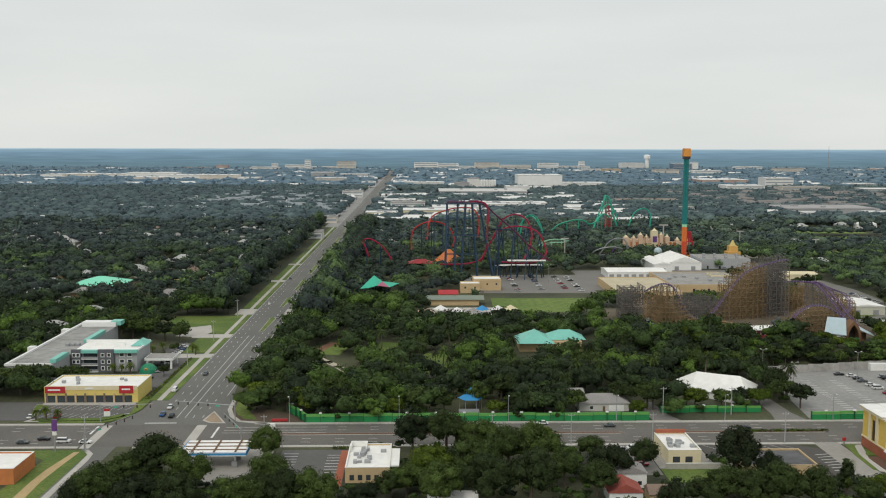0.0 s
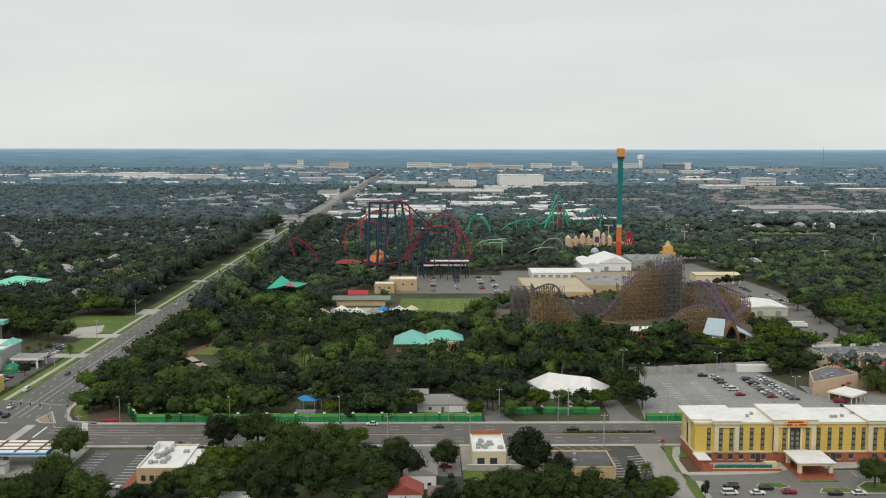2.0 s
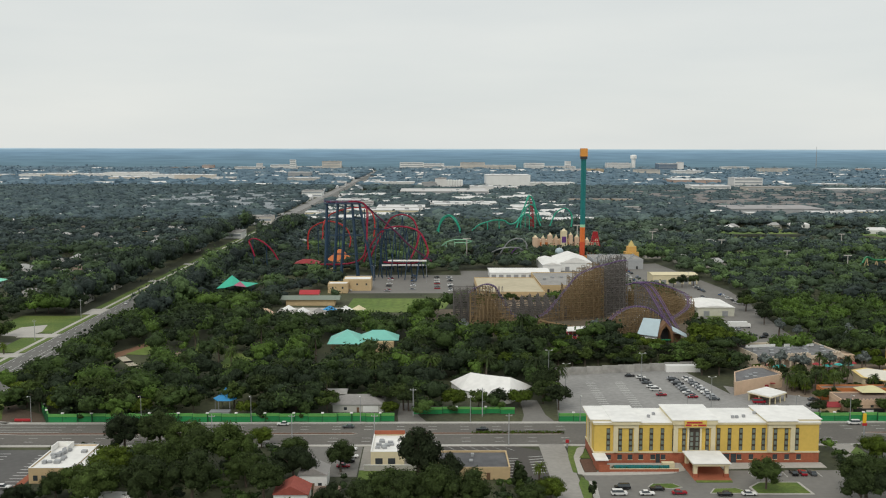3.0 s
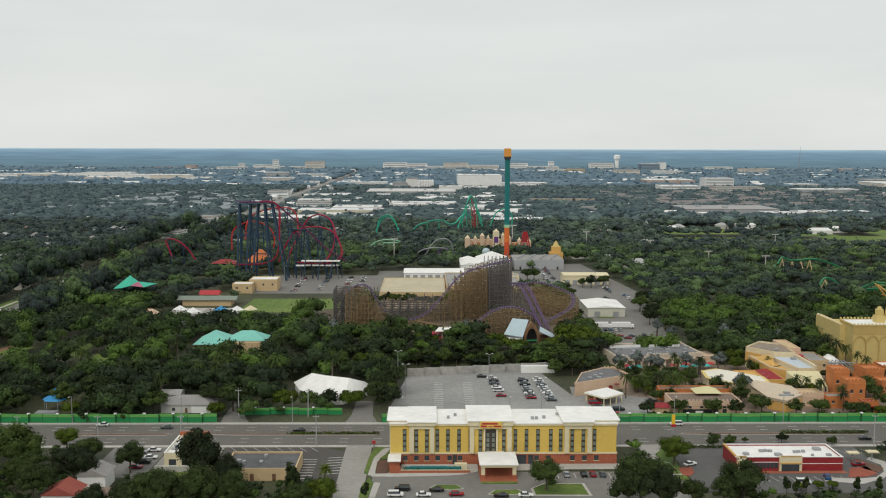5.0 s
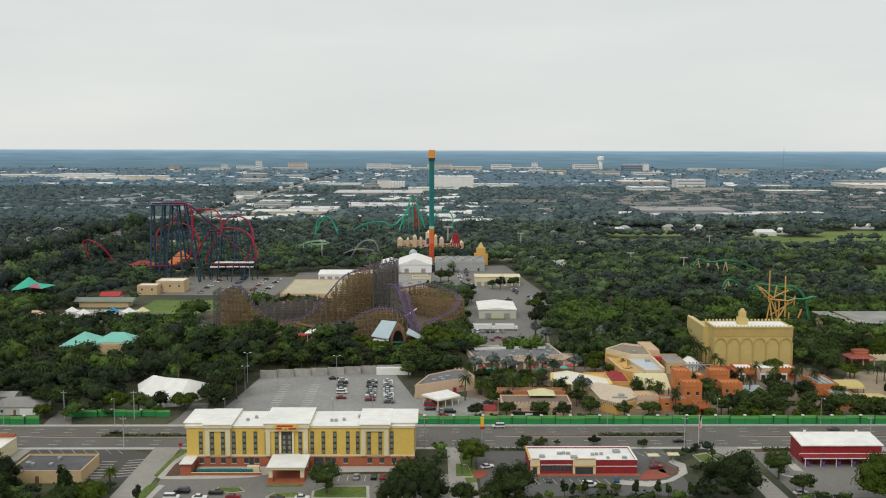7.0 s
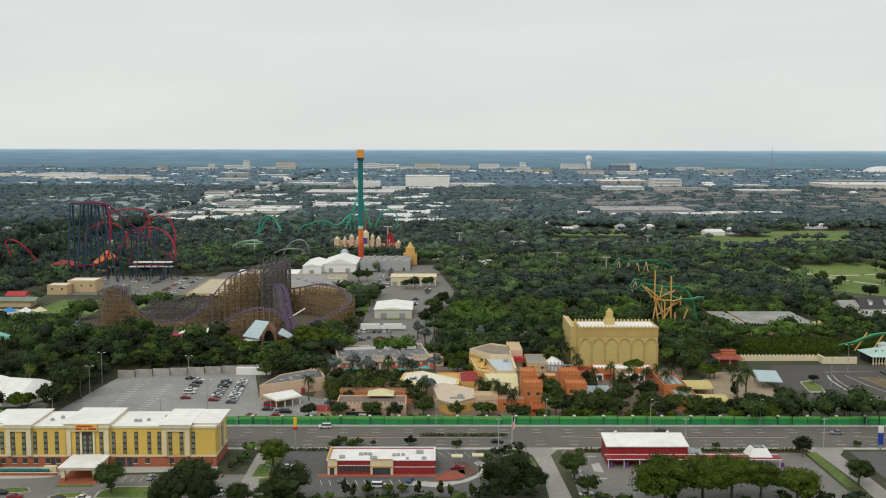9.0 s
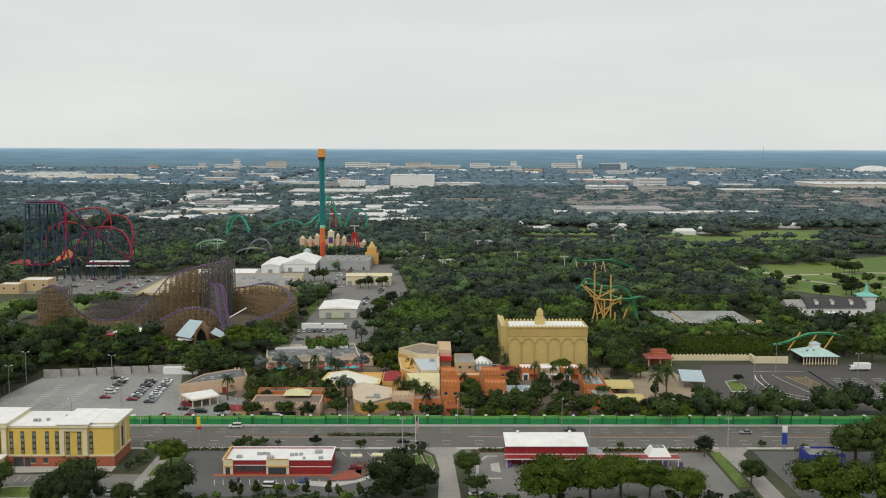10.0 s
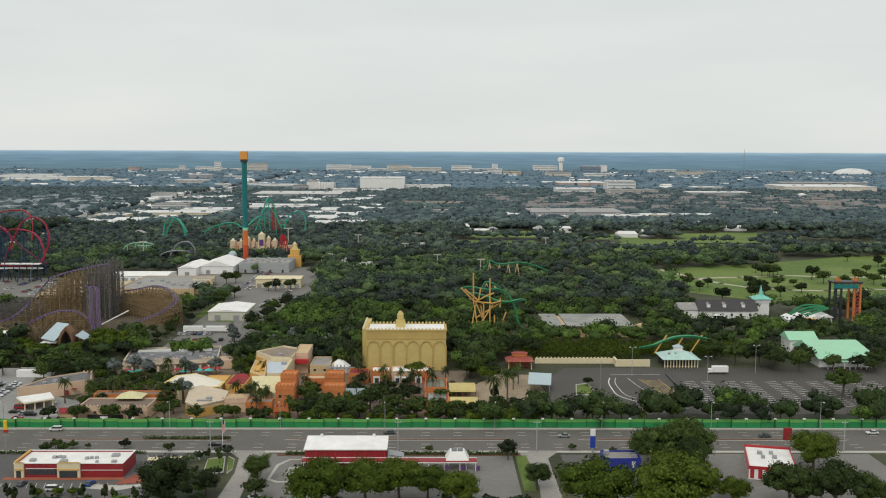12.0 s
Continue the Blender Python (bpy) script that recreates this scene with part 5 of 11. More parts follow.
# ---- shop row and grey hotel beyond the junction ----
def shop_row():
    t = shop("shop_row", -153, -115, 395, 416, 6.6, mat("pale_yellow_stucco", (0.66, 0.52, 0.16), 0.9, 0.08, 0.8, 0.1), M_WHITEROOF, "yellow shop row with red sign walls", "shop", 6, seed=21)
    part("yellow_edge", boxes((-18.7, 18.7, -10.7, -10.5, 5.4, 7.1)), M_CREAM, t, "cream fascia")
    part("sign_wall", boxes((11.5, 17.2, -10.9, -10.7, 4.0, 7.2)), M_RED, t, "red sign wall")
    part("sign_wall", boxes((-18.6, -10.5, -10.9, -10.7, 4.2, 6.8)), M_RED, t, "red sign wall")
    part("lettering", boxes((12.6, 16.0, -10.96, -10.9, 5.4, 6.0), (-17.4, -12.4, -10.96, -10.9, 5.2, 5.8), (-2.4, 1.0, -10.8, -10.7, 5.8, 6.4)), M_WHITE, t, "pale lettering bars")
    for k in range(9):
        win = part("window", boxes((-17.6 + 3.9 * k, -14.6 + 3.9 * k, -10.62, -10.45, 0.2, 3.1)), M_GLASS, t)
        part("pier", boxes((-18.4 + 3.9 * k, -17.7 + 3.9 * k, -10.8, -10.4, 0, 4.0)), (M_BROWNSH, M_TAN)[k % 2], t)
    for k in range(5):
        part("window", boxes((18.45, 18.62, -8.5 + 3.6 * k, -6.5 + 3.6 * k, 0.6, 3.0)), M_GLASS, t)


shop_row()


def grey_hotel():
    t = thing("hotel", (-150, 460, 0), "grey and white hotel with pale teal roof edges", "hotel")
    slate = mat("slate_stucco", (0.115, 0.12, 0.135), 0.9, 0.1)
    membrane = mat("stained_roof_membrane", (0.27, 0.265, 0.255), 0.95, 0.35, 0.25, 0.05)

    def opening(x, y, z, w, h):
        win = part("window", boxes((x - w, x + w, y - 0.05, y + 0.1, z, z + h)), M_GLASS, t)
        part("frame", boxes((x - w - 0.25, x + w + 0.25, y - 0.12, y - 0.03, z - 0.25, z), (x - w - 0.25, x + w + 0.25, y - 0.12, y - 0.03, z + h, z + h + 0.25), (x - w - 0.25, x - w, y - 0.12, y - 0.03, z, z + h), (x + w, x + w + 0.25, y - 0.12, y - 0.03, z, z + h)), M_WHITE, win)
    # long wing with a stained roof behind a white parapet
    part("long_wing", boxes((-31, -11.5, -35, 62, 0, 8.6)), M_GREYC, t)
    part("roof", boxes((-30.4, -12.1, -34.4, 61.4, 8.6, 8.7)), membrane, t)
    part("parapet", boxes((-31.5, -30.4, -35.4, 62.4, 8.6, 9.6), (-30.4, -11.2, -35.4, -34.4, 8.6, 9.6), (-30.4, -11.2, 61.4, 62.4, 8.6, 10.4)), M_WHITE, t, "white parapet")
    part("stair_head", boxes((-34.5, -31.5, -2, 2, 0, 10.0)), M_WHITE, t, "white stair tower")
    part("stair_head", boxes((-34.5, -31.5, 42, 46, 0, 10.0)), M_WHITE, t, "white stair tower")
    part("stair_head", boxes((-29, -11.0, 57, 64, 8.6, 11.0)), M_WHITE, t, "white stair tower")
    part("teal_edge", boxes((-13.6, -10.9, -30, -14, 8.8, 10.4)), M_TEALROOF, t, "pale teal roof edge")
    part("teal_edge", boxes((-13.6, -10.9, 14, 40, 8.8, 10.4)), M_TEALROOF, t, "pale teal roof edge")
    part("teal_edge", boxes((-14, -8.6, 58, 64.4, 9.2, 11.4)), M_TEALROOF, t, "pale teal roof edge")
    for k in range(3):
        rooftop_unit(t, -19 + 2.4 * k, 8, 8.7, 2.0, 2.0, 1.2)
    for k in range(4):
        opening(-28.6 + 4.6 * k, -35, 1.2, 0.7, 1.5)
        opening(-28.6 + 4.6 * k, -35, 4.8, 0.7, 1.5)
    # front block: two slate bays, a balcony bay between them and a grey end
    part("front_block", boxes((-11.4, 19, -9.5, 13, 0, 9.4)), M_GREYC, t)
    part("roof", boxes((-10.8, 18.6, -9.0, 12.4, 9.4, 9.5)), M_WHITEROOF, t)
    part("parapet", boxes((-11.6, 19.3, 12.4, 13.3, 9.4, 10.6), (-4, 10, 2, 3, 9.5, 11.0), (18.5, 19.3, -9.2, 12.4, 9.4, 10.2)), M_WHITE, t, "white parapet")
    for x0, x1 in ((-11.0, -6.4), (1.4, 8.6)):
        part("slate_bay", boxes((x0, x1, -11.0, -9.5, 0, 10.6)), slate, t, "dark slate bay")
        for r in range(3):
            for x in (x0 + (x1 - x0) * 0.3, x0 + (x1 - x0) * 0.7):
                opening(x, -11.0, 1.2 + 3.1 * r, 0.6, 1.4)
    for r in range(3):
        part("balcony", boxes((-6.3, 1.3, -11.0, -9.5, 3.0 * r + 0.0, 3.0 * r + 0.35)), M_WHITE, t, "white balcony slab")
        part("balcony_rail", boxes((-6.3, 1.3, -10.98, -10.9, 3.0 * r + 0.35, 3.0 * r + 1.3)), M_GREY, t)
        part("balcony_door", boxes((-5.6, 0.6, -9.6, -9.42, 3.0 * r + 0.4, 3.0 * r + 2.7)), M_GLASS, t)
    for r in range(3):
        for x in (12.0, 15.6):
            opening(x, -9.5, 1.2 + 3.0 * r, 0.9, 1.4)
    part("teal_edge", boxes((-6.3, 1.3, -11.3, -9.2, 9.0, 10.4)), M_TEALROOF, t, "pale teal roof edge")
    part("teal_edge", boxes((8.8, 19.5, -11.0, -9.2, 9.0, 10.4)), M_TEALROOF, t, "pale teal roof edge")
    part("hip_roof", hip(bmesh.new(), 13.5, 19.4, 2, 13, 9.8, 12.2), M_TEALROOF, t, "pale teal hipped roof")
    keep_clear(-186, -128, 420, 526, 1)


grey_hotel()
patch("parking_lot", rect(-130, -113, 420, 515), M_LOT2, 0.06, "asphalt lot beside the grey hotel", "parking lot", margin=0)
t = thing("entrance_canopy", (-122.2, 461, 0), "flat grey entrance canopy of the hotel on pale posts", "canopy")
part("roof", boxes((-6.5, 6.5, -6, 6, 4.2, 5.0)), M_GREYROOF, t)
part("fascia", boxes((-6.7, 6.7, -6.2, -6.0, 4.1, 5.2), (-6.7, -6.5, -6, 6, 4.1, 5.2), (6.5, 6.7, -6, 6, 4.1, 5.2)), M_WHITE, t, "pale fascia")
for x in (-5.6, 5.6):
    for y in (-5.2, 5.2):
        part("post", boxes((x - 0.4, x + 0.4, y - 0.4, y + 0.4, 0, 4.2)), M_WHITE, t)
t = thing("domed_tent", (-125.5, 449, 0), "small green domed tent with a yellow mark", "tent")
bm = bmesh.new()
bmesh.ops.create_uvsphere(bm, u_segments=16, v_segments=8, radius=4.2)
bmesh.ops.delete(bm, geom=[v for v in bm.verts if v.co.z < -0.1], context="VERTS")
part("shell", bm, mat("green_vinyl", (0.01, 0.20, 0.10), 0.5, 0.1), t)
part("mark", rod(bmesh.new(), (0, -3.95, 1.9), (0, -3.6, 2.1), 0.8, 12), M_OCHRE, t, "yellow round mark")

# ---- coasters ----
def spline(points, n=8):
    """A smooth line through points."""
    p = [Vector(q) for q in points]
    p = [2 * p[0] - p[1]] + p + [2 * p[-1] - p[-2]]
    out = []
    for i in range(1, len(p) - 2):
        for k in range(n):
            s = k / n
            a, b, c, d = p[i - 1], p[i], p[i + 1], p[i + 2]
            out.append(0.5 * ((2 * b) + (c - a) * s + (2 * a - 5 * b + 4 * c - d) * s * s + (3 * b - a - 3 * c + d) * s ** 3))
    out.append(p[-2])
    return out


def tube(line, r, n=6, shift=(0, 0)):
    """A bent pipe along a line, moved sideways and up by shift."""
    bm = bmesh.new()
    rings = []
    for i, q in enumerate(line):
        d = (line[min(i + 1, len(line) - 1)] - line[max(i - 1, 0)]).normalized()
        side = d.cross(Vector((0, 0, 1)))
        side = side.normalized() if side.length > 0.05 else Vector((0, 1, 0))
        up = side.cross(d)
        c = q + side * shift[0] + up * shift[1]
        rings.append([bm.verts.new(c + (side * math.cos(6.2832 * k / n) + up * math.sin(6.2832 * k / n)) * r) for k in range(n)])
    for a, b in zip(rings, rings[1:]):
        for k in range(n):
            bm.faces.new((a[k], a[(k + 1) % n], b[(k + 1) % n], b[k]))
    bm.faces.new(rings[0][::-1])
    bm.faces.new(rings[-1])
    return bm


def sleepers(parent, line, half, material, every=2):
    """Short cross ties along a line, with a pale post at each end."""
    bm = bmesh.new()
    for a, b in zip(line[::every], line[every::every]):
        d = b - a
        side = d.cross(Vector((0, 0, 1)))
        if side.length < 0.05:
            continue
        side = side.normalized() * half
        rod(bm, a - side, a + side, 0.09, 4)
        for k in (-1, 1):
            rod(bm, a + side * k, a + side * k + Vector((0, 0, 1.1)), 0.07, 4)
    tagged(part("tie_row", bm, material, parent), "pale ties and rail posts", kind="stuff")


def track(parent, points, material, spine=0.55, gauge=0.9, rail=0.22, n=8):
    line = spline(points, n)
    s = part("track", tube(line, spine), material, parent)
    for k in (-1, 1):
        part("rail", tube(line, rail, 5, (k * gauge, 0.45)), material, s)
    return line


def column(parent, a, b, r, material, name="support"):
    return part(name, rod(bmesh.new(), a, b, r, 7), material, parent)


def dive_coaster():
    t = thing("steel_coaster", (0, 0, 0), "tall red and navy steel dive coaster", "roller coaster")
    track(t, [(22, 760, 60.6), (30, 760, 60.6), (40, 760, 60.6), (47, 760, 60.4), (53, 760, 57.5), (62, 760, 49.2), (75, 760, 38.2), (86, 760, 27.1), (95, 760, 20.5), (104, 762, 14)], M_MAROON, 0.5, 0.8, 0.2)
    track(t, [(40, 752, 61.4), (47, 752, 61.4), (52, 753, 59.4), (54, 754, 53), (54, 755, 43.0), (53.5, 755, 30), (51, 755, 19), (44, 756, 13.9), (32, 757, 12.1), (17, 760, 11.7)], M_SCARLET, 0.5, 0.75, 0.2)
    track(t, [(53, 802, 10), (56, 801, 18), (61, 800, 27.6), (67, 800, 39.2), (72, 799, 45.7), (80, 798, 48.1), (88, 797, 44.8), (92, 796, 36.9), (93, 795, 27.6), (90, 794, 18.3), (86, 792, 11)], M_SCARLET, 0.5, 0.75, 0.2)
    track(t, [(50, 775, 12), (53, 772, 19), (58, 770, 29), (65, 768, 37.4), (74, 768, 40.6), (85, 768, 40.2), (94, 767, 36.6), (99, 766, 28.6), (101, 765, 20), (98, 764, 15.1), (89, 763, 12.4), (78, 763, 12.2), (66, 764, 13)], M_SCARLET, 0.5, 0.75, 0.2)
    track(t, [(58, 769, 38.8), (66, 766, 38.5), (75, 764, 38.5)], M_NAVY, 0.5)
    track(t, [(-6, 867, 12), (-6, 867, 21), (-4, 867, 29.5), (3, 867, 34.5), (12, 867, 37.0), (22, 867, 35.0), (29, 867, 29.5), (32, 867, 20.9), (31, 867, 14)], M_REDOR, 0.5, 0.75, 0.2)
    track(t, [(8, 858, 22), (9, 858, 34), (14, 860, 43), (27, 860, 48.1), (37, 860, 49.6), (47, 860, 49.1), (52, 860, 44.2), (54, 860, 34.2), (53, 860, 24)], M_REDOR, 0.5, 0.75, 0.2)
    track(t, [(-41, 796, 14), (-43, 795, 21.0), (-45, 795, 26), (-42, 795, 28.4), (-37, 795, 27.4), (-31, 795, 23.6), (-26, 796, 18), (-22, 797, 11)], M_SCARLET, 0.5, 0.75, 0.2)
    for x, x2 in ((22.5, 21), (31, 27.5), (37, 33), (42, 46.5), (47.5, 59)):
        for y, y2 in ((757, 752), (763, 768)):
            column(t, (x, y, 60), (x2, y2, 0), 0.72, M_NAVY, "tower_leg")
    for z in (20, 35, 48):
        for y in (755, 765):
            column(t, (22, y, z), (50, y, z), 0.28, M_NAVY, "tie")
    part("top_platform", boxes((20.5, 50, 755.5, 764.5, 59.3, 60.0)), M_NAVY, t, "navy platform on the lift tower")
    for k in range(7):
        part("post", boxes((21 + 4.6 * k, 21.2 + 4.6 * k, 755.6, 755.8, 60.0, 62.4)), M_PURPLE, t)
    part("hand_rail", boxes((20.5, 50, 755.5, 755.7, 62.3, 62.5)), M_PURPLE, t)
    for x, y, z in ((62, 760, 48), (75, 760, 37), (86, 760, 26), (95, 760, 19)):
        for k in (-1, 1):
            column(t, (x, y, z), (x + k * 3, y + k * 5, 0), 0.42, M_NAVY)
    for x, y, z in ((68, 800, 39), (80, 798, 47), (90, 796, 40), (66, 768, 37), (84, 768, 39.5), (96, 767, 34)):
        for k in (-1, 1):
            column(t, (x, y, z - 0.6), (x + k * 4.5, y + 6, 0), 0.38, M_NAVY)
    for x, y, z in ((3, 867, 34), (12, 867, 36.5), (22, 867, 34.5), (27, 860, 47.5), (45, 860, 48.6), (14, 860, 42), (-42, 795, 28), (-31, 795, 23)):
        column(t, (x, y, z), (x, y + 3, 0), 0.45, M_NAVY)
    # ladder frame behind the lift
    for x in (64, 68):
        column(t, (x, 774, 38), (x, 774, 0), 0.4, M_NAVY)
    for k in range(9):
        column(t, (64, 774, 3 + 4 * k), (68, 774, 3 + 4 * k), 0.25, M_NAVY, "tie")
    # station roofs
    bm = hip(bmesh.new(), -8, 12, 792, 806, 8.5, 11.5)
    part("station_roof", bm, M_DKRED, t, "dark red station roof")
    bm = boxes((70, 100, 757, 762, 14.5, 15.2), (64, 98, 764, 769, 10, 10.6))
    part("platform_roof", bm, M_WHITEROOF, t, "pale platform roof")
    keep_clear(-46, -20, 790, 800, 2)
    keep_clear(16, 108, 748, 778, 1)
    keep_clear(-10, 56, 852, 868, 2)


dive_coaster()
t = thing("pavilion", (26, 830, 0), "orange tent-roofed pavilion beneath the coaster", "pavilion")
bm = bmesh.new()
rod(bm, (0, 0, 6), (0, 0, 16), 13, 8, 1.5)
part("roof", bm, mat("orange_roof", (0.55, 0.16, 0.04), 0.7, 0.15), t)
part("wall", rod(bmesh.new(), (0, 0, 0), (0, 0, 6), 10, 8), M_TAN, t)
keep_clear(14, 38, 818, 842, 2)


def green_coaster():
    t = thing("steel_coaster", (0, 0, 0), "sea-green looping steel coaster", "roller coaster")
    track(t, [(112, 1063, 8), (113, 1063, 16.1), (115, 1063, 23.5), (122, 1063, 28.4), (129, 1063, 26.0), (134, 1063, 17.3), (136, 1064, 8)], M_MINT, 0.7)
    track(t, [(110, 1082, 8), (114, 1080, 17), (119, 1078, 24), (125, 1075, 26.3), (130, 1072, 22), (136, 1070, 12)], M_MINT, 0.7)
    track(t, [(150, 1090, 9), (157, 1090, 15.1), (167, 1090, 18.9), (176, 1090, 20.9), (186, 1090, 20.2), (192, 1090, 16.5), (199, 1092, 18), (205, 1096, 24), (211, 1100, 27), (218, 1102, 22)], M_MINT, 0.8)
    track(t, [(201, 1116, 4), (203, 1118, 11), (207, 1119, 22.5), (214, 1120, 41), (217, 1122, 46.6), (222, 1124, 40), (226, 1126, 24), (231, 1128, 11)], M_MINT, 0.8, 1.2)
    track(t, [(206, 1112, 16), (210, 1112, 27), (214, 1113, 35), (220, 1114, 36), (226, 1115, 28), (230, 1116, 18)], M_MINT, 0.6)
    track(t, [(238, 1096, 14), (241, 1096, 21.5), (245, 1096, 29.2), (254, 1096, 33.7), (260, 1096, 30.5), (263, 1096, 23.4), (262, 1096, 13)], M_MINT, 0.8)
    for x, y, z in ((167, 1090, 18), (180, 1090, 20), (207, 1119, 22), (212, 1120, 36), (217, 1122, 46), (224, 1125, 30)):
        column(t, (x, y, z), (x + 1, y + 4, 0), 0.5, M_MINT)
    for k in range(5):
        column(t, (219 + 1.6 * k, 1134, 44 - 5 * k), (219 + 1.6 * k, 1138, 0), 0.45, M_RED, "lift_leg")
    for k in range(6):
        column(t, (218, 1136, 6 + 6 * k), (226, 1136, 6 + 4 * k), 0.3, M_RED, "tie")
    keep_clear(196, 236, 1108, 1130, 0)
    g = thing("family_coaster", (0, 0, 0), "small grey looping coaster", "roller coaster")
    track(g, [(159, 884, 4), (160, 880, 8.1), (166, 878, 11.2), (175, 878, 12.5), (184, 880, 11.5), (186, 884, 8), (178, 888, 5), (167, 888, 4)], M_GREY, 0.45)
    track(g, [(164, 886, 2), (168, 884, 8), (173, 882, 16), (179, 880, 20), (186, 879, 19.9), (190, 880, 15), (191, 882, 8)], M_GREY, 0.45)
    track(g, [(176, 890, 3), (180, 889, 9), (184, 889, 11), (188, 889, 8), (187, 889, 3)], M_PURPLE, 0.4)
    keep_clear(156, 194, 872, 894, 1)
    s = thing("family_coaster", (0, 0, 0), "small pale green coaster in the trees", "roller coaster")
    track(s, [(113, 920, 8), (118, 918, 13), (126, 917, 15.5), (136, 917, 15.5), (142, 919, 14), (138, 923, 12.5), (126, 924, 12)], M_PALEGREEN, 0.45)
    for x in (118, 126, 136):
        column(s, (x, 918, 14), (x, 918, 0), 0.3, M_PALEGREEN)


green_coaster()


def yellow_coaster():
    t = thing("steel_coaster", (0, 0, 0), "inverted coaster with green track and yellow supports", "roller coaster")
    track(t, [(421, 556, 24), (425, 550, 27.5), (431, 546, 27.6), (437, 545, 26.8), (443, 546, 26.9), (448, 547, 24.3), (452, 548, 17.9), (454, 549, 9.7), (457, 550, 2)], M_GREENT, 0.5)
    track(t, [(426, 562, 22), (430, 553, 23.5), (436, 548, 22.7), (442, 545, 20.6), (449, 544, 20), (455, 547, 20.8), (459, 552, 20)], M_GREENT, 0.7)
    track(t, [(436, 664, 0.5), (438, 664, 5), (440, 664, 10.3), (443, 664, 14.6), (449, 664, 12.8), (454, 665, 8), (454, 666, 3), (450, 667, 0.5)], M_GREENT, 0.7)
    track(t, [(430, 769, 2), (439, 769, 5), (447, 769, 10.9), (451, 769, 16.6), (457, 769, 14.6), (464, 769, 14.4), (473, 769, 15.5), (484, 770, 14), (500, 772, 8)], M_GREENT, 0.7)
    track(t, [(510, 492, 4), (518, 487, 7.1), (523, 487, 9.2), (529, 487, 11.2), (536, 487, 11.8), (542, 487, 11.2), (550, 488, 9)], M_GREENT, 0.7)
    for k, (a, b) in enumerate((((421.9, 28.3), (430.5, 19.2)), ((430.5, 19.2), (427.0, 0)), ((429.4, 18.7), (432.4, 0)), ((430.5, 19.7), (434.9, 9)), ((426.7, 21.9), (434.7, 19.2)), ((429.4, 20.6), (440, 19.7)), ((440, 19.7), (444.3, 20.6)),
                               ((443.8, 19.2), (430.5, 11)), ((440.1, 19.2), (428.5, 0)), ((434.7, 19.7), (435, 0)), ((433.2, 18.7), (435.6, 0)), ((438.2, 33.7), (438.3, 0)), ((428.8, 36.8), (429.1, 19)), ((444.3, 22.1), (444.1, 17)), ((440.9, 12.8), (441, 0)),
                               ((447.4, 14.9), (442.2, 0)), ((446.1, 10.1), (447.6, 0)), ((446.1, 10.1), (450.9, 6.6)), ((450.7, 6.6), (449, 0)), ((438.9, 25.1), (431.5, 20.8)), ((424, 27.4), (431.5, 21.3)), ((433, 28.3), (431.7, 21)), ((438.1, 24), (440.5, 25.3)))):
        column(t, (a[0], 543 + 1.5 * math.sin(2 * k), a[1]), (b[0], 543 + 1.5 * math.sin(2 * k + 1), b[1]), 0.42, M_OCHRE)
    for x, y, z in ((443, 664, 14), (440, 664, 10), (449, 664, 12)):
        column(t, (x, y, z), (x - 4, y + 3, 0), 0.4, M_TAN)
        column(t, (x, y, z), (x + 3, y - 3, 0), 0.4, M_TAN)
    for x, z in ((447, 10), (451, 16), (459, 14), (466, 14.4), (473, 15)):
        column(t, (x, 769, z), (x - 2.5, 772, 0), 0.4, M_TAN)
        column(t, (x, 769, z), (x + 2.5, 766, 0), 0.4, M_TAN)
    for x in (523, 532, 541):
        column(t, (x - 4, 487, 3), (x + 2, 487, 12.4), 0.4, M_OCHRE)
    keep_clear(424, 464, 536, 553, -1)
    keep_clear(436, 456, 655, 667, -2)
    keep_clear(512, 552, 470, 489, -2)


yellow_coaster()


def spinning_coaster():
    t = thing("steel_coaster", (664, 602, 0), "dark framed coaster lift with orange trim", "roller coaster")
    for x in (-8, -4, 4, 8):
        for y in (-4, 4):
            part("lift_leg", boxes((x - 0.55, x + 0.55, y - 0.55, y + 0.55, 0, 24)), M_DARK if x < 0 else M_ORANGE, t)
    for z in (4, 8, 12, 16, 20):
        part("tie", boxes((-8, -4, -4.3, -3.9, z, z + 0.5)), M_NAVY, t)
        part("tie", boxes((4, 8, -4.3, -3.9, z, z + 0.5)), M_REDOR, t)
        part("brace", rod(bmesh.new(), (4, -4.1, z), (8, -4.1, z + 3.6), 0.25, 4), M_REDOR, t)
    part("deck", boxes((-9, 9, -5, 5, 23.4, 24.4)), M_DARK, t, "dark upper deck")
    part("band", boxes((-9.2, 6, -5.2, -5.0, 20.5, 23)), M_TEAL, t, "dark green band")
    for x in (-5, 6):
        part("crane", boxes((x - 1.4, x + 1.8, -1, 1, 24.4, 25.8), (x - 0.25, x + 0.25, -1, 1, 25.8, 27.5)), M_ORANGE, t)
    for k in range(4):
        track(t, [(-12, -6 + 3 * k, 8), (-24, -8 + 4 * k, 5 + k), (-34, -6 + 3 * k, 2)], M_GREENT, 0.4)
    keep_clear(628, 682, 592, 612, 1)


spinning_coaster()


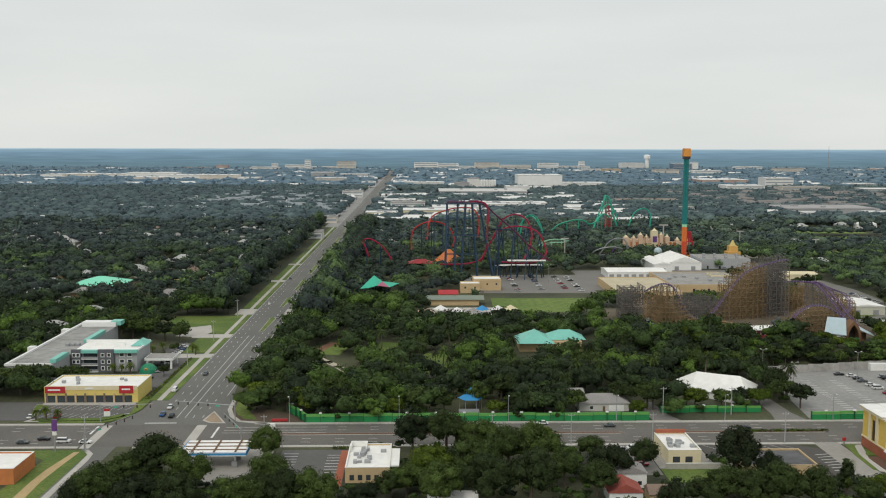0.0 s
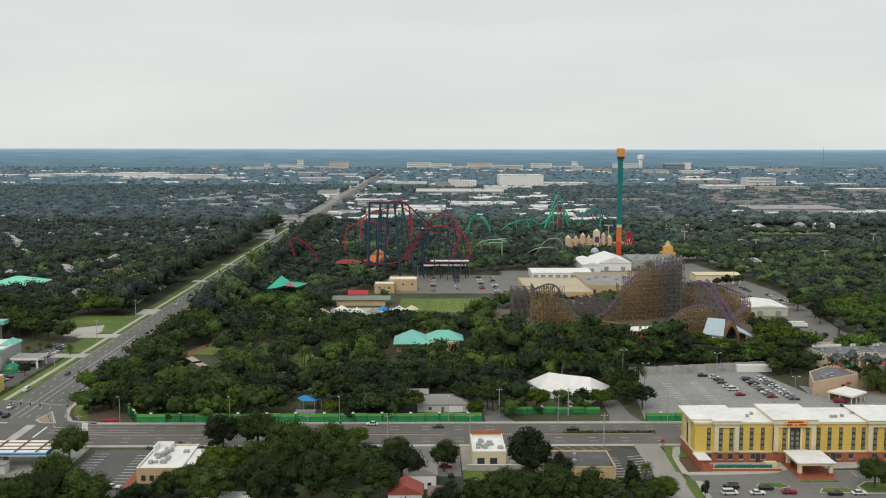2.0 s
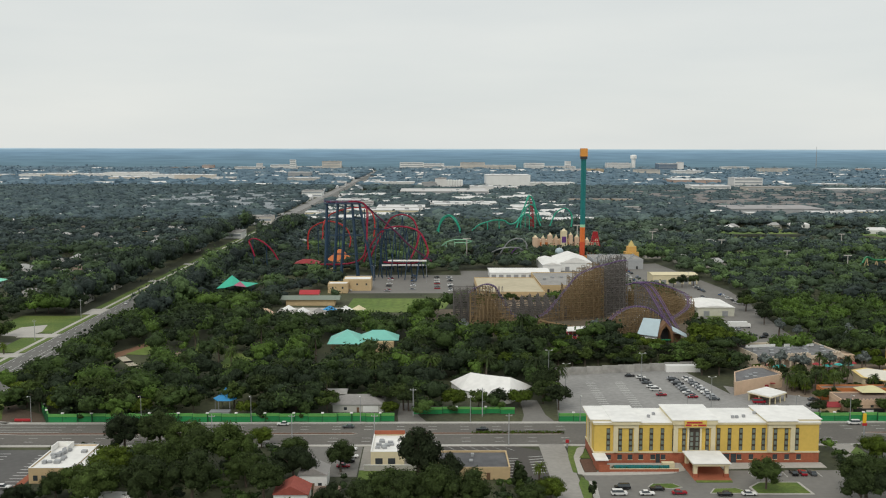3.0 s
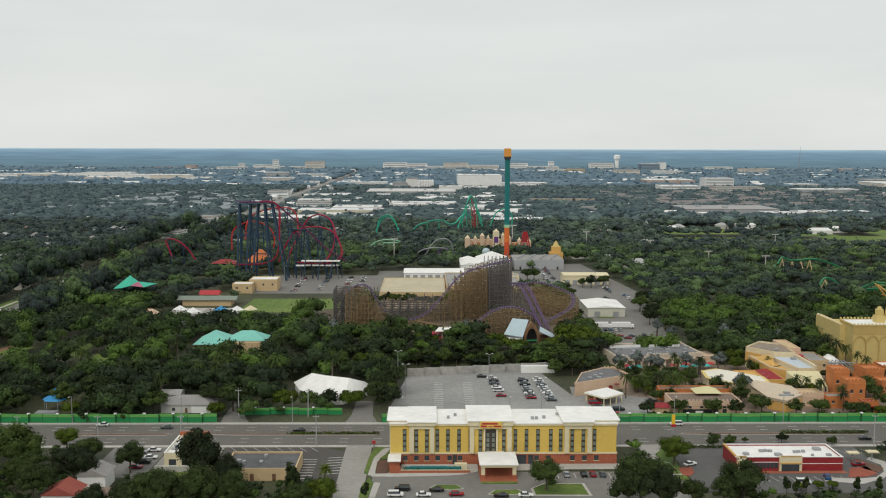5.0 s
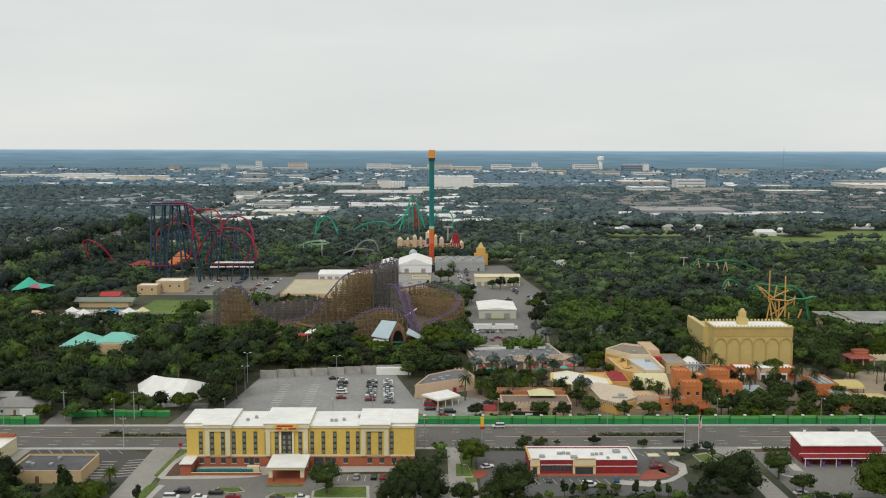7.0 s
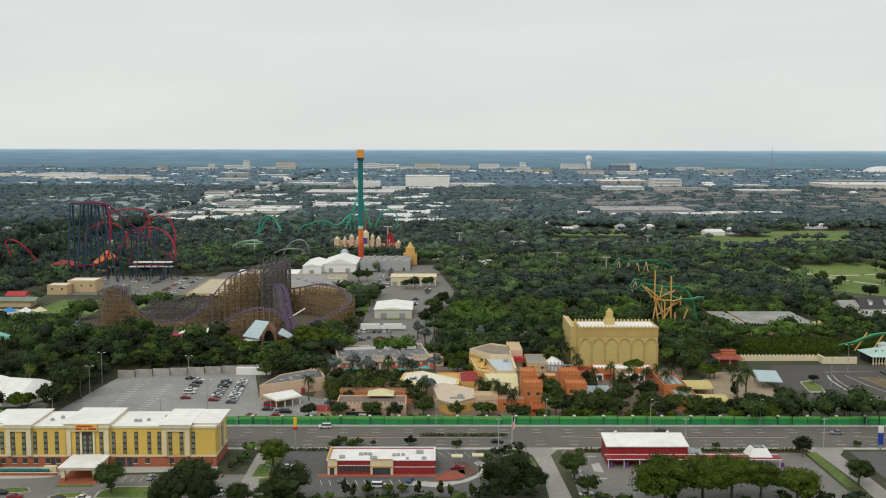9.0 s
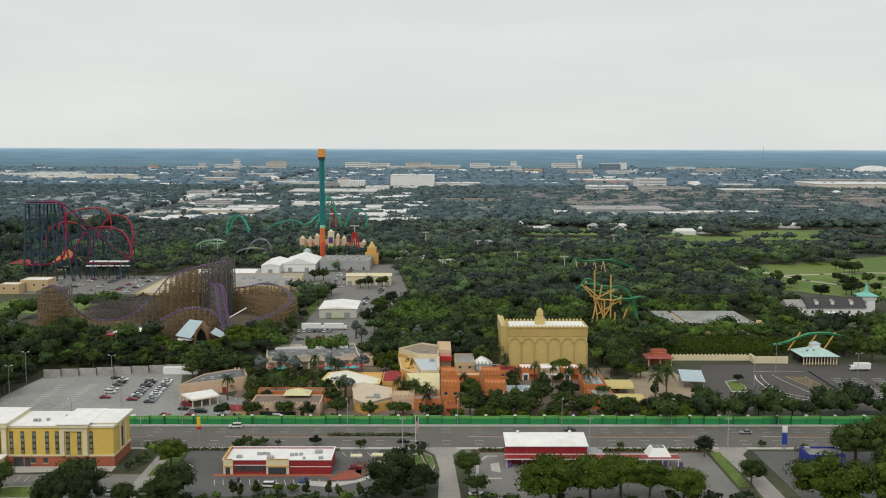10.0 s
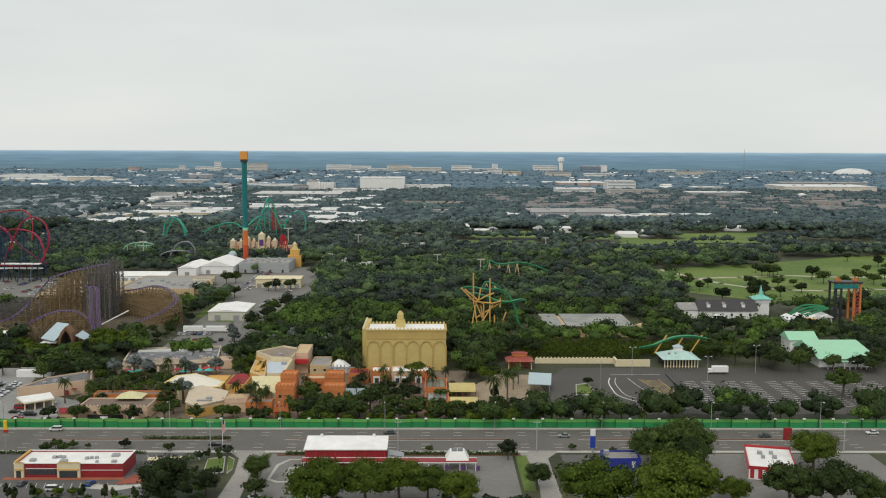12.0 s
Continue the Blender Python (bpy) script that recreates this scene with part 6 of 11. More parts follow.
# ---- the timber coaster ----
def lattice(parent, line, half, material, step=3.0, tier=2.6, spread=0.03):
    """The trestle under a line: upright bents with crossed braces, tied by ledgers at even heights."""
    last, bents = None, []
    bm = bmesh.new()
    for q in line:
        if last is not None and (Vector((q.x, q.y)) - Vector((last.x, last.y))).length < step:
            continue
        if q.z < 2.0:
            last = q
            continue
        d = Vector((1, 0)) if last is None else (Vector((q.x, q.y)) - Vector((last.x, last.y)))
        d = d.normalized() if d.length > 0.01 else Vector((1, 0))
        s = Vector((-d.y, d.x))

        def at(k, z):
            w = half * k + spread * (q.z - z) * (1 if k > 0 else -1) * (abs(k) > 0.9)
            return Vector((q.x + s.x * w, q.y + s.y * w, z))
        for k in (-1, 0, 1):
            rod(bm, at(k, 0), at(k, q.z), 0.18, 4)
        top = [tier * j for j in range(1, int(q.z / tier) + 1)] + [q.z]
        low = 0.0
        for j, z in enumerate(top):
            rod(bm, at(-1, z), at(1, z), 0.13, 4)
            if j % 2:
                rod(bm, at(-1, low), at(1, z), 0.09, 4)
            else:
                rod(bm, at(1, low), at(-1, z), 0.09, 4)
            low = z
        if bents and (bents[-1][0] - q).length < 3 * step + 4:
            a, sa = bents[-1]
            for k in (-1, 1):
                for j in range(1, max(2, int(min(a.z, q.z) / tier) + 1)):
                    z, down = tier * j, Vector((0, 0, tier))
                    pa, pb = Vector((a.x + sa.x * half * k, a.y + sa.y * half * k, z)), Vector((q.x + s.x * half * k, q.y + s.y * half * k, z))
                    rod(bm, pa, pb, 0.15, 4)
                    if j % 2:
                        rod(bm, pa - down, pb, 0.10, 4)
                    else:
                        rod(bm, pb - down, pa, 0.10, 4)
        bents.append((q.copy(), s.copy()))
        last = q
    ob = part("trestle", bm, material, parent)
    tagged(ob, "dense timber trestle", kind="stuff")


def timber_coaster():
    t = thing("timber_coaster", (0, 0, 0), "timber trestle coaster with purple steel track", "roller coaster")
    hill = [(151.5, 532.0, 10.0), (156.0, 536.5, 8.6), (162.0, 542.0, 8.2), (168.4, 548.0, 10.0), (174.0, 551.5, 15.0), (181.0, 554.0, 23.2), (185.0, 554.5, 28.0), (189.0, 555.0, 31.6), (197.0, 559.0, 34.4), (206.0, 563.0, 36.2), (213.0, 566.0, 37.6), (218.0, 567.0, 38.0)]
    l = spline(hill, 8)
    track(t, hill, M_LILAC, 0.16, 0.75, 0.17)
    sleepers(t, l, 1.6, M_GREY, 3)
    # the tall block: four rows of bents, newer timber to the west, weathered to the east
    lattice(t, [q for q in l if q.x < 178.0], 3.2, M_TIMBER, 3.2)
    lattice(t, [q for q in l if 178.0 < q.x < 204.6], 3.4, M_TIMBER, 3.2)
    lattice(t, [q for q in l if q.x >= 204.6 and q.z > 24], 3.4, M_GREYTIMBER, 3.0)
    for dy, drop_by in ((8, 2.5), (16, 5.0), (24, 1.0)):
        rows = [Vector((q.x, q.y + dy, q.z - drop_by)) for q in l if q.x > 181.0 and q.z > 16]
        lattice(t, [q for q in rows if q.x < 204.6], 3.2, M_TIMBER, 3.4)
        lattice(t, [q for q in rows if q.x >= 204.6], 3.2, M_GREYTIMBER, 3.0)
    lattice(t, [Vector((214.0 + 2.4 * k, 576, (40, 41, 39)[k])) for k in range(3)], 2.6, M_GREYTIMBER, 2.0)
    for k in range(7):
        c = Vector((203.5 + 2.0 * k, 572, 35.5))
        part("hoop", tube([c + Vector((0.3 * k - 1, -5 * math.cos(math.pi * j / 8), 5 * math.sin(math.pi * j / 8))) for j in range(9)], 0.13, 4), M_GREYTIMBER, t)
    # twin straight drop
    drop = [(216.5, 533.5, 29.4), (219.5, 531.0, 29.6), (222.5, 526.0, 27.6), (225.3, 517.3, 21.7), (227.6, 511.3, 16.4), (231.0, 503.0, 9.5)]
    for dx in (-1.7, 1.7):
        track(t, [(x + dx, y, z) for x, y, z in drop], M_LILAC, 0.25, 0.7, 0.2, 4)
    lattice(t, spline(drop, 6), 2.4, M_GREYTIMBER, 2.6)
    low = [(182.0, 492.0, 6.0), (187.0, 494.0, 8.6), (192.0, 497.0, 11.6), (200.0, 504.0, 16.8), (206.0, 508.0, 19.2), (211.4, 510.0, 20.1), (218.0, 511.0, 19.2), (224.0, 510.0, 16.0), (229.0, 508.0, 11.0)]
    track(t, low, M_LILAC, 0.2, 0.75, 0.2)
    sleepers(t, spline(low, 8), 1.6, M_GREY, 2)
    lattice(t, spline(low, 8), 3.0, M_TIMBER, 2.8)
    lattice(t, [q + Vector((2, 8, -1.0)) for q in spline(low, 8)], 3.0, M_TIMBER, 3.0)
    hump = [(214.0, 600.0, 17.0), (224.0, 600.0, 18.5), (232.0, 598.0, 20.5), (239.0, 593.0, 21.0), (246.0, 586.0, 20.0), (252.0, 578.0, 18.0), (254.7, 571.0, 16.6), (254.0, 562.0, 14.0), (250.0, 553.0, 11.5), (244.0, 546.0, 9.5), (239.0, 541.0, 8.2), (234.0, 536.0, 7.0)]
    track(t, hump, M_LILAC, 0.2, 0.75, 0.2)
    sleepers(t, spline(hump, 8), 1.6, M_GREY, 2)
    lattice(t, spline(hump, 8), 3.0, M_TIMBER, 2.8)
    lattice(t, [q + Vector((-4, -8, -2.0)) for q in spline(hump, 8)[4:52]], 3.0, M_TIMBER, 2.8)
    lattice(t, [q + Vector((-8, -16, -4.5)) for q in spline(hump, 8)[8:48]], 3.0, M_TIMBER, 3.0)
    dip = [(124.6, 528.0, 25.0), (128.0, 525.0, 28.0), (133.0, 522.5, 30.2), (137.5, 520.5, 29.0), (140.5, 521.0, 24.0), (144.0, 524.0, 17.5), (148.0, 528.0, 12.5), (151.5, 532.0, 10.0)]
    track(t, dip, M_LILAC, 0.2, 0.75, 0.2)
    sleepers(t, spline(dip, 8), 1.6, M_GREY, 2)
    lattice(t, spline(dip, 8), 3.0, M_TIMBER, 2.8)
    for dy in (-4, 7, 13):
        lattice(t, [Vector((x, 524 + dy, 24 - abs(x - 134.5) * 1.5)) for x in np.arange(123.5, 145.5, 2.0)], 3.0, M_TIMBER, 2.0, 2.6)
    for k in range(9):
        part("hoop", tube([Vector((127.5 + 1.8 * k, 524 - 4.6 * math.cos(math.pi * j / 8), 25.0 + 4.2 * math.sin(math.pi * j / 8))) for j in range(9)], 0.14, 4), M_GREYTIMBER, t)
    # low weathered trestles between the hills
    for dy, h in ((-4, 13.0), (4, 15.0), (12, 16.0), (20, 14.0)):
        lattice(t, [Vector((x, 562 + dy, h + 1.6 * math.sin(x * 0.16))) for x in np.arange(138.2, 181.4, 2.4)], 3.0, M_OLDTIMBER, 2.8)
    for y in (546, 553, 560):
        lattice(t, [Vector((x, y, 24.7 + 1.2 * math.sin(x * 0.3))) for x in np.arange(116.2, 128.8, 2.0)], 3.0, M_OLDTIMBER, 2.6)
    # timber-railed run that comes back to the station
    run = [(163.0, 533.0, 8.4), (169.7, 526.5, 8.0), (180.0, 517.0, 7.8), (190.0, 508.5, 7.6), (197.8, 502.7, 7.4)]
    track(t, run, M_TIMBER, 0.3, 0.9, 0.3, 4)
    lattice(t, spline(run, 6), 2.6, M_TIMBER, 2.8)
    part("crane_arm", rod(bmesh.new(), (218, 545, 6), (230, 560, 12), 0.35, 6), M_WHITE, t, "white lift arm")
    keep_clear(110, 262, 512, 606, 2)
    keep_clear(172, 240, 492, 512, 0)
    keep_clear(134, 186, 606, 660, 0)
    keep_clear(196, 246, 478, 502, 0)


timber_coaster()
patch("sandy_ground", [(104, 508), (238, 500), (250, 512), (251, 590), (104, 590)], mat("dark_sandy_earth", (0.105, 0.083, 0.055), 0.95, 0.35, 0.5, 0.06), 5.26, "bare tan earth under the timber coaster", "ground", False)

patch("sandy_ground", [(134, 596), (184, 596), (184, 656), (136, 656)], M_SAND, 0.3, "bare tan yard behind the timber coaster", "ground", False)
# station and lodge before the timber coaster
t = thing("station", (184, 501.5, 5.2), "low rose station with a pale roof on posts", "station")
part("wall", boxes((-15, 8, -2.6, 3, 0, 3.0)), mat("rose_wall", (0.42, 0.045, 0.06), 0.8, 0.12), t, "rose wall")
for k in range(9):
    part("window", boxes((-14.4 + 2.5 * k, -12.8 + 2.5 * k, -2.68, -2.55, 1.5, 2.7)), M_GLASS, t)
    part("post", rod(bmesh.new(), (-9.5 + 2.2 * k, -3.4, 0), (-9.5 + 2.2 * k, -3.4, 4.6), 0.12, 6), M_WHITE, t, "white roof post")
bm = bmesh.new()
quad_faces(bm, [(-11, -4.4, 4.2), (9.5, -4.4, 4.7), (11, 3.8, 5.6), (-9, 3.8, 4.8), (-11, -4.4, 4.6), (9.5, -4.4, 5.1), (11, 3.8, 6.0), (-9, 3.8, 5.2)], [(3, 2, 1, 0), (4, 5, 6, 7), (0, 1, 5, 4), (1, 2, 6, 5), (2, 3, 7, 6), (3, 0, 4, 7)])
part("roof", bm, M_WHITEROOF, t, "pale sloping roof")
keep_clear(163, 198, 494, 516, 0)
t = thing("lodge", (221.8, 489.5, 5.2), "lodge with a pale blue roof and a pointed timber arch", "lodge")
t.scale = (0.92, 0.92, 1.02)
part("wall", boxes((-11, 10, 1, 9, 0, 4)), M_WOOD, t)
bm = bmesh.new()
quad_faces(bm, [(-15, -2, 4.6), (-5.2, -8, 4.2), (-1, 3, 11.0), (-9.5, 8, 11.0), (-15, -2, 4.9), (-5.2, -8, 4.5), (-1, 3, 11.3), (-9.5, 8, 11.3)], [(3, 2, 1, 0), (4, 5, 6, 7), (0, 1, 5, 4), (1, 2, 6, 5), (2, 3, 7, 6), (3, 0, 4, 7)])
part("roof", bm, M_BLUEROOF, t, "pale blue metal roof")
part("eave", boxes((-13.6, -5, -6.6, -0.5, 3.1, 3.4)), M_WHITEROOF, t, "pale lower eave")
bm = bmesh.new()
arch = [(-4.4, 0), (-4.2, 4.5), (-3.0, 8.0), (0, 11.2), (3.0, 8.0), (4.2, 4.5), (4.4, 0), (3.1, 0), (2.9, 4.4), (1.9, 7.0), (0, 9.4), (-1.9, 7.0), (-2.9, 4.4), (-3.1, 0)]
lo = [bm.verts.new((x, -5.5, z)) for x, z in arch]
hi = [bm.verts.new((x, 2.0, z)) for x, z in arch]
for i in range(len(arch) - 1):
    bm.faces.new((lo[i], lo[i + 1], hi[i + 1], hi[i]))
for i in range(6):
    bm.faces.new((lo[i], lo[13 - i], lo[12 - i], lo[i + 1]))
part("arch", bm, mat("arch_timber", (0.17, 0.090, 0.045), 0.85, 0.2), t, "brown pointed timber arch")
part("entry_dark", boxes((-3.0, 3.0, 0.6, 0.9, 0, 7.0)), M_DARK, t)
part("beam", boxes((-3.0, 3.0, -5.2, -4.6, 2.0, 2.6)), M_GREENT, t, "green beam in the arch")
bm = bmesh.new()
quad_faces(bm, [(4.4, -3, 6.2), (5.6, 5, 7.4), (13.5, 3, 3.6), (12.5, -4, 3.0), (4.4, -3, 6.45), (5.6, 5, 7.65), (13.5, 3, 3.85), (12.5, -4, 3.25)], [(0, 1, 2, 3), (7, 6, 5, 4), (0, 4, 5, 1), (1, 5, 6, 2), (2, 6, 7, 3), (3, 7, 4, 0)])
part("side_roof", bm, M_BLUEROOF, t, "pale blue side roof")
part("plinth", boxes((-11, 14, -8.4, -8.0, 0, 1.4)), M_DARK, t, "dark low wall")
keep_clear(203, 238, 470, 498, 0)

# ---- park buildings ----
def crenels(parent, x0, x1, y, z, step, w, h, material, d=0.5, along="x"):
    """Merlons along a wall top, each a piece."""
    first = None
    n = int((x1 - x0) / step)
    for k in range(n + 1):
        p = (x0 + k * step, y, z) if along == "x" else (y, x0 + k * step, z)
        if first is None:
            bm = bmesh.new()
            quad_faces(bm, [(-w / 2, -d / 2, 0), (w / 2, -d / 2, 0), (w / 2, d / 2, 0), (-w / 2, d / 2, 0), (-w / 2, -d / 2, h * 0.6), (w / 2, -d / 2, h * 0.6), (w / 2, d / 2, h * 0.6), (-w / 2, d / 2, h * 0.6), (0, 0, h)],
                       [(3, 2, 1, 0), (0, 1, 5, 4), (1, 2, 6, 5), (2, 3, 7, 6), (3, 0, 4, 7), (4, 5, 8), (5, 6, 8), (6, 7, 8), (7, 4, 8)])
            first = part("merlon", bm, material, parent, at=p)
        else:
            piece("merlon", first, parent, p)


def theatre():
    t = thing("theatre", (0, 0, 0), "sandstone-yellow palace theatre with blind arches", "theatre")
    x0, x1, y0, y1, h = 374.6, 412.5, 461.0, 477.0, 19.6
    part("wall", boxes((x0, x1, y0, y1, 0, h)), M_SANDST, t, "yellow sandstone wall")
    part("upper_band", boxes((x0 - 0.15, x1 + 0.15, y0 - 0.25, y0, 15.2, h)), M_SANDSD, t, "darker yellow upper band")
    part("roof", boxes((x0 + 0.8, x1 - 0.8, y0 + 0.8, y1 - 0.8, h, h + 0.25)), M_WHITEROOF, t, "white roof")
    part("cornice", boxes((x0 - 0.4, x1 + 0.4, y0 - 0.5, y0 + 0.6, h - 0.4, h + 0.3), (x0 - 0.4, x0 + 0.6, y0 + 0.6, y1, h - 0.4, h + 0.3), (x1 - 0.6, x1 + 0.4, y0 + 0.6, y1, h - 0.4, h + 0.3), (x0 + 0.6, x1 - 0.6, y1 - 0.6, y1 + 0.3, h - 0.4, h + 0.3)), M_SANDSD, t)
    crenels(t, x0 + 0.3, x1 - 0.3, y0 - 0.1, h + 0.3, 1.75, 1.0, 1.0, M_CREAM)
    crenels(t, x0 + 0.3, x1 - 0.3, y1 - 0.2, h + 0.3, 1.75, 1.0, 1.2, M_SANDST)
    n = 6
    w = (x1 - x0) / n
    for k in range(n):
        cx = x0 + w * (k + 0.5)
        ring = bmesh.new()
        for j in range(10):
            a0, a1 = math.pi * j / 10, math.pi * (j + 1) / 10
            r0, r1 = w * 0.36, w * 0.46
            quad_faces(ring, [(cx + r * math.cos(a), y, 11.9 + r * math.sin(a)) for y in (y0 - 0.45, y0) for r, a in ((r0, a0), (r1, a0), (r1, a1), (r0, a1))], [(0, 1, 2, 3), (1, 5, 6, 2), (4, 0, 3, 7)])
        bmesh.ops.remove_doubles(ring, verts=ring.verts, dist=0.001)
        part("arch", ring, M_SANDSD, t, "raised blind arch")
        part("pilaster", boxes((cx - w / 2 - 0.35, cx - w / 2 + 0.35, y0 - 0.4, y0, 0, 12.3)), M_SANDSD, t)
    part("pilaster", boxes((x1 - 0.5, x1 + 0.3, y0 - 0.4, y0, 0, 12.3)), M_SANDSD, t)
    d = part("bell_turret", boxes((388.2, 392.6, 466.8, 471.2, h, 23.2), (388.9, 391.9, 467.5, 470.5, 23.2, 26.2)), M_SANDST, t, "yellow roof turret")
    part("turret_cap", rod(bmesh.new(), (390.4, 469, 26.2), (390.4, 469, 27.6), 1.5, 10, 0.7), M_SANDST, d)
    # west wing
    w = part("west_wing", boxes((371.8, 374.6, 470, 500, 0, 18.4)), M_SANDST, t, "pale yellow side wing")
    crenels(w, 470.5, 499, 372.2, 18.4, 2.0, 1.0, 0.9, M_CREAM, along="y")
    part("stage_house", boxes((374.6, 410, 477.4, 496, 0, 16.5)), M_SANDST, t)
    keep_clear(367, 414, 459, 490, 3)


theatre()


def blockhouse(name, x0, x1, y0, y1, h, material, label, merlons=True, roof=None, doors=0, windows=0):
    """A stucco block of the desert village."""
    t = thing(name, (x0, y0, 0), label, "building")
    w, d = x1 - x0, y1 - y0
    part("wall", boxes((0, w, 0, d, 0, h)), material, t)
    part("band", boxes((-0.15, w + 0.15, -0.15, 0.0, h - 1.3, h - 0.9), (-0.15, 0.0, 0.0, d, h - 1.3, h - 0.9), (w, w + 0.15, 0.0, d, h - 1.3, h - 0.9)), material, t)
    part("parapet", boxes((0, w, 0, 0.4, h, h + 0.5), (0, w, d - 0.4, d, h, h + 0.5), (0, 0.4, 0.4, d - 0.4, h, h + 0.5), (w - 0.4, w, 0.4, d - 0.4, h, h + 0.5)), material, t)
    part("roof", boxes((0.4, w - 0.4, 0.4, d - 0.4, h, h + 0.06)), roof or M_GREYROOF, t)
    if merlons:
        crenels(t, 0.6, w - 0.6, 0.2, h + 0.5, 1.5, 0.8, 0.8, material)
    for k in range(doors):
        x = w * (k + 0.5) / doors
        part("door", boxes((x - 0.8, x + 0.8, -0.06, 0.1, 0, 2.6)), M_DARK, t)
    for k in range(windows):
        x = w * (k + 0.5) / windows
        win = part("window", boxes((x - 0.6, x + 0.6, -0.05, 0.1, h * 0.5, h * 0.5 + 1.4)), M_GLASS, t)
        part("sill", boxes((x - 0.7, x + 0.7, -0.12, 0.05, h * 0.5 - 0.15, h * 0.5)), M_CREAM, win)
    keep_clear(x0, x1, y0, y1, 2)
    return t


blockhouse("orange_tower", 342, 349.5, 390.5, 397, 9.5, M_ORANGE, "tall orange stucco gate tower with merlons", roof=M_ORANGE, windows=2)
blockhouse("orange_tower", 342, 348.6, 404, 412.6, 11.0, M_ORANGE, "tall orange stucco tower behind the gate", roof=M_ORANGE, windows=2)
t = blockhouse("orange_gate", 343.4, 349.2, 377.4, 383, 4.0, M_ORANGE, "low orange gatehouse with a dark door", roof=M_DKRED, doors=1)
part("awning", boxes((0.4, 5.4, -1.2, -0.1, 2.6, 2.9)), M_DKRED, t, "dark red awning")
blockhouse("orange_wall", 331, 341.5, 384, 390, 4.6, M_ORANGE, "low orange stucco wall beside the gate", False, windows=2)
blockhouse("orange_tower", 359.6, 367.7, 413, 421.4, 9.0, M_ORANGE, "orange stucco tower with pointed merlons", roof=M_ORANGE, windows=2)
blockhouse("orange_tower", 360.4, 369.2, 399.5, 407, 7.0, M_ORANGE, "short orange stucco tower with merlons", roof=M_ORANGE, windows=2)
blockhouse("orange_wall", 349.2, 359.4, 422, 429, 5.0, M_ORANGE, "orange stucco wall between the towers", False, M_TAN, windows=1)
blockhouse("orange_house", 368, 377, 434, 444, 4.4, M_ORANGE, "low orange stucco house beside the shops", False, M_DKRED, windows=2)
blockhouse("grey_hall", 348.8, 358, 448, 467, 5.0, M_TAN, "tan hall with a grey flat roof", False, M_GREYROOF, windows=2)
M_PALECREAM = mat("pale_cream_stucco", (0.66, 0.555, 0.37), 0.9, 0.1, 0.7, 0.1)


def poly_hall(name, outline, h, wall, roof, label, edge=0.6, coping=None, merlons=None):
    """A stucco hall over an outline of any shape, with a parapet round a sunken roof."""
    t = thing(name, (outline[0][0], outline[0][1], 0), label, "building")
    pts = [(x - outline[0][0], y - outline[0][1]) for x, y in outline]
    part("wall", prism(bmesh.new(), pts, 0, h), wall, t)
    n = len(pts)
    ring = bmesh.new()
    for k in range(n):
        (ax, ay), (bx, by) = pts[k], pts[(k + 1) % n]
        long = math.hypot(bx - ax, by - ay)
        ox, oy = -(by - ay) / long * 0.45, (bx - ax) / long * 0.45
        quad_faces(ring, [(ax, ay, h), (bx, by, h), (bx + ox, by + oy, h), (ax + ox, ay + oy, h), (ax, ay, h + edge), (bx, by, h + edge), (bx + ox, by + oy, h + edge), (ax + ox, ay + oy, h + edge)],
                   [(4, 5, 6, 7), (0, 1, 5, 4), (2, 3, 7, 6), (1, 2, 6, 5), (3, 0, 4, 7)])
        if merlons and k in merlons:
            m = int(long / 1.5)
            for q in range(m):
                u = (q + 0.5) / m
                cx, cy = ax + (bx - ax) * u + ox * 0.5, ay + (by - ay) * u + oy * 0.5
                part("merlon", boxes((cx - 0.35, cx + 0.35, cy - 0.24, cy + 0.24, h + edge, h + edge + 0.6)), wall, t)
    part("parapet", ring, coping or wall, t)
    cx, cy = sum(p[0] for p in pts) / n, sum(p[1] for p in pts) / n
    part("roof", prism(bmesh.new(), [(cx + (x - cx) * 0.97, cy + (y - cy) * 0.97) for x, y in pts], h - 0.1, h + 0.12), roof, t)
    keep_clear(min(p[0] for p in outline), max(p[0] for p in outline), min(p[1] for p in outline), max(p[1] for p in outline), 1)
    return t


t = poly_hall("tan_hall", [(322.0, 459.0), (331.2, 446.4), (341.0, 444.6), (341.2, 466.0), (333.0, 472.0)], 9.0, M_PALECREAM, mat("brown_roof_felt", (0.27, 0.22, 0.17), 0.95, 0.2, 0.4, 0.1), "cream hall with a brown sunken roof", 0.9)
part("ochre_front", prism(bmesh.new(), [(-0.3, -0.6), (4.6, -7.6), (4.9, -7.4), (0.1, -0.2)], 3.0, 7.6), M_OCHRE, t, "ochre wall panel")
rooftop_unit(t, 12.5, -6.0, 9.1, 1.8, 1.6, 1.0)
t = poly_hall("flat_hall", [(333.2, 421.0), (341.2, 421.0), (340.9, 444.4), (331.0, 446.0), (328.8, 448.0)], 7.6, M_PALECREAM, mat("pale_blue_roof", (0.50, 0.56, 0.62), 0.7, 0.06), "cream hall with a pale blue-grey flat roof", 0.5)
part("east_wall", boxes((7.2, 8.2, 0.2, 23.4, 7.6, 9.2)), M_PALECREAM, t, "raised cream side wall")
rooftop_unit(t, 4.8, 19, 7.7, 2.2, 1.8, 1.2)
t = poly_hall("yellow_hall", [(324.0, 431.0), (332.6, 421.4), (328.6, 447.6), (322.2, 455.0)], 6.0, M_OCHRE, M_OCHRE, "yellow stucco hall with a cream edge", 0.5, M_PALECREAM)
bm = bmesh.new()
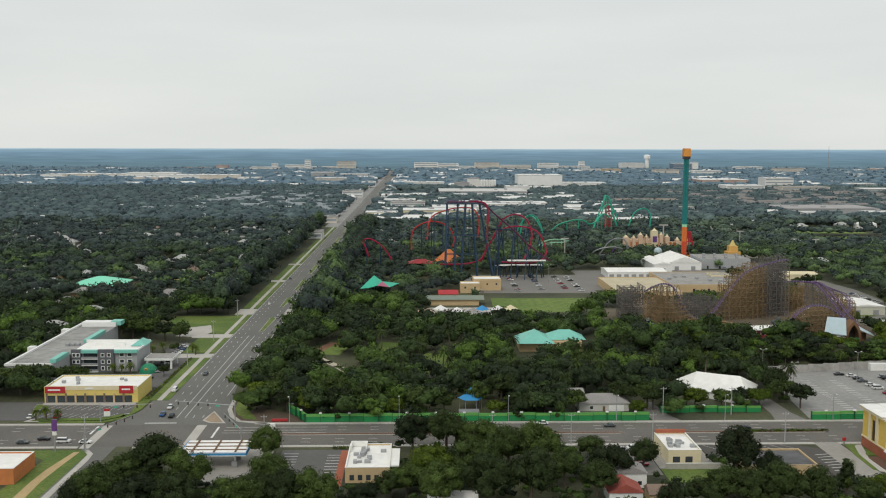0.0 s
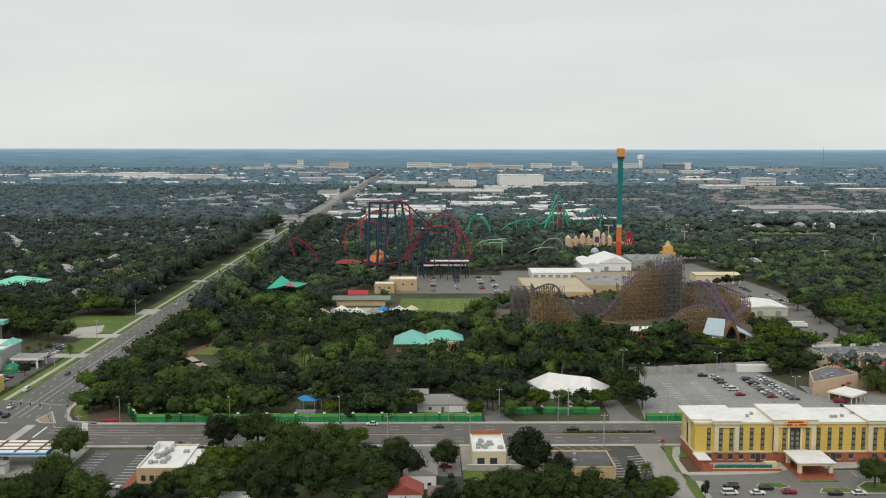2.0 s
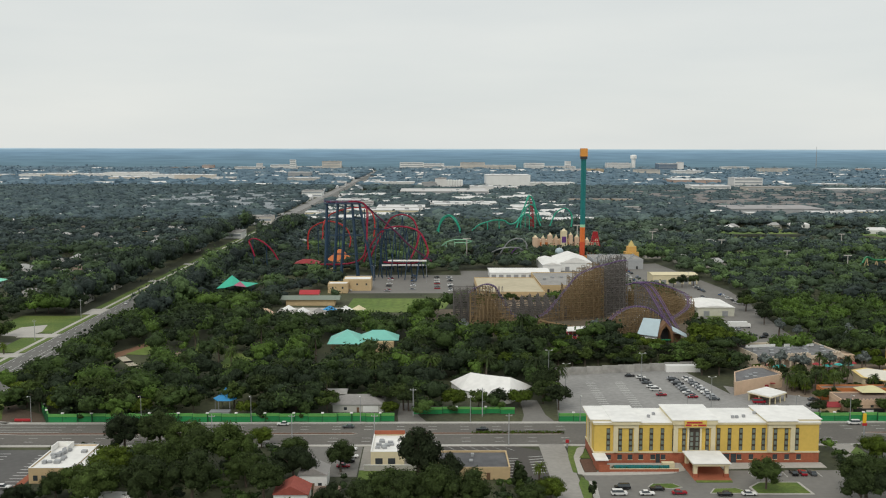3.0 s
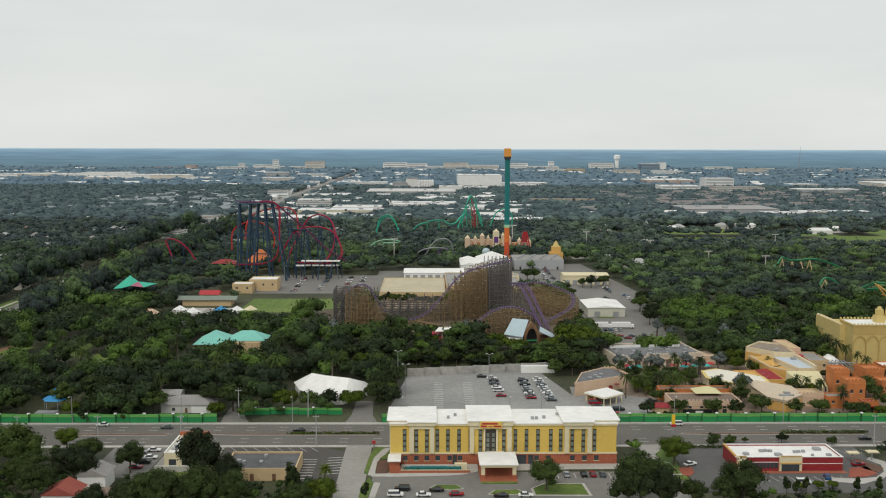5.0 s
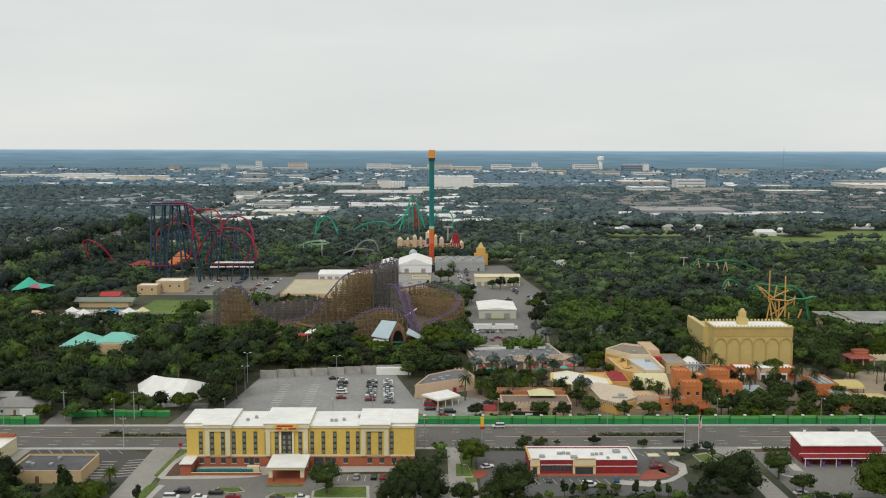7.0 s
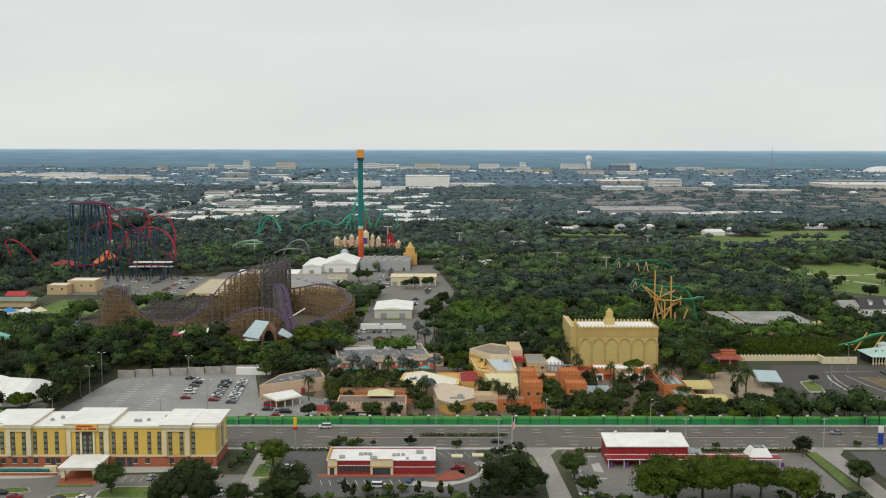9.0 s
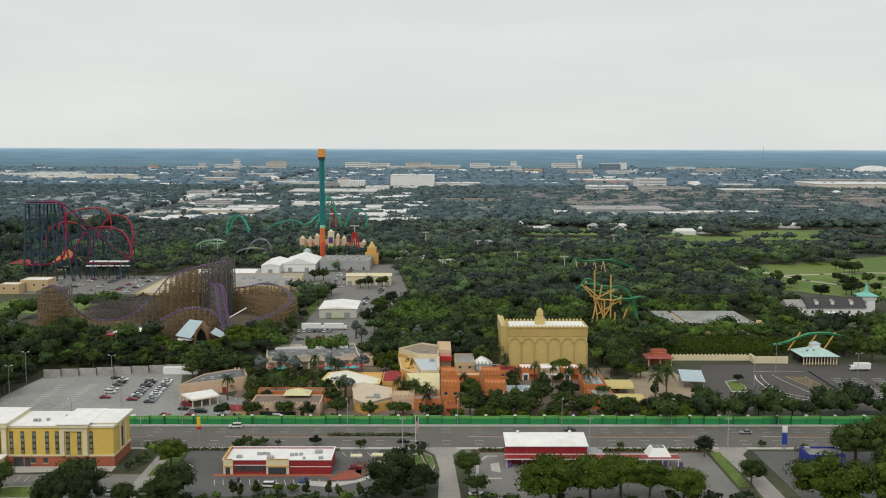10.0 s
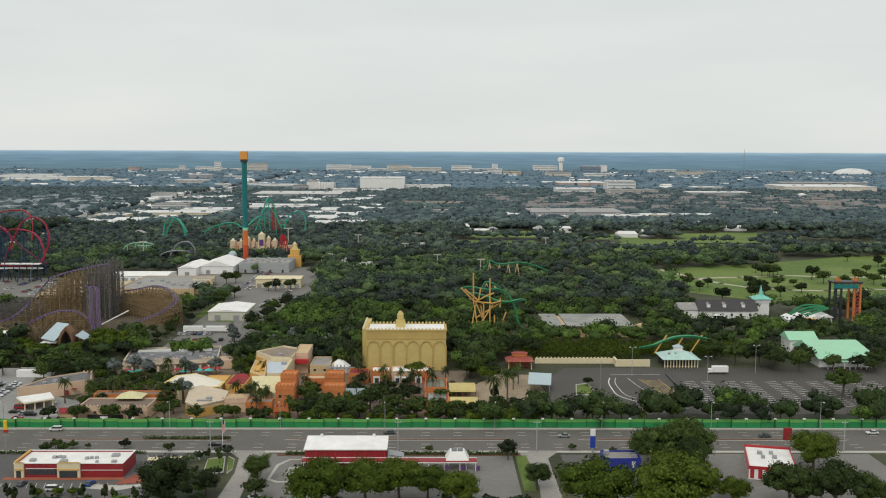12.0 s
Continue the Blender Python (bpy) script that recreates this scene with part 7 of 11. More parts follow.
quad_faces(bm, [(-1.0, 8, 6.1), (3.6, 3, 6.1), (4.6, 16, 6.1), (-0.8, 20, 6.1), (4.4, 9, 8.6), (4.6, 16, 8.6)], [(0, 1, 4), (0, 4, 5, 3), (1, 2, 5, 4), (3, 5, 2), (3, 2, 1, 0)])
part("sloping_block", bm, M_OCHRE, t)
t = thing("brick_kiosk", (352, 462, 0), "small brick kiosk with a brown hipped roof", "kiosk")
part("wall", boxes((-3.2, 3.2, -3, 3, 0, 3.2)), M_TAN, t)
part("roof", hip(bmesh.new(), -3.2, 3.2, -3, 3, 3.2, 5.2), mat("brick_brown_roof", (0.27, 0.13, 0.085), 0.9, 0.2), t)
t = thing("stage", (331, 408, 0), "outdoor stage with a pale yellow sloping floor", "stage")
bm = bmesh.new()
quad_faces(bm, [(1, 0, 0), (10.4, 0, 0), (10.4, 11, 0), (-4, 11, 0), (1, 0, 2.6), (10.4, 0, 2.6), (10.4, 11, 7.2), (-4, 11, 7.2)], [(3, 2, 1, 0), (4, 5, 6, 7), (0, 1, 5, 4), (1, 2, 6, 5), (2, 3, 7, 6), (3, 0, 4, 7)])
part("floor", bm, mat("pale_yellow_boards", (0.66, 0.60, 0.36), 0.85, 0.1), t)
for k in range(4):
    part("banner", boxes((2 + 2.2 * k, 2.5 + 2.2 * k, -1.2, -0.8, 0, 3.4)), M_PURPLE if k % 2 else M_GREY, t)
t = blockhouse("salmon_hall", 340.6, 347, 455, 475, 9.4, M_PINK, "tall salmon hall with a flat roof", False, M_TAN, windows=2)
part("red_awning", boxes((0.6, 6.8, -3.0, -0.1, 5.2, 7.0)), M_RED, t, "bright red awning")
t = thing("white_tent", (362, 458, 0), "white peaked tent behind the halls", "tent")
part("canopy", rod(bmesh.new(), (0, 0, 3), (0, 0, 6.5), 5.2, 8, 0.6), M_WHITE, t)
part("wall", rod(bmesh.new(), (0, 0, 0), (0, 0, 3), 4.6, 8), M_WHITE, t)
g = thing("service_gantry", (358, 449, 0), "grey steel service frame behind the halls", "frame")
for k in range(5):
    part("post", rod(bmesh.new(), (1.7 * k, 0, 0), (1.7 * k, 0, 5.5), 0.2, 5), M_GREY, g)
    part("strut", rod(bmesh.new(), (1.7 * k, 0, 5.5), (1.5 + 1.7 * k, -6, 4.0), 0.2, 5), M_GREY, g)
part("beam", rod(bmesh.new(), (-2, -3, 4.8), (12, -3, 4.8), 0.3, 5), M_GREY, g)

# cream roofs and salmon walls nearer the avenue
t = thing("round_shop", (0, 0, 0), "shop with a faceted white roof and yellow eaves", "shop")
ring = [(298.5, 405.2), (315.0, 407.2), (315.4, 416.4), (300.0, 431.0), (292.5, 427.0), (291.0, 414.0)]
part("wall", prism(bmesh.new(), ring, 0, 5.2), M_PALECREAM, t)
mid = (303.5, 416.5)
part("eave_band", prism(bmesh.new(), [(mid[0] + (x - mid[0]) * 1.07, mid[1] + (y - mid[1]) * 1.04) for x, y in ring], 5.2, 5.5), mat("pale_yellow_trim", (0.68, 0.52, 0.20), 0.85, 0.08), t, "yellow eaves")
bm = bmesh.new()
low = [bm.verts.new((mid[0] + (x - mid[0]) * 0.95, mid[1] + (y - mid[1]) * 0.95, 5.5)) for x, y in ring]
top = bm.verts.new((mid[0], mid[1] + 2, 7.2))
for i in range(len(low)):
    bm.faces.new((low[i], low[(i + 1) % len(low)], top))
part("roof", bm, mat("cream_white_roof", (0.74, 0.70, 0.60), 0.8, 0.07), t, "faceted cream-white roof")
blockhouse("ochre_shed", 306.5, 316, 417.5, 428, 5.0, M_OCHRE, "low ochre stucco shed", False, M_OCHRE)
t = blockhouse("red_shop", 316.4, 325, 414, 432, 4.2, M_OCHRE, "shop with dark red roof awnings", False, M_DKRED)
for k in range(3):
    part("awning_roof", hip(bmesh.new(), 0.8, 7.8, 0.8 + 5.8 * k, 5.6 + 5.8 * k, 4.4, 6.0), M_DKRED, t, "dark red awning roof")
t = thing("ramp_hall", (0, 0, 0), "cream hall with a tan sloping roof and ochre front", "hall")
part("wall", prism(bmesh.new(), [(307.2, 384.0), (312.4, 378.2), (321.4, 386.4), (321.2, 397.4), (309.1, 404.6), (304.6, 402.9)], 0, 4.6), M_PALECREAM, t)
part("ochre_front", prism(bmesh.new(), [(306.9, 383.9), (312.3, 377.8), (321.6, 386.2), (321.4, 386.6), (312.4, 378.6), (307.3, 384.3)], 0, 3.6), M_OCHRE, t, "ochre stucco front")
for k in range(7):
    x = 307.6 + 0.66 * k
    part("window", boxes((x, x + 0.5, 383.0 - 1.12 * 0.66 * k, 383.4 - 1.12 * 0.66 * k, 3.0, 3.9)), M_DARK, t)
bm = bmesh.new()
quad_faces(bm, [(306.7, 384, 4.6), (312.4, 377.6, 4.6), (321.8, 386.2, 4.9), (321.6, 397.6, 5.6), (309.0, 405.2, 6.2), (304.2, 403.2, 5.8), (306.7, 384, 5.0), (312.4, 377.6, 5.0), (321.8, 386.2, 5.3), (321.6, 397.6, 6.0), (309.0, 405.2, 6.6), (304.2, 403.2, 6.2)],
           [(5, 4, 3, 2, 1, 0), (6, 7, 8, 9, 10, 11), (0, 1, 7, 6), (1, 2, 8, 7), (2, 3, 9, 8), (3, 4, 10, 9), (4, 5, 11, 10), (5, 0, 6, 11)])
part("sloping_roof", bm, mat("tan_canvas_roof", (0.58, 0.48, 0.36), 0.85, 0.1), t, "pale tan sloping roof")
part("pipe_run", boxes((311.5, 317.5, 383.6, 384.4, 5.2, 5.9), (314.6, 316.8, 386.0, 388.0, 5.3, 6.2)), M_GREY, t, "grey roof duct")
blockhouse("salmon_wall", 320.6, 331, 387, 395, 5.0, M_PINK, "pale salmon wall with merlons", True, M_TAN)
for k, (x, y) in enumerate(((308, 385.6), (314, 382.0))):
    tagged(part("buttress", boxes((x, x + 0.8, y - 1.2, y, 0, 3.2)), M_OCHRE), "ochre stucco buttress of the hall", "buttress")
t = blockhouse("salmon_office", 266.5, 294, 376, 390, 4.6, M_PINK, "salmon office row behind the green fence", True, M_BROWNSH, doors=2, windows=6)
bm = boxes((4, 18, -0.35, -0.12, 0, 2.0))
part("dark_hoarding", bm, M_DARK, t, "dark hoarding with a white mark")
part("hoarding_mark", boxes((9, 12, -0.42, -0.35, 0.6, 1.4)), M_WHITE, t)
bm = hip(bmesh.new(), 12, 22, 10, 18, 5.8, 7.8, 0.4)
part("pavilion_roof", bm, mat("pale_yellow_canvas", (0.62, 0.58, 0.33), 0.8, 0.07), t, "pale yellow hipped canvas roof")
for x in (13, 21):
    for y in (11, 17):
        part("post", boxes((x - 0.15, x + 0.15, y - 0.15, y + 0.15, 4.6, 5.8)), M_WOOD, t)
blockhouse("brown_arcade", 266, 296, 396, 402, 4.6, M_ORANGE, "long low arcade with a dark brown roof", False, M_BROWNSH)
t = poly_hall("salmon_building", [(231.6, 403.2), (257.4, 418.2), (253.4, 432.4), (248.6, 432.4), (237.4, 422.6)], 5.3, M_PINK, mat("dark_grey_roof", (0.15, 0.15, 0.155), 0.95, 0.25, 0.4, 0.1), "salmon stucco block with a dark grey roof", 0.55, None, (1, 2))
for k, (x, y) in enumerate(((8, 9), (11, 13), (14, 15.5), (12, 10))):
    rooftop_unit(t, x, y, 5.4, 1.8, 1.4, 0.9)
part("service_door", boxes((16.2, 17.8, 9.2, 9.7, 0, 2.4)), M_DKRED, t)
part("awning", boxes((19.0, 21.0, 10.0, 11.2, 2.6, 2.9)), M_DKRED, t, "dark red awning")
t = thing("portico", (242.5, 394.5, 0), "white-roofed open portico on posts", "canopy")
part("roof", prism(bmesh.new(), [(-8.0, 1.0), (-1.2, -7.8), (8.0, -0.2), (2.8, 9.0)], 3.5, 3.9), M_WHITEROOF, t)
part("fascia", prism(bmesh.new(), [(-8.2, 1.0), (-1.2, -8.05), (8.25, -0.2), (2.8, 9.25)], 3.2, 3.5), M_CREAM, t)
for x, y in ((-7.2, 0.9), (-4.4, -3.0), (-1.3, -7.0), (1.8, -4.6), (4.6, -2.4), (7.3, -0.1)):
    part("post", boxes((x - 0.22, x + 0.22, y - 0.22, y + 0.22, 0, 3.2)), M_CREAM, t)
part("inner_wall", prism(bmesh.new(), [(-6.4, 3.4), (-6.1, 3.1), (3.0, 8.6), (2.8, 9.0)], 0, 3.2), M_TAN, t)
keep_clear(232, 258, 386, 434)
t = thing("red_kiosk", (262, 378, 0), "small kiosk with a dark red roof", "kiosk")
part("wall", boxes((-3, 3, -2.5, 2.5, 0, 2.6)), M_TAN, t)
part("roof", gable(bmesh.new(), -3, 3, -2.5, 2.5, 2.6, 4.2, "x"), M_DKRED, t)

# arcade restaurant with parasols
t = thing("arcade_restaurant", (259.5, 454.5, 0), "cream arcade restaurant with a cluttered dark roof", "restaurant", turn=9)
M_ARCADE = mat("cream_salmon_stucco", (0.66, 0.56, 0.44), 0.9, 0.1)
part("wall", boxes((0, 44, 3.2, 28, 0, 5.0)), M_ARCADE, t)
part("roof", boxes((0.3, 43.7, 0.4, 27.7, 5.0, 5.15)), mat("dark_cluttered_roof", (0.17, 0.17, 0.175), 0.95, 0.3, 0.3, 0.1), t, "dark flat roof")
part("rear_parapet", boxes((0, 44, 27.4, 28, 5.0, 6.2), (0, 0.5, 3, 27.4, 5.0, 5.8), (43.5, 44, 3, 27.4, 5.0, 5.8)), M_ARCADE, t, "cream roof parapet")
part("lintel", boxes((0, 44, 0, 0.6, 3.7, 5.2)), M_ARCADE, t, "cream wall over the arches")
for k in range(12):
    x = 0.4 + 3.93 * k
    part("pier", boxes((x - 0.45, x + 0.45, 0, 0.6, 0, 2.7)), M_ARCADE, t)
    if k < 11:
        bm = bmesh.new()
        c = x + 1.965
        prof = [(c - 1.52, 2.7)] + [(c - 1.5 * math.cos(math.pi * q / 8), 2.7 + 1.0 * math.sin(math.pi * q / 8)) for q in range(1, 8)] + [(c + 1.52, 2.7)]
        for (ax, az), (bx, bz) in zip(prof, prof[1:]):
            quad_faces(bm, [(ax, 0.05, az), (bx, 0.05, bz), (bx, 0.05, 3.72), (ax, 0.05, 3.72), (ax, 0.55, az), (bx, 0.55, bz), (bx, 0.55, 3.72), (ax, 0.55, 3.72)], [(0, 1, 2, 3), (0, 4, 5, 1)])
        part("arch_head", bm, M_ARCADE, t)
for a, b in ((14.5, 26.5), (36.0, 42.5), (0.5, 5.0)):
    part("raised_front", boxes((a, b, -0.15, 0.45, 5.2, 6.1)), M_ARCADE, t, "raised cream front")
    for q in range(int((b - a) / 1.6)):
        part("scallop", rod(bmesh.new(), (a + 0.8 + 1.6 * q, -0.15, 6.1), (a + 0.8 + 1.6 * q, 0.45, 6.1), 0.62, 10), M_ARCADE, t)
for k in range(14):
    rooftop_unit(t, 3 + 3.0 * k, 11 + 7 * math.sin(k * 2.1), 5.15, 2.0, 1.5, 1.1)
part("duct", boxes((8, 30, 16.2, 17.0, 5.15, 5.9), (30, 31, 9, 17.0, 5.15, 5.8)), M_GREY, t, "grey roof duct")
part("white_screen", boxes((4, 20, 22, 22.4, 5.15, 6.4), (24, 40, 20.5, 20.9, 5.15, 6.6)), M_WHITE, t, "white roof screen")
part("east_annex", boxes((44.2, 51, 2, 12, 0, 4.2)), M_PINK, t, "salmon side annex")
part("striped_awning", boxes((50.5, 54, 1.0, 5.0, 3.0, 3.3)), M_REDOR, t, "red and white awning")
first = {}
for k, (x, y) in enumerate(((263, 450), (268, 449), (286, 452), (290, 449), (292, 454), (296, 451), (299, 455), (301, 451), (304, 455), (265, 447))):
    red = k % 2 == 0
    if red not in first:
        u = thing("parasol", (x, y, 0), "red market parasol over terrace tables" if red else "turquoise market parasol over terrace tables", "parasol", "parasols on the terrace")
        part("pole", rod(bmesh.new(), (0, 0, 0), (0, 0, 3.0), 0.06, 5), M_GREY, u)
        part("canopy", rod(bmesh.new(), (0, 0, 2.4), (0, 0, 3.3), 2.3, 8, 0.1), M_RED if red else mat("turquoise_canvas", (0.06, 0.45, 0.42), 0.8, 0.08), u)
        first[red] = u
    else:
        copy_thing(first[red], pose(x, y, 0, 0, 0, 17 * k))
keep_clear(254, 308, 436, 478, 0)

# shop street before the theatre
for k in range(3):
    x = 378 + 9.5 * k
    t = blockhouse("street_shop", x, x + 8.6, 436, 446, 5.0, (M_ORANGE, M_PINK, M_ORANGE)[k], "small stucco shop with a white arch", k != 1, M_WHITEROOF)
    part("arch_front", boxes((1.2, 4.2, -0.5, -0.05, 0.1, 3.2)), M_WHITE, t, "white arched front")
    part("arch_hole", boxes((1.8, 3.6, -0.56, -0.5, 0.1, 2.4)), M_GLASS, t)
    part("awning", boxes((4.6, 8.2, -1.8, 0, 2.6, 2.9)), (M_DKRED, M_WHITE, M_RED)[k], t)
t = thing("pergola", (373, 405, 0), "pale blue slatted pergola", "pergola")
for k in range(13):
    part("slat", boxes((-6.6 + 1.08 * k, -5.7 + 1.08 * k, -8.0, 8.0, 3.2, 3.42)), M_BLUEROOF, t)
for y in (-6.5, 6.5):
    part("beam", boxes((-6.8, 7.4, y - 0.15, y + 0.15, 2.9, 3.2)), M_WHITE, t)
    for x in (-6, 0, 6.6):
        part("post", boxes((x - 0.2, x + 0.2, y - 0.2, y + 0.2, 0, 2.9)), M_WHITE, t)
for x, y, w, d, h in ((402.8, 405.5, 9.6, 17, 5.2), (403.2, 386, 9.6, 14, 4.6)):
    t = blockhouse("skylight_hall", x, x + w, y, y + d, h, M_ORANGE, "orange hall with grey roof skylights", False, M_REDMULCH)
    for k in range(3):
        part("skylight", boxes((1.2 + w * 0.27 * k, 1.2 + w * 0.27 * k + w * 0.22, 1.5, d - 1.5, h + 0.06, h + 0.35)), M_GLASSL, t)
for yy, deep in ((414.5, 6.4), (391, 5.6)):
    t = thing("barrel_hall", (418.6, yy, 0), "low open hall with a pale yellow curved roof", "hall")
    bm = bmesh.new()
    for k in range(8):
        a0, a1 = math.pi * k / 8, math.pi * (k + 1) / 8
        quad_faces(bm, [(-5.5, -deep * math.cos(a0), 3 + 1.9 * math.sin(a0)), (6, -deep * math.cos(a0), 3 + 1.9 * math.sin(a0)), (6, -deep * math.cos(a1), 3 + 1.9 * math.sin(a1)), (-5.5, -deep * math.cos(a1), 3 + 1.9 * math.sin(a1))], [(0, 1, 2, 3)])
    part("roof", bm, mat("pale_straw_roof", (0.55, 0.45, 0.18), 0.85, 0.12), t)
    part("back_wall", boxes((-5.3, 5.8, deep - 0.6, deep - 0.2, 0, 3)), M_TAN, t)
    for k in range(5):
        part("post", boxes((-5.2 + 2.7 * k, -4.9 + 2.7 * k, -deep + 0.3, -deep + 0.6, 0, 3.1)), M_WOOD, t)
keep_clear(412, 430, 402, 416, 2)
patch("plaza", [(421, 398), (444, 396), (456, 420), (452, 452), (436, 452), (424, 430)], mat("tan_plaza", (0.32, 0.25, 0.17), 0.95, 0.2, 0.7, 0.12), 0.10, "tan paved plaza of the village", "plaza")
t = thing("festive_tree", (432.5, 404, 0), "dark cone-shaped festive tree with lights", "tree")
c = new("crown", crown_mesh("crown", 99, 2.6, 0.4, 8.5, 12, 420, 0.34, M_LEAF_DARK, 1.4))
c.parent = t
t = thing("red_pavilion", (448.5, 468, 0), "open pavilion with a stepped red-brown roof", "pavilion")
part("roof", hip(bmesh.new(), -6.0, 6.0, -5, 5, 3.9, 6.4, 0.8), M_REDSH, t)
part("lantern", boxes((-3.6, 3.6, -1.6, 1.6, 5.8, 7.2)), M_ORANGE, t)
part("lantern_roof", hip(bmesh.new(), -3.6, 3.6, -1.6, 1.6, 7.2, 7.9, 0.4), M_REDSH, t)
for x in (-5.5, 0, 5.5):
    part("post", boxes((x - 0.3, x + 0.3, -4.6, -4.0, 0, 4.6)), M_TAN, t)
part("wall", boxes((-5, 5, 0, 4, 0, 4.4)), M_BRICK, t)
keep_clear(440, 457, 460, 475)
t = thing("blue_canopy", (454, 427, 0), "pale blue metal canopy over the tram stop", "canopy")
bm = bmesh.new()
quad_faces(bm, [(-6, -7, 3.4), (4, -9, 3.4), (6, 6, 5.0), (-4, 8, 5.0), (-6, -7, 3.7), (4, -9, 3.7), (6, 6, 5.3), (-4, 8, 5.3)], [(3, 2, 1, 0), (4, 5, 6, 7), (0, 1, 5, 4), (1, 2, 6, 5), (2, 3, 7, 6), (3, 0, 4, 7)])
part("roof", bm, M_BLUEROOF, t)
for x, y in ((-5, -6), (3.5, -7.5), (5, 5), (-3.5, 6.5)):
    part("post", boxes((x - 0.15, x + 0.15, y - 0.15, y + 0.15, 0, 3.8)), M_GREY, t)
# boundary wall of the tram lot
t = thing("boundary_wall", (0, 0, 0), "long pale yellow wall with small merlons", "wall")
part("wall", boxes((457, 496, 476.5, 477.3, 0, 2.6), (496, 513, 470, 470.8, 0, 3.4)), M_CREAM, t)
part("wall_end", boxes((496, 497, 470.8, 477.3, 0, 3.4)), M_CREAM, t)
crenels(t, 458, 495, 476.9, 2.6, 1.8, 0.9, 0.7, M_CREAM)
keep_clear(456, 514, 468, 479, 1)


def mint_pavilion():
    t = thing("pavilion", (527, 474, 0), "tram pavilion with a white and mint metal roof", "pavilion")
    bm = hip(bmesh.new(), -8, 9, -8, 8, 4.4, 8.0, 0.8)
    part("roof", bm, mat("weathered_mint_roof", (0.42, 0.60, 0.55), 0.45, 0.16, 0.3, 0.1), t)
    c = part("cupola", boxes((-1.5, 2.5, -1.6, 1.6, 6.8, 9.2)), M_WHITE, t, "white roof cupola")
    part("cupola_roof", hip(bmesh.new(), -1.5, 2.5, -1.6, 1.6, 9.2, 10.4, 0.5), M_BLUEROOF, c)
    part("wall", boxes((-7.4, 8.4, -1, 7.4, 0, 4.3)), M_DARK, t)
    first = None
    for k in range(12):
        if first is None:
            first = part("post", boxes((-0.2, 0.2, -0.2, 0.2, 0, 4.4)), M_CREAM, t, at=(-7.6 + 1.47 * k, -7.4, 0))
        else:
            piece("post", first, t, (-7.6 + 1.47 * k, -7.4, 0))
    part("rail", boxes((-7.6, 8.6, -7.5, -7.3, 0.9, 1.1)), M_CREAM, t)
    keep_clear(516, 539, 460, 486)
    for k in range(2):
        part("vent", rod(bmesh.new(), (-4.5 + 3 * k, -3.4, 5.9), (-4.5 + 3 * k, -3.4, 6.9), 0.7, 8, 0.7), M_GREY, t)


mint_pavilion()


def green_roofed_hall():
    t = thing("hall", (606, 480, 0), "long hall with pale mint-green metal roofs", "hall")
    bm = bmesh.new()
    quad_faces(bm, [(-11, -13, 4.5), (19, -13, 4.5), (16, 8, 10), (-12, 8, 10), (19, 21, 4.8), (-12, 21, 4.8)], [(0, 1, 2, 3), (3, 2, 4, 5), (1, 4, 2), (0, 3, 5)])
    part("roof", bm, M_PALEGREEN, t)
    part("lower_roof", gable(bmesh.new(), -12, 3, 24, 38, 6.5, 10, "x"), M_PALEGREEN, t)
    part("porch_roof", boxes((-8, 12, -16, -13.2, 3.6, 3.9)), M_PALEGREEN, t)
    part("wall", boxes((-10, 17, -11, 20, 0, 4.6), (-11.5, 2.5, 24.5, 37.5, 0, 6.5)), M_WHITE, t)
    first = None
    for k in range(8):
        if first is None:
            first = part("post", boxes((-0.2, 0.2, -0.2, 0.2, 0, 3.7)), M_WHITE, t, at=(-7.5 + 2.7 * k, -15.7, 0))
        else:
            piece("post", first, t, (-7.5 + 2.7 * k, -15.7, 0))
    for x in (-4, 10):
        part("vent", rod(bmesh.new(), (x, -6, 6.2), (x, -6, 7.0), 1.4, 8, 1.0), M_PALEGREEN, t)
    keep_clear(586, 622, 462, 518)


green_roofed_hall()
# manor with clock tower, tents
t = thing("manor", (592, 612, 0), "dark-roofed manor house with white dormers", "building")
part("wall", boxes((-18, 18, -8, 8, 0, 5)), M_WHITE, t)
part("roof", gable(bmesh.new(), -18, 18, -8, 8, 5, 11, "x", 0.8), mat("slate_roof", (0.060, 0.056, 0.06), 0.85, 0.2), t, "dark slate roof")
for x in (-12, -2, 10):
    d = part("dormer", boxes((x - 1.0, x + 1.0, -6, -2, 6, 9.0)), M_WHITE, t, "white dormer")
    part("dormer_roof", gable(bmesh.new(), x - 1.0, x + 1.0, -6, -2, 9.0, 10.0, "y", 0.2), M_GREYROOF, d)
part("west_roof", gable(bmesh.new(), -30, -18, -6, 8, 5.5, 9, "x", 0.8), M_GREYROOF, t, "grey roof of the lower wing")
part("west_wall", boxes((-30, -18, -6, 8, 0, 5.5)), M_WHITE, t)
part("white_block", boxes((-16, -9, -34, -27, 0, 6)), M_WHITE, t)
for k in range(6):
    part("window", boxes((-16 + 5.8 * k, -14.6 + 5.8 * k, -8.06, -7.9, 1.6, 3.4)), M_GLASS, t)
keep_clear(556, 640, 570, 624, 0)
t = thing("clock_tower", (618, 622, 0), "white clock tower with a mint spire", "tower")
part("shaft", boxes((-4.4, 4.4, -4, 4, 0, 8.2)), M_WHITE, t)
part("belfry", boxes((-5.0, 5.0, -4.6, 4.6, 8.2, 10.4)), M_WHITE, t)
part("spire_base", hip(bmesh.new(), -5.4, 5.4, -5, 5.02, 10.4, 13.2, 0.8), M_TEALROOF, t, "mint spire")
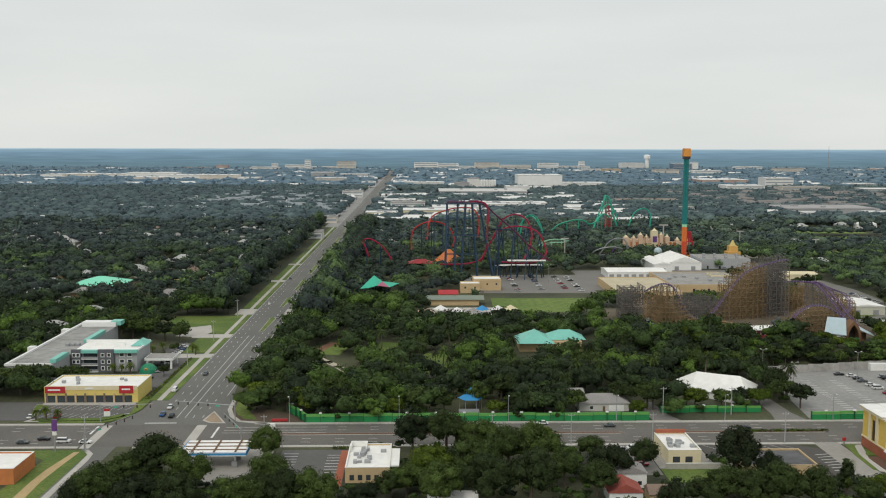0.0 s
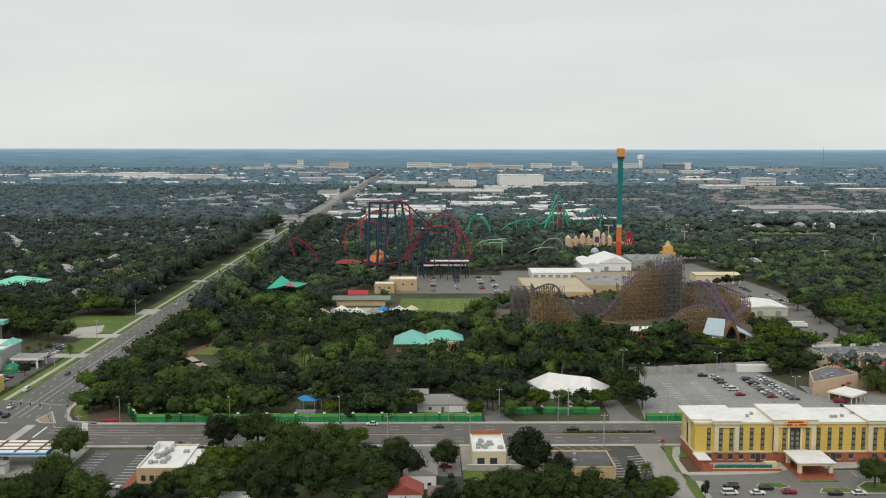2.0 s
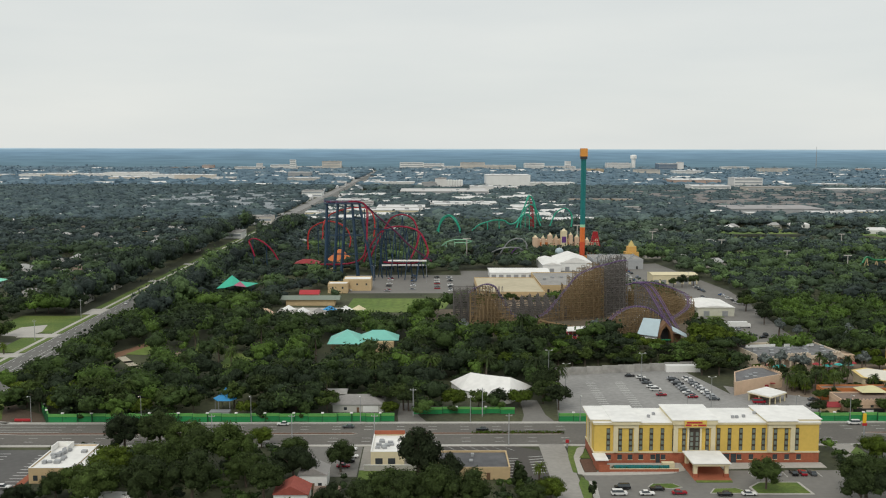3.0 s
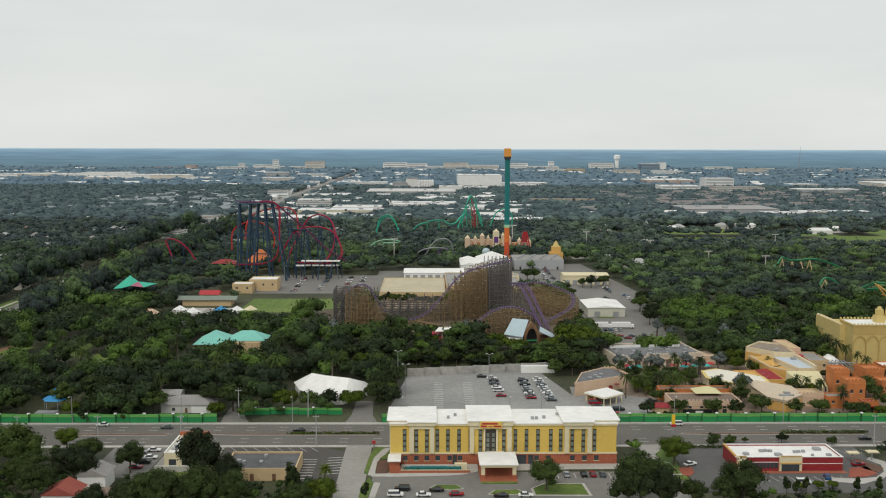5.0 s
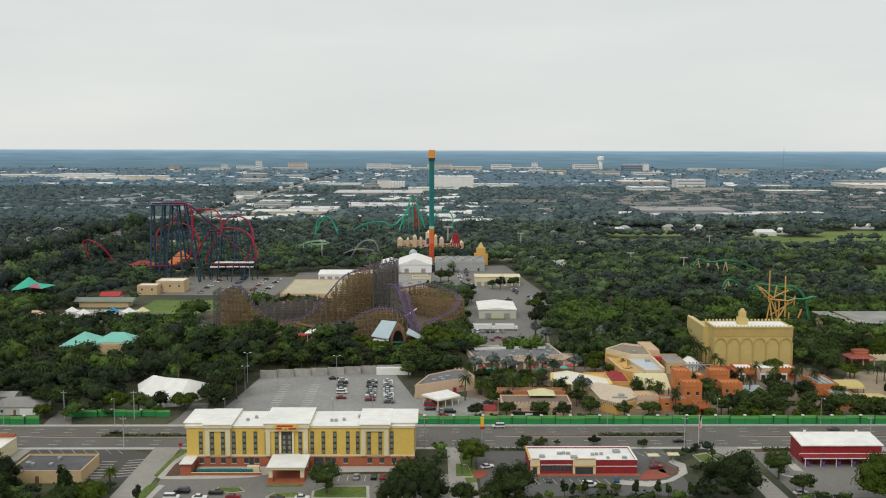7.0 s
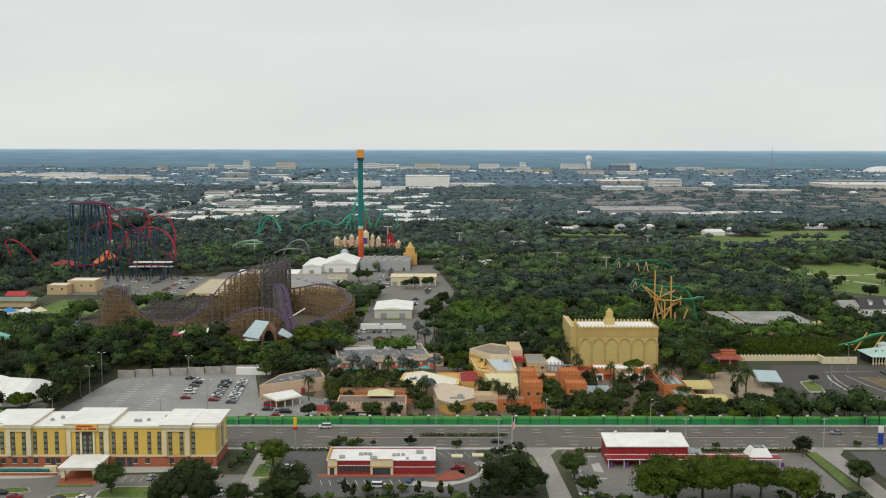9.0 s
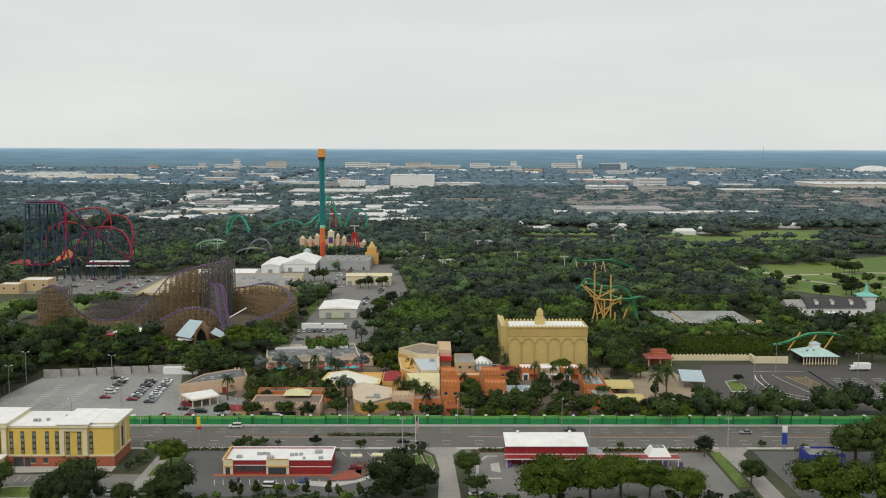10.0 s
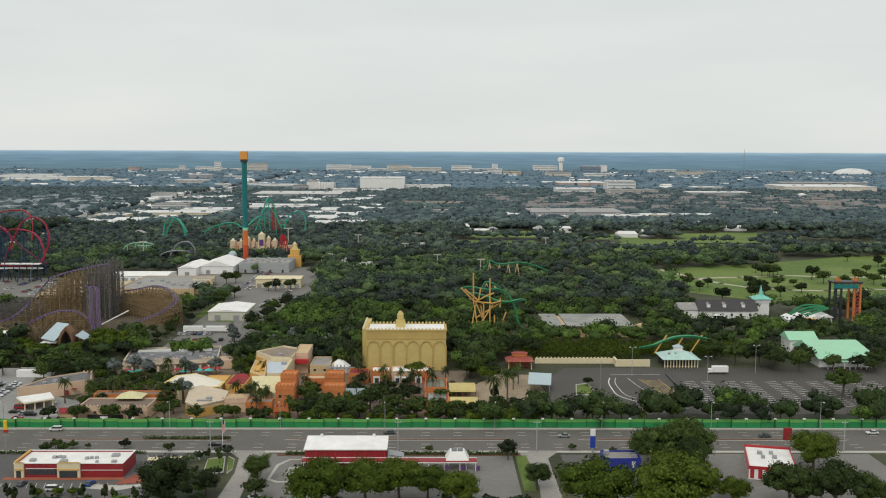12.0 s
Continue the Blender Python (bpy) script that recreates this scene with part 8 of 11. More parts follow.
part("spire", rod(bmesh.new(), (0, 0, 12.2), (0, 0, 19), 1.7, 8, 0.1), M_TEALROOF, t)
keep_clear(628, 640, 628, 646, 0)
t = thing("market_tents", (634, 588, 0), "row of white market tents beside an ochre wall", "tent")
for k in range(4):
    part("tent", gable(bmesh.new(), -12 + 8 * k, -5 + 8 * k, -6 + 3 * k, 8 + 3 * k, 3.2, 5.2, "y", 0.3), M_WHITE, t)
    part("tent_wall", boxes((-11.5 + 8 * k, -5.5 + 8 * k, -5 + 3 * k, 7 + 3 * k, 0, 3.2)), M_WHITE, t)
part("ochre_wall", boxes((-6, 3, -14, -8, 0, 5)), M_OCHRE, t)
keep_clear(620, 662, 572, 606)

# grey animal house roofs
t = thing("low_hall", (478, 556, 0), "low hall with weathered flat grey roofs", "hall")
part("roof", boxes((-8, 2, -14, 28, 6, 6.5), (4, 42, -14, 26, 6.4, 6.9)), mat("weathered_roof", (0.27, 0.275, 0.255), 0.95, 0.3, 0.15, 0.05), t)
part("wall", boxes((-7, 40, -12, 24, 0, 6)), M_TAN, t)
keep_clear(468, 522, 540, 586)
t = thing("kiosk", (527, 556, 0), "orange kiosk with a tan hipped roof", "kiosk")
part("wall", boxes((-5, 5, -4, 4, 0, 3.5)), M_ORANGE, t)
part("roof", hip(bmesh.new(), -5, 5, -4, 4, 3.5, 6), M_TAN, t)

# ---- sheds and castle behind the timber coaster ----
def shed(name, x0, x1, y0, y1, h, r, wall, roof, label, along="x", doors=3):
    t = thing(name, (x0, y0, 0), label, "shed")
    w, d = x1 - x0, y1 - y0
    part("wall", boxes((0, w, 0, d, 0, h)), wall, t)
    part("roof", gable(bmesh.new(), 0, w, 0, d, h, h + r, along, 0.5), roof, t)
    for k in range(doors):
        x = w * (k + 0.5) / doors
        part("door", boxes((x - 1.8, x + 1.8, -0.08, 0.1, 0, 3.4)), M_GREY, t)
    keep_clear(x0, x1, y0, y1, 3)
    return t


shed("long_shed", 150, 197, 762, 792, 5, 1.6, M_WHITE, M_WHITEROOF, "long white shed with a bright roof", doors=8)
t = blockhouse("flat_shed", 136, 181, 658, 730, 5.2, M_TAN, "large tan shed with a stained flat roof", False, mat("tan_roof", (0.50, 0.44, 0.31), 0.95, 0.12, 0.2, 0.05), doors=6)
t = blockhouse("flat_shed", 182, 236, 690, 760, 5.2, M_TAN, "large shed with a grey flat roof", False, M_GREYROOF, doors=5)
for k in range(7):
    rooftop_unit(t, 6 + 7 * k, 30 + 12 * math.sin(k), 5.3, 2.4, 2.4, 1.4)
shed("exhibit_hall", 211, 239, 812, 862, 6.6, 4.8, M_WHITE, M_WHITEROOF, "big white gabled exhibition hall", "y", 2)
t = blockhouse("grey_hall", 242, 284, 822, 860, 8, M_GREYC, "wide hall with a cluttered grey roof", False, M_GREYROOF, doors=4)
for k in range(12):
    rooftop_unit(t, 4 + 3.2 * k, 8 + 11 * (k % 3), 8.1, 2.2, 2.2, 1.6)
shed("white_annex", 196, 211, 800, 850, 6.5, 2, M_WHITE, M_WHITEROOF, "low white annex of the hall", "y", 1)
t = thing("dome_kiosk", (222, 894, 0), "small pavilion with a blue dome", "pavilion")
part("drum", rod(bmesh.new(), (0, 0, 0), (0, 0, 7), 3.6, 12), M_CREAM, t)
bm = bmesh.new()
bmesh.ops.create_uvsphere(bm, u_segments=16, v_segments=8, radius=3.9)
bmesh.ops.translate(bm, verts=bm.verts, vec=(0, 0, 7))
part("dome", bm, M_BLUEROOF, t, "blue dome")
shed("beige_shed", 272, 306, 733, 752, 7, 1.0, M_CREAM, M_CREAM, "long cream workshop with open bays", doors=6)
shed("store_shed", 268, 291, 594, 626, 5.6, 1.3, mat("pale_siding", (0.56, 0.55, 0.46), 0.85, 0.08), M_WHITEROOF, "cream store shed with white roof", "y", 2)
blockhouse("office", 224, 238, 735, 748, 6, M_CREAM, "cream office block with grey roof", False, M_GREYROOF, 0, 4)
blockhouse("tall_hall", 40, 60, 700, 716, 8, M_TAN, "tan hall with a stepped white roof", False, M_WHITEROOF, windows=3)
blockhouse("low_hall", 30, 44, 688, 699, 6.5, M_TAN, "low tan hall with white roof", False, M_WHITEROOF, windows=2)
t = thing("stable", (24, 640, 0), "long low shed with a grey-green roof", "shed")
part("wall", boxes((-16, 16, -5, 5, 0, 4)), M_TAN, t)
part("roof", gable(bmesh.new(), -19, 19, -6, 6, 4, 6, "x"), mat("moss_roof", (0.20, 0.235, 0.195), 0.8, 0.14), t)
keep_clear(8, 50, 624, 644)
patch("grass", [(48, 612), (110, 606), (118, 664), (50, 664)], M_PASTURE, 0.12, "bright green practice field", "grass")
patch("plaza", rect(6, 50, 596, 626), M_CONC, 0.1, "pale paved yard with tents", "plaza")
for x, y, m, n in ((40, 604, M_BLUE, "blue"), (50, 604, M_WHITE, "white"), (58, 606, M_CREAM, "cream"), (14, 606, M_WHITE, "white"), (24, 598, M_WHITE, "white"), (34, 596, M_GREYROOF, "grey")):
    t = thing("event_tent", (x, y, 0), n + " peaked event tent", "tent", "event tents")
    part("canopy", rod(bmesh.new(), (0, 0, 2.6), (0, 0, 5.2), 4.8, 4, 0.2), m, t)
    for a in (45, 135, 225, 315):
        part("post", rod(bmesh.new(), (4 * math.cos(radians(a)), 4 * math.sin(radians(a)), 0), (4 * math.cos(radians(a)), 4 * math.sin(radians(a)), 2.8), 0.1, 5), M_WHITE, t)
t = thing("red_tent", (20, 662, 0), "bright red show tent", "tent")
part("canopy", gable(bmesh.new(), -6, 7, -5, 5, 4, 6.4, "x"), M_RED, t)
part("wall", boxes((-5.5, 6.5, -4.5, 4.5, 0, 4)), M_TAN, t)
keep_clear(8, 32, 652, 672)


def castle():
    t = thing("castle", (234.3, 967, 0), "pink desert palace facade with towers", "building")
    t.scale = (0.86, 0.9, 0.76)
    part("wall", boxes((-31, 12, 0, 14, 0, 14), (12, 40, 3, 14, 0, 10)), M_PINK, t)
    crenels(t, -30, 11, 0.4, 14, 3.4, 1.9, 2.2, M_PINK, 1.0)
    crenels(t, 13, 39, 3.4, 10, 3.4, 1.9, 1.8, M_PINK, 1.0)
    for x, w, h in ((-31, 6, 17.5), (-22, 3.5, 17), (-14, 5, 20.5), (-7, 3, 18), (2, 7, 26), (10, 4, 21), (17, 5, 18), (29, 4, 14.5), (40, 5, 13)):
        tw = part("turret", boxes((x - w / 2, x + w / 2, -3, 4, 0, h)), M_PINK if x != 2 else M_CREAM, t)
        part("turret_cap", rod(bmesh.new(), (x, 0.5, h), (x, 0.5, h + 3.2), w * 0.45, 8, 0.4), M_CREAM, tw)
    part("purple_window", boxes((-0.5, 4.5, -3.2, -3.0, 11, 19)), M_PURPLE, t, "purple arched window panel")
    for x in (-24, -18, -7, 9, 21, 26):
        part("window", boxes((x - 1.6, x + 1.6, -0.1, 0.1, 6, 11)), M_ORANGE, t)
    keep_clear(204, 272, 934, 982, 0)
    y = thing("shrine", (283, 868, 0), "small yellow spired shrine", "building")
    part("base", boxes((-6, 6, -5, 5, 0, 10)), M_OCHRE, y)
    part("upper", boxes((-4, 4, -3.5, 3.5, 10, 15)), M_OCHRE, y)
    part("spire", rod(bmesh.new(), (0, 0, 15), (0, 0, 20), 3.2, 8, 0.6), M_SANDST, y)
    r = thing("red_ride", (262, 936, 0), "small red steel ride", "ride")
    for k in range(5):
        part("leg", rod(bmesh.new(), (-6 + 3 * k, 0, 0), (0.8 * k - 1.6, 0, 22), 0.6, 5), M_RED, r)
    for k in range(5):
        part("tie", boxes((-6 + 0.9 * k, 6 - 0.9 * k, -0.4, 0.4, 4 + 4 * k, 4.8 + 4 * k)), M_RED, r)


castle()

# tents and roofs among the trees
t = thing("white_tent", (128.8, 409, 0), "large white peaked event tent", "tent")
t.scale = (1.1, 1.05, 1.0)
bm = bmesh.new()
quad_faces(bm, [(-16, 7, 3), (-12, -6, 3), (0, -19, 3), (6, -18, 3), (16, -1, 3), (12, 8, 3), (2, 16, 3), (-8, 16, 3), (-8, 1, 8.6), (-2, -4, 8.8), (7, -6, 8.2)],
           [(0, 1, 8), (1, 2, 9), (1, 9, 8), (2, 3, 10), (2, 10, 9), (3, 4, 10), (4, 5, 10), (5, 6, 10), (6, 9, 10), (6, 7, 9), (7, 8, 9), (7, 0, 8)])
part("canopy", bm, M_WHITEROOF, t)
part("wall", prism(bmesh.new(), [(-15.4, 7), (-11.6, -5.6), (0.2, -18.2), (5.6, -17.4), (15.4, -1), (11.6, 7.6), (1.8, 15.4), (-7.8, 15.4)], 0, 3.05), M_WHITE, t)
keep_clear(108, 146, 378, 426, 0)
t = house("house", 74, 384, 20, 11, 3.2, 2.8, mat("off_white_siding", (0.52, 0.51, 0.47), 0.8, 0.08), M_SHINGLE, "low cream office with a grey gabled roof", "x", hipped=True)
part("garage_door", boxes((2, 8, -5.58, -5.45, 0, 2.6)), M_WHITE, t, "white garage door")
shed("annex", 60, 68, 392, 400, 4, 1.2, bpy.data.materials["off_white_siding"], M_GREYROOF, "small cream annex with a grey roof", "x", 1)
t = thing("blue_tent", (21, 383, 0), "blue peaked canopy over a small stage", "tent")
bm = rod(bmesh.new(), (0, 0, 4.6), (0, 0, 6.2), 5.2, 6, 2.2)
rod(bm, (0, 0, 6.2), (0, 0, 9.0), 2.2, 6, 0.2)
part("canopy", bm, M_BLUE, t)
for a in range(0, 360, 60):
    part("post", rod(bmesh.new(), (4.4 * math.cos(radians(a)), 4.4 * math.sin(radians(a)), 0), (4.4 * math.cos(radians(a)), 4.4 * math.sin(radians(a)), 5.0), 0.14, 5), M_GREY, t)
part("stage", boxes((-5, 3, -9, -5, 0, 1.4)), M_GREY, t)
keep_clear(9, 33, 364, 392, 1)
t = thing("teal_hall", (66, 499, 0), "hall with a faceted pale teal metal roof", "hall")
bm = hip(bmesh.new(), -15, 3, -12, 8, 5.0, 10.5)
part("roof", bm, M_TEALROOF, t)
part("east_roof", hip(bmesh.new(), 0, 20, -5, 9, 5.5, 9.6), M_TEALROOF, t)
part("wall", boxes((-14, 18, -8, 7, 0, 5.2)), M_TAN, t)
keep_clear(49, 88, 468, 510, 2)
t = thing("show_tent", (-28.5, 648, 0), "green peaked show tent with a rose front gore", "tent")
bm = bmesh.new()
quad_faces(bm, [(-10, -8, 10.5), (-4, -9.5, 11.2), (1.5, -8, 12.6), (-1, 0, 18.4), (-6, 9, 11), (3, 9, 12), (4.5, -1, 14.4)], [(0, 1, 3), (1, 2, 3), (2, 6, 3), (6, 5, 3), (5, 4, 3), (4, 0, 3)])
part("canopy", bm, M_MINT, t)
bm = bmesh.new()
quad_faces(bm, [(9.5, -6, 11.2), (4.5, -1, 14.4), (3, 9, 12), (10, 8, 11.4), (16, 3, 12.6)], [(0, 4, 1), (4, 3, 1), (3, 2, 1)])
part("side_canopy", bm, M_MINT, t)
bm = bmesh.new()
quad_faces(bm, [(1.5, -8, 12.6), (9.5, -6, 11.2), (4.5, -1, 14.4)], [(0, 1, 2)])
part("front_panel", bm, mat("rose_canvas", (0.40, 0.12, 0.19), 0.8, 0.12), t, "rose front panel")
for x, y in ((-10, -5.5), (-1, -6.6), (7.6, -5.6), (12, -3)):
    part("mast", rod(bmesh.new(), (x, y, 0), (x, y, 9), 0.3, 6), M_NAVY, t)
keep_clear(-42, -10, 634, 660, -2)
t = thing("kiosk", (4, 574, 0), "white and pale orange kiosk in the trees", "kiosk")
part("wall", boxes((-6, 6, -4, 4, 0, 5)), M_WHITE, t)
part("roof", hip(bmesh.new(), -6, 6, -4, 4, 5, 8.5), M_PINK, t)
keep_clear(-3, 11, 568, 580)
t = thing("long_wall", (0, 0, 0), "grey concrete wall behind the parking lot", "wall")
for k in range(9):
    part("panel", boxes((160 + 7.6 * k, 167.6 + 7.6 * k, 440 + 1.5 * k, 440.5 + 1.5 * k, 0, 3.6)), mat("stained_concrete", (0.34, 0.33, 0.31), 0.95, 0.3, 0.5, 0.1) if k == 0 else bpy.data.materials["stained_concrete"], t)
part("white_container", boxes((213, 229, 446, 449, 0, 3.2)), M_WHITE, t, "white container")
keep_clear(158, 232, 437, 456, 1)
# lawns in the park and the safari plain
for ol in ([(-24, 480), (-8, 478), (-6, 512), (-20, 516)], [(40, 430), (54, 428), (56, 462), (42, 464)]):
    patch("grass", ol, M_GRASS, 0.1, "small bright lawn among the trees", "grass", margin=0)
patch("sandy_ground", [(-30, 470), (-16, 464), (-10, 478), (-26, 492)], M_SAND, 0.08, "tan sandy enclosure floor among trees", "ground", margin=0)
patch("pasture", [(575, 735), (640, 672), (720, 640), (900, 660), (960, 1000), (820, 960), (720, 900), (640, 868), (596, 850)], M_PASTURE, 0.06, "broad green safari plain", "grass", False)

for a in ((588, 640, 740, 850), (620, 900, 690, 862), (650, 900, 655, 700), (720, 900, 850, 950)):
    keep_clear(*a, 0)
M_PATH = mat("pale_sandy_path", (0.46, 0.41, 0.32), 0.95, 0.18, 0.6, 0.08)


def winding_path(points, width, label):
    for (ax, ay), (bx, by) in zip(points, points[1:]):
        dx, dy = bx - ax, by - ay
        n = math.hypot(dx, dy)
        ox, oy = -dy / n * width / 2, dx / n * width / 2
        ex, ey = dx / n * 2, dy / n * 2
        patch("track_path", [(ax + ox - ex, ay + oy - ey), (ax - ox - ex, ay - oy - ey), (bx - ox + ex, by - oy + ey), (bx + ox + ex, by + oy + ey)], M_PATH, 0.19, label, "path", False)


winding_path([(606, 846), (612, 826), (622, 792), (634, 762), (650, 740), (676, 728), (702, 724), (740, 732), (800, 728)], 4.5, "pale sandy path across the safari plain")
winding_path([(622, 792), (660, 800), (700, 812), (750, 800), (800, 806)], 4.5, "pale sandy path across the safari plain")
patch("sandy_ground", [(-60, 480), (-53, 478), (-46, 496), (-40, 512), (-47, 516), (-53, 500)], mat("red_brown_earth", (0.23, 0.125, 0.075), 0.95, 0.25, 0.6, 0.08), 0.12, "red-brown earth path among the park trees", "ground", margin=0)
patch("grass", [(-51, 486), (-40, 484), (-36, 504), (-45, 506)], M_PASTURE, 0.14, "small bright lawn among the trees", "grass", margin=0)
winding_path([(-50, 478), (-44, 468), (-38, 458), (-32, 444)], 4, "tan sandy path winding through the park")
keep_clear(-60, -38, 466, 506, 0)
keep_clear(-46, -26, 430, 480, 0)
patch("grass", [(0, 446), (14, 444), (16, 486), (2, 488)], M_GRASS, 0.1, "small bright lawn among the trees", "grass", margin=0)
keep_clear(-2, 18, 432, 490, 0)
keep_clear(592, 720, 650, 760, 0)
keep_clear(575, 625, 628, 665, 0)
CLEARING = 0.064
for x0, x1, y0, y1 in ((470, 560, 880, 905), (500, 620, 1010, 1040), (428, 522, 1030, 1112), (580, 672, 1000, 1090), (372, 450, 945, 958), (620, 780, 1090, 1130), (540, 600, 820, 840), (760, 900, 1180, 1220), (560, 640, 940, 965), (420, 450, 690, 705)):
    CLEARING += 0.005
    patch("pasture", rect(x0, x1, y0, y1), M_PASTURE, CLEARING, "open green clearing in the safari park", "grass", margin=-3)

for x0, x1, y0, y1 in ((450, 540, 1150, 1235), (640, 760, 1000, 1075), (700, 840, 1130, 1210), (560, 650, 1130, 1190), (330, 400, 1100, 1150), (800, 900, 1020, 1100), (470, 560, 760, 790)):
    CLEARING += 0.005
    patch("pasture", rect(x0, x1, y0, y1), M_PASTURE, CLEARING, "open green clearing in the safari park", "grass", margin=-3)
keep_clear(130, 240, 636, 690, 0)
keep_clear(40, 135, 662, 690, 0)

# open ground before the things that stand free
for a in ((364, 416, 444, 462), (250, 440, 366, 462), (0, 126, 572, 614), (110, 142, 392, 404), (58, 92, 366, 382), (436, 460, 452, 470), (560, 640, 560, 600)):
    keep_clear(*a, 0)
patch("plaza", [(252, 366), (440, 366), (440, 396), (420, 440), (424, 460), (366, 460), (310, 462), (256, 462)], M_PAVE, 0.035, "brown paved ground of the desert village", "plaza", False)

# ---- street furniture ----
def lamp_post(x, y, h, reach, turn, twin=False):
    t = thing("street_lamp", (x, y, 0.1), "tall grey street lamp on a plain pole", "street lamp", "street lamps", turn)
    part("pole", rod(bmesh.new(), (0, 0, 0), (0, 0, h), 0.16, 7, 0.09), M_GREY, t)
    for s in ((1, -1) if twin else (1,)):
        part("arm", rod(bmesh.new(), (0, 0, h - 0.1), (0, -reach * s, h + 0.35), 0.07, 5), M_GREY, t)
        part("head", soft_box(-0.18, 0.18, -reach * s - 0.6, -reach * s + 0.2, h + 0.28, h + 0.46, 0.04), M_WHITE, t)
    return t


lamp = lamp_post(-49, 363.9, 10.5, 2.4, 0)
for x in (-7.3, 34.4, 76, 118, 160, 201, 243, 264, 306, 348, 388, 430, 471, 513, 555, 597):
    copy_thing(lamp, pose(x, 363.9, 0.1))
lot = lamp_post(196.6, 424.3, 13.4, 1.3, 90, True)
for x, y in ((156, 430.8), (160, 404), (215, 380), (480, 420), (500, 450), (530, 430), (560, 455), (590, 420), (60, 735), (100, 740), (290, 700)):
    copy_thing(lot, pose(x, y, 0.1, 0, 0, 90))


def utility_pole(x, y, h):
    t = thing("utility_pole", (x, y, 0.1), "slim grey concrete utility pole with a crossarm", "utility pole", "utility poles")
    part("pole", rod(bmesh.new(), (0, 0, 0), (0, 0, h), 0.2, 6, 0.13), M_GREYC, t)
    part("crossarm", boxes((-1.1, 1.1, -0.08, 0.08, h - 0.9, h - 0.75)), M_GREYC, t)
    for x2 in (-1, 0, 1):
        part("insulator", rod(bmesh.new(), (x2, 0, h - 0.75), (x2, 0, h - 0.45), 0.07, 5), M_WHITE, t)
    return t


pole = utility_pole(130.4, 335.2, 11.5)
for x in (-54, 26, 54, 83, 236, 328, 394, 443, 496, 552):
    copy_thing(pole, pose(x, 335.0, 0.1))
for x, y in ((96, 372), (123, 372), (-110, 460), (-110, 520), (-110, 590)):
    copy_thing(pole, pose(x, y, 0.0 if x > 0 else 0.1))
tee = thing("tall_light", (379.7, 919, 0), "tall pale pole with a flat crossbar", "light pole", "tall light poles")
part("pole", rod(bmesh.new(), (0, 0, 0), (0, 0, 15.4), 0.45, 6), M_CONC, tee)
part("crossbar", boxes((-3.2, 3.2, -0.4, 0.4, 15.2, 16.0)), M_CONC, tee)
for x, y, k in ((410, 831, 0.95), (137, 905, 1.15), (330, 990, 1.1), (445, 790, 1.0), (256, 1010, 1.4), (520, 980, 1.0)):
    copy_thing(tee, pose(x, y, 0) @ Matrix.Diagonal((k, k, k, 1)))


def signal_mast(x, y, turn, reach, n):
    t = thing("traffic_signal", (x, y, 0.1), "traffic signal mast arm over the junction", "traffic signal", "traffic signals", turn)
    part("pole", rod(bmesh.new(), (0, 0, 0), (0, 0, 7.4), 0.22, 8, 0.17), M_GREY, t)
    part("mast_arm", rod(bmesh.new(), (0, 0, 6.4), (reach, 0, 7.2), 0.15, 6, 0.08), M_GREY, t)
    for k in range(n):
        s = part("signal_head", soft_box(-0.22, 0.22, -0.25, 0.05, -1.1, 0.1, 0.05), M_DARK, t, at=(reach * (0.45 + 0.5 * k / max(n - 1, 1)), 0, 6.75))
        part("lens", rod(bmesh.new(), (0, -0.25, -0.2), (0, -0.3, -0.2), 0.14, 8), M_RED, s)
    part("street_sign", boxes((reach * 0.25, reach * 0.25 + 1.8, -0.04, 0.04, 5.7, 6.2)), M_MINT, t, "green street sign board")


signal_mast(-115.1, 330.5, 62, 24, 4)
utility_pole(-114.4, 329.6, 13)
signal_mast(-70, 366, 170, 24, 4)
signal_mast(-62, 334.5, 118, 20, 3)
signal_mast(-121, 366, 0, 20, 3)


def pole_sign(name, x, y, h, label, panels):
    t = thing(name, (x, y, 0), label, "sign")
    part("pole", rod(bmesh.new(), (0, 0, 0), (0, 0, h), 0.28, 7), M_GREY, t)
    for x0, x1, z0, z1, m in panels:
        part("panel", soft_box(x0, x1, -0.3, 0.3, z0, z1, 0.1), m, t)
    return t


pole_sign("pole_sign", 256.4, 335, 9, "tall sign with a yellow hump over a small red panel", ((-0.7, 0.9, 7.0, 8.0, M_RED), (-0.6, 0.6, 8.0, 11.4, mat("bright_yellow_panel", (0.75, 0.47, 0.03), 0.5, 0.1))))
pole_sign("pole_sign", 462.6, 333.8, 6.5, "blue and white sign on a post", ((-0.9, 0.9, 2.0, 6.2, mat("royal_blue_panel", (0.02, 0.06, 0.35), 0.5, 0.1)), (-0.9, 0.9, 6.3, 8.6, M_WHITE)))
pole_sign("pole_sign", 531, 333, 7, "dark red roadside sign", ((-1.5, 1.5, 5.0, 9.5, M_DKRED),))
pole_sign("pole_sign", -125.2, 330.7, 8, "purple and white sign on a pole", ((-0.9, 0.9, 7.4, 11.4, M_PURPLE), (-0.7, 0.7, 5.8, 7.2, M_WHITE)))
pole_sign("pole_sign", -50.5, 331, 7, "tall stacked fuel sign", ((-1, 1, 7.0, 9.6, M_WHITE), (-1, 1, 3.2, 6.8, M_DARK)))
pole_sign("shop_sign", -120.6, 372.6, 2.0, "white and red sign board on the lot island", ((-1.2, 1.2, 0.6, 2.6, M_WHITE), (-1.1, 1.1, 2.7, 3.6, M_RED)))
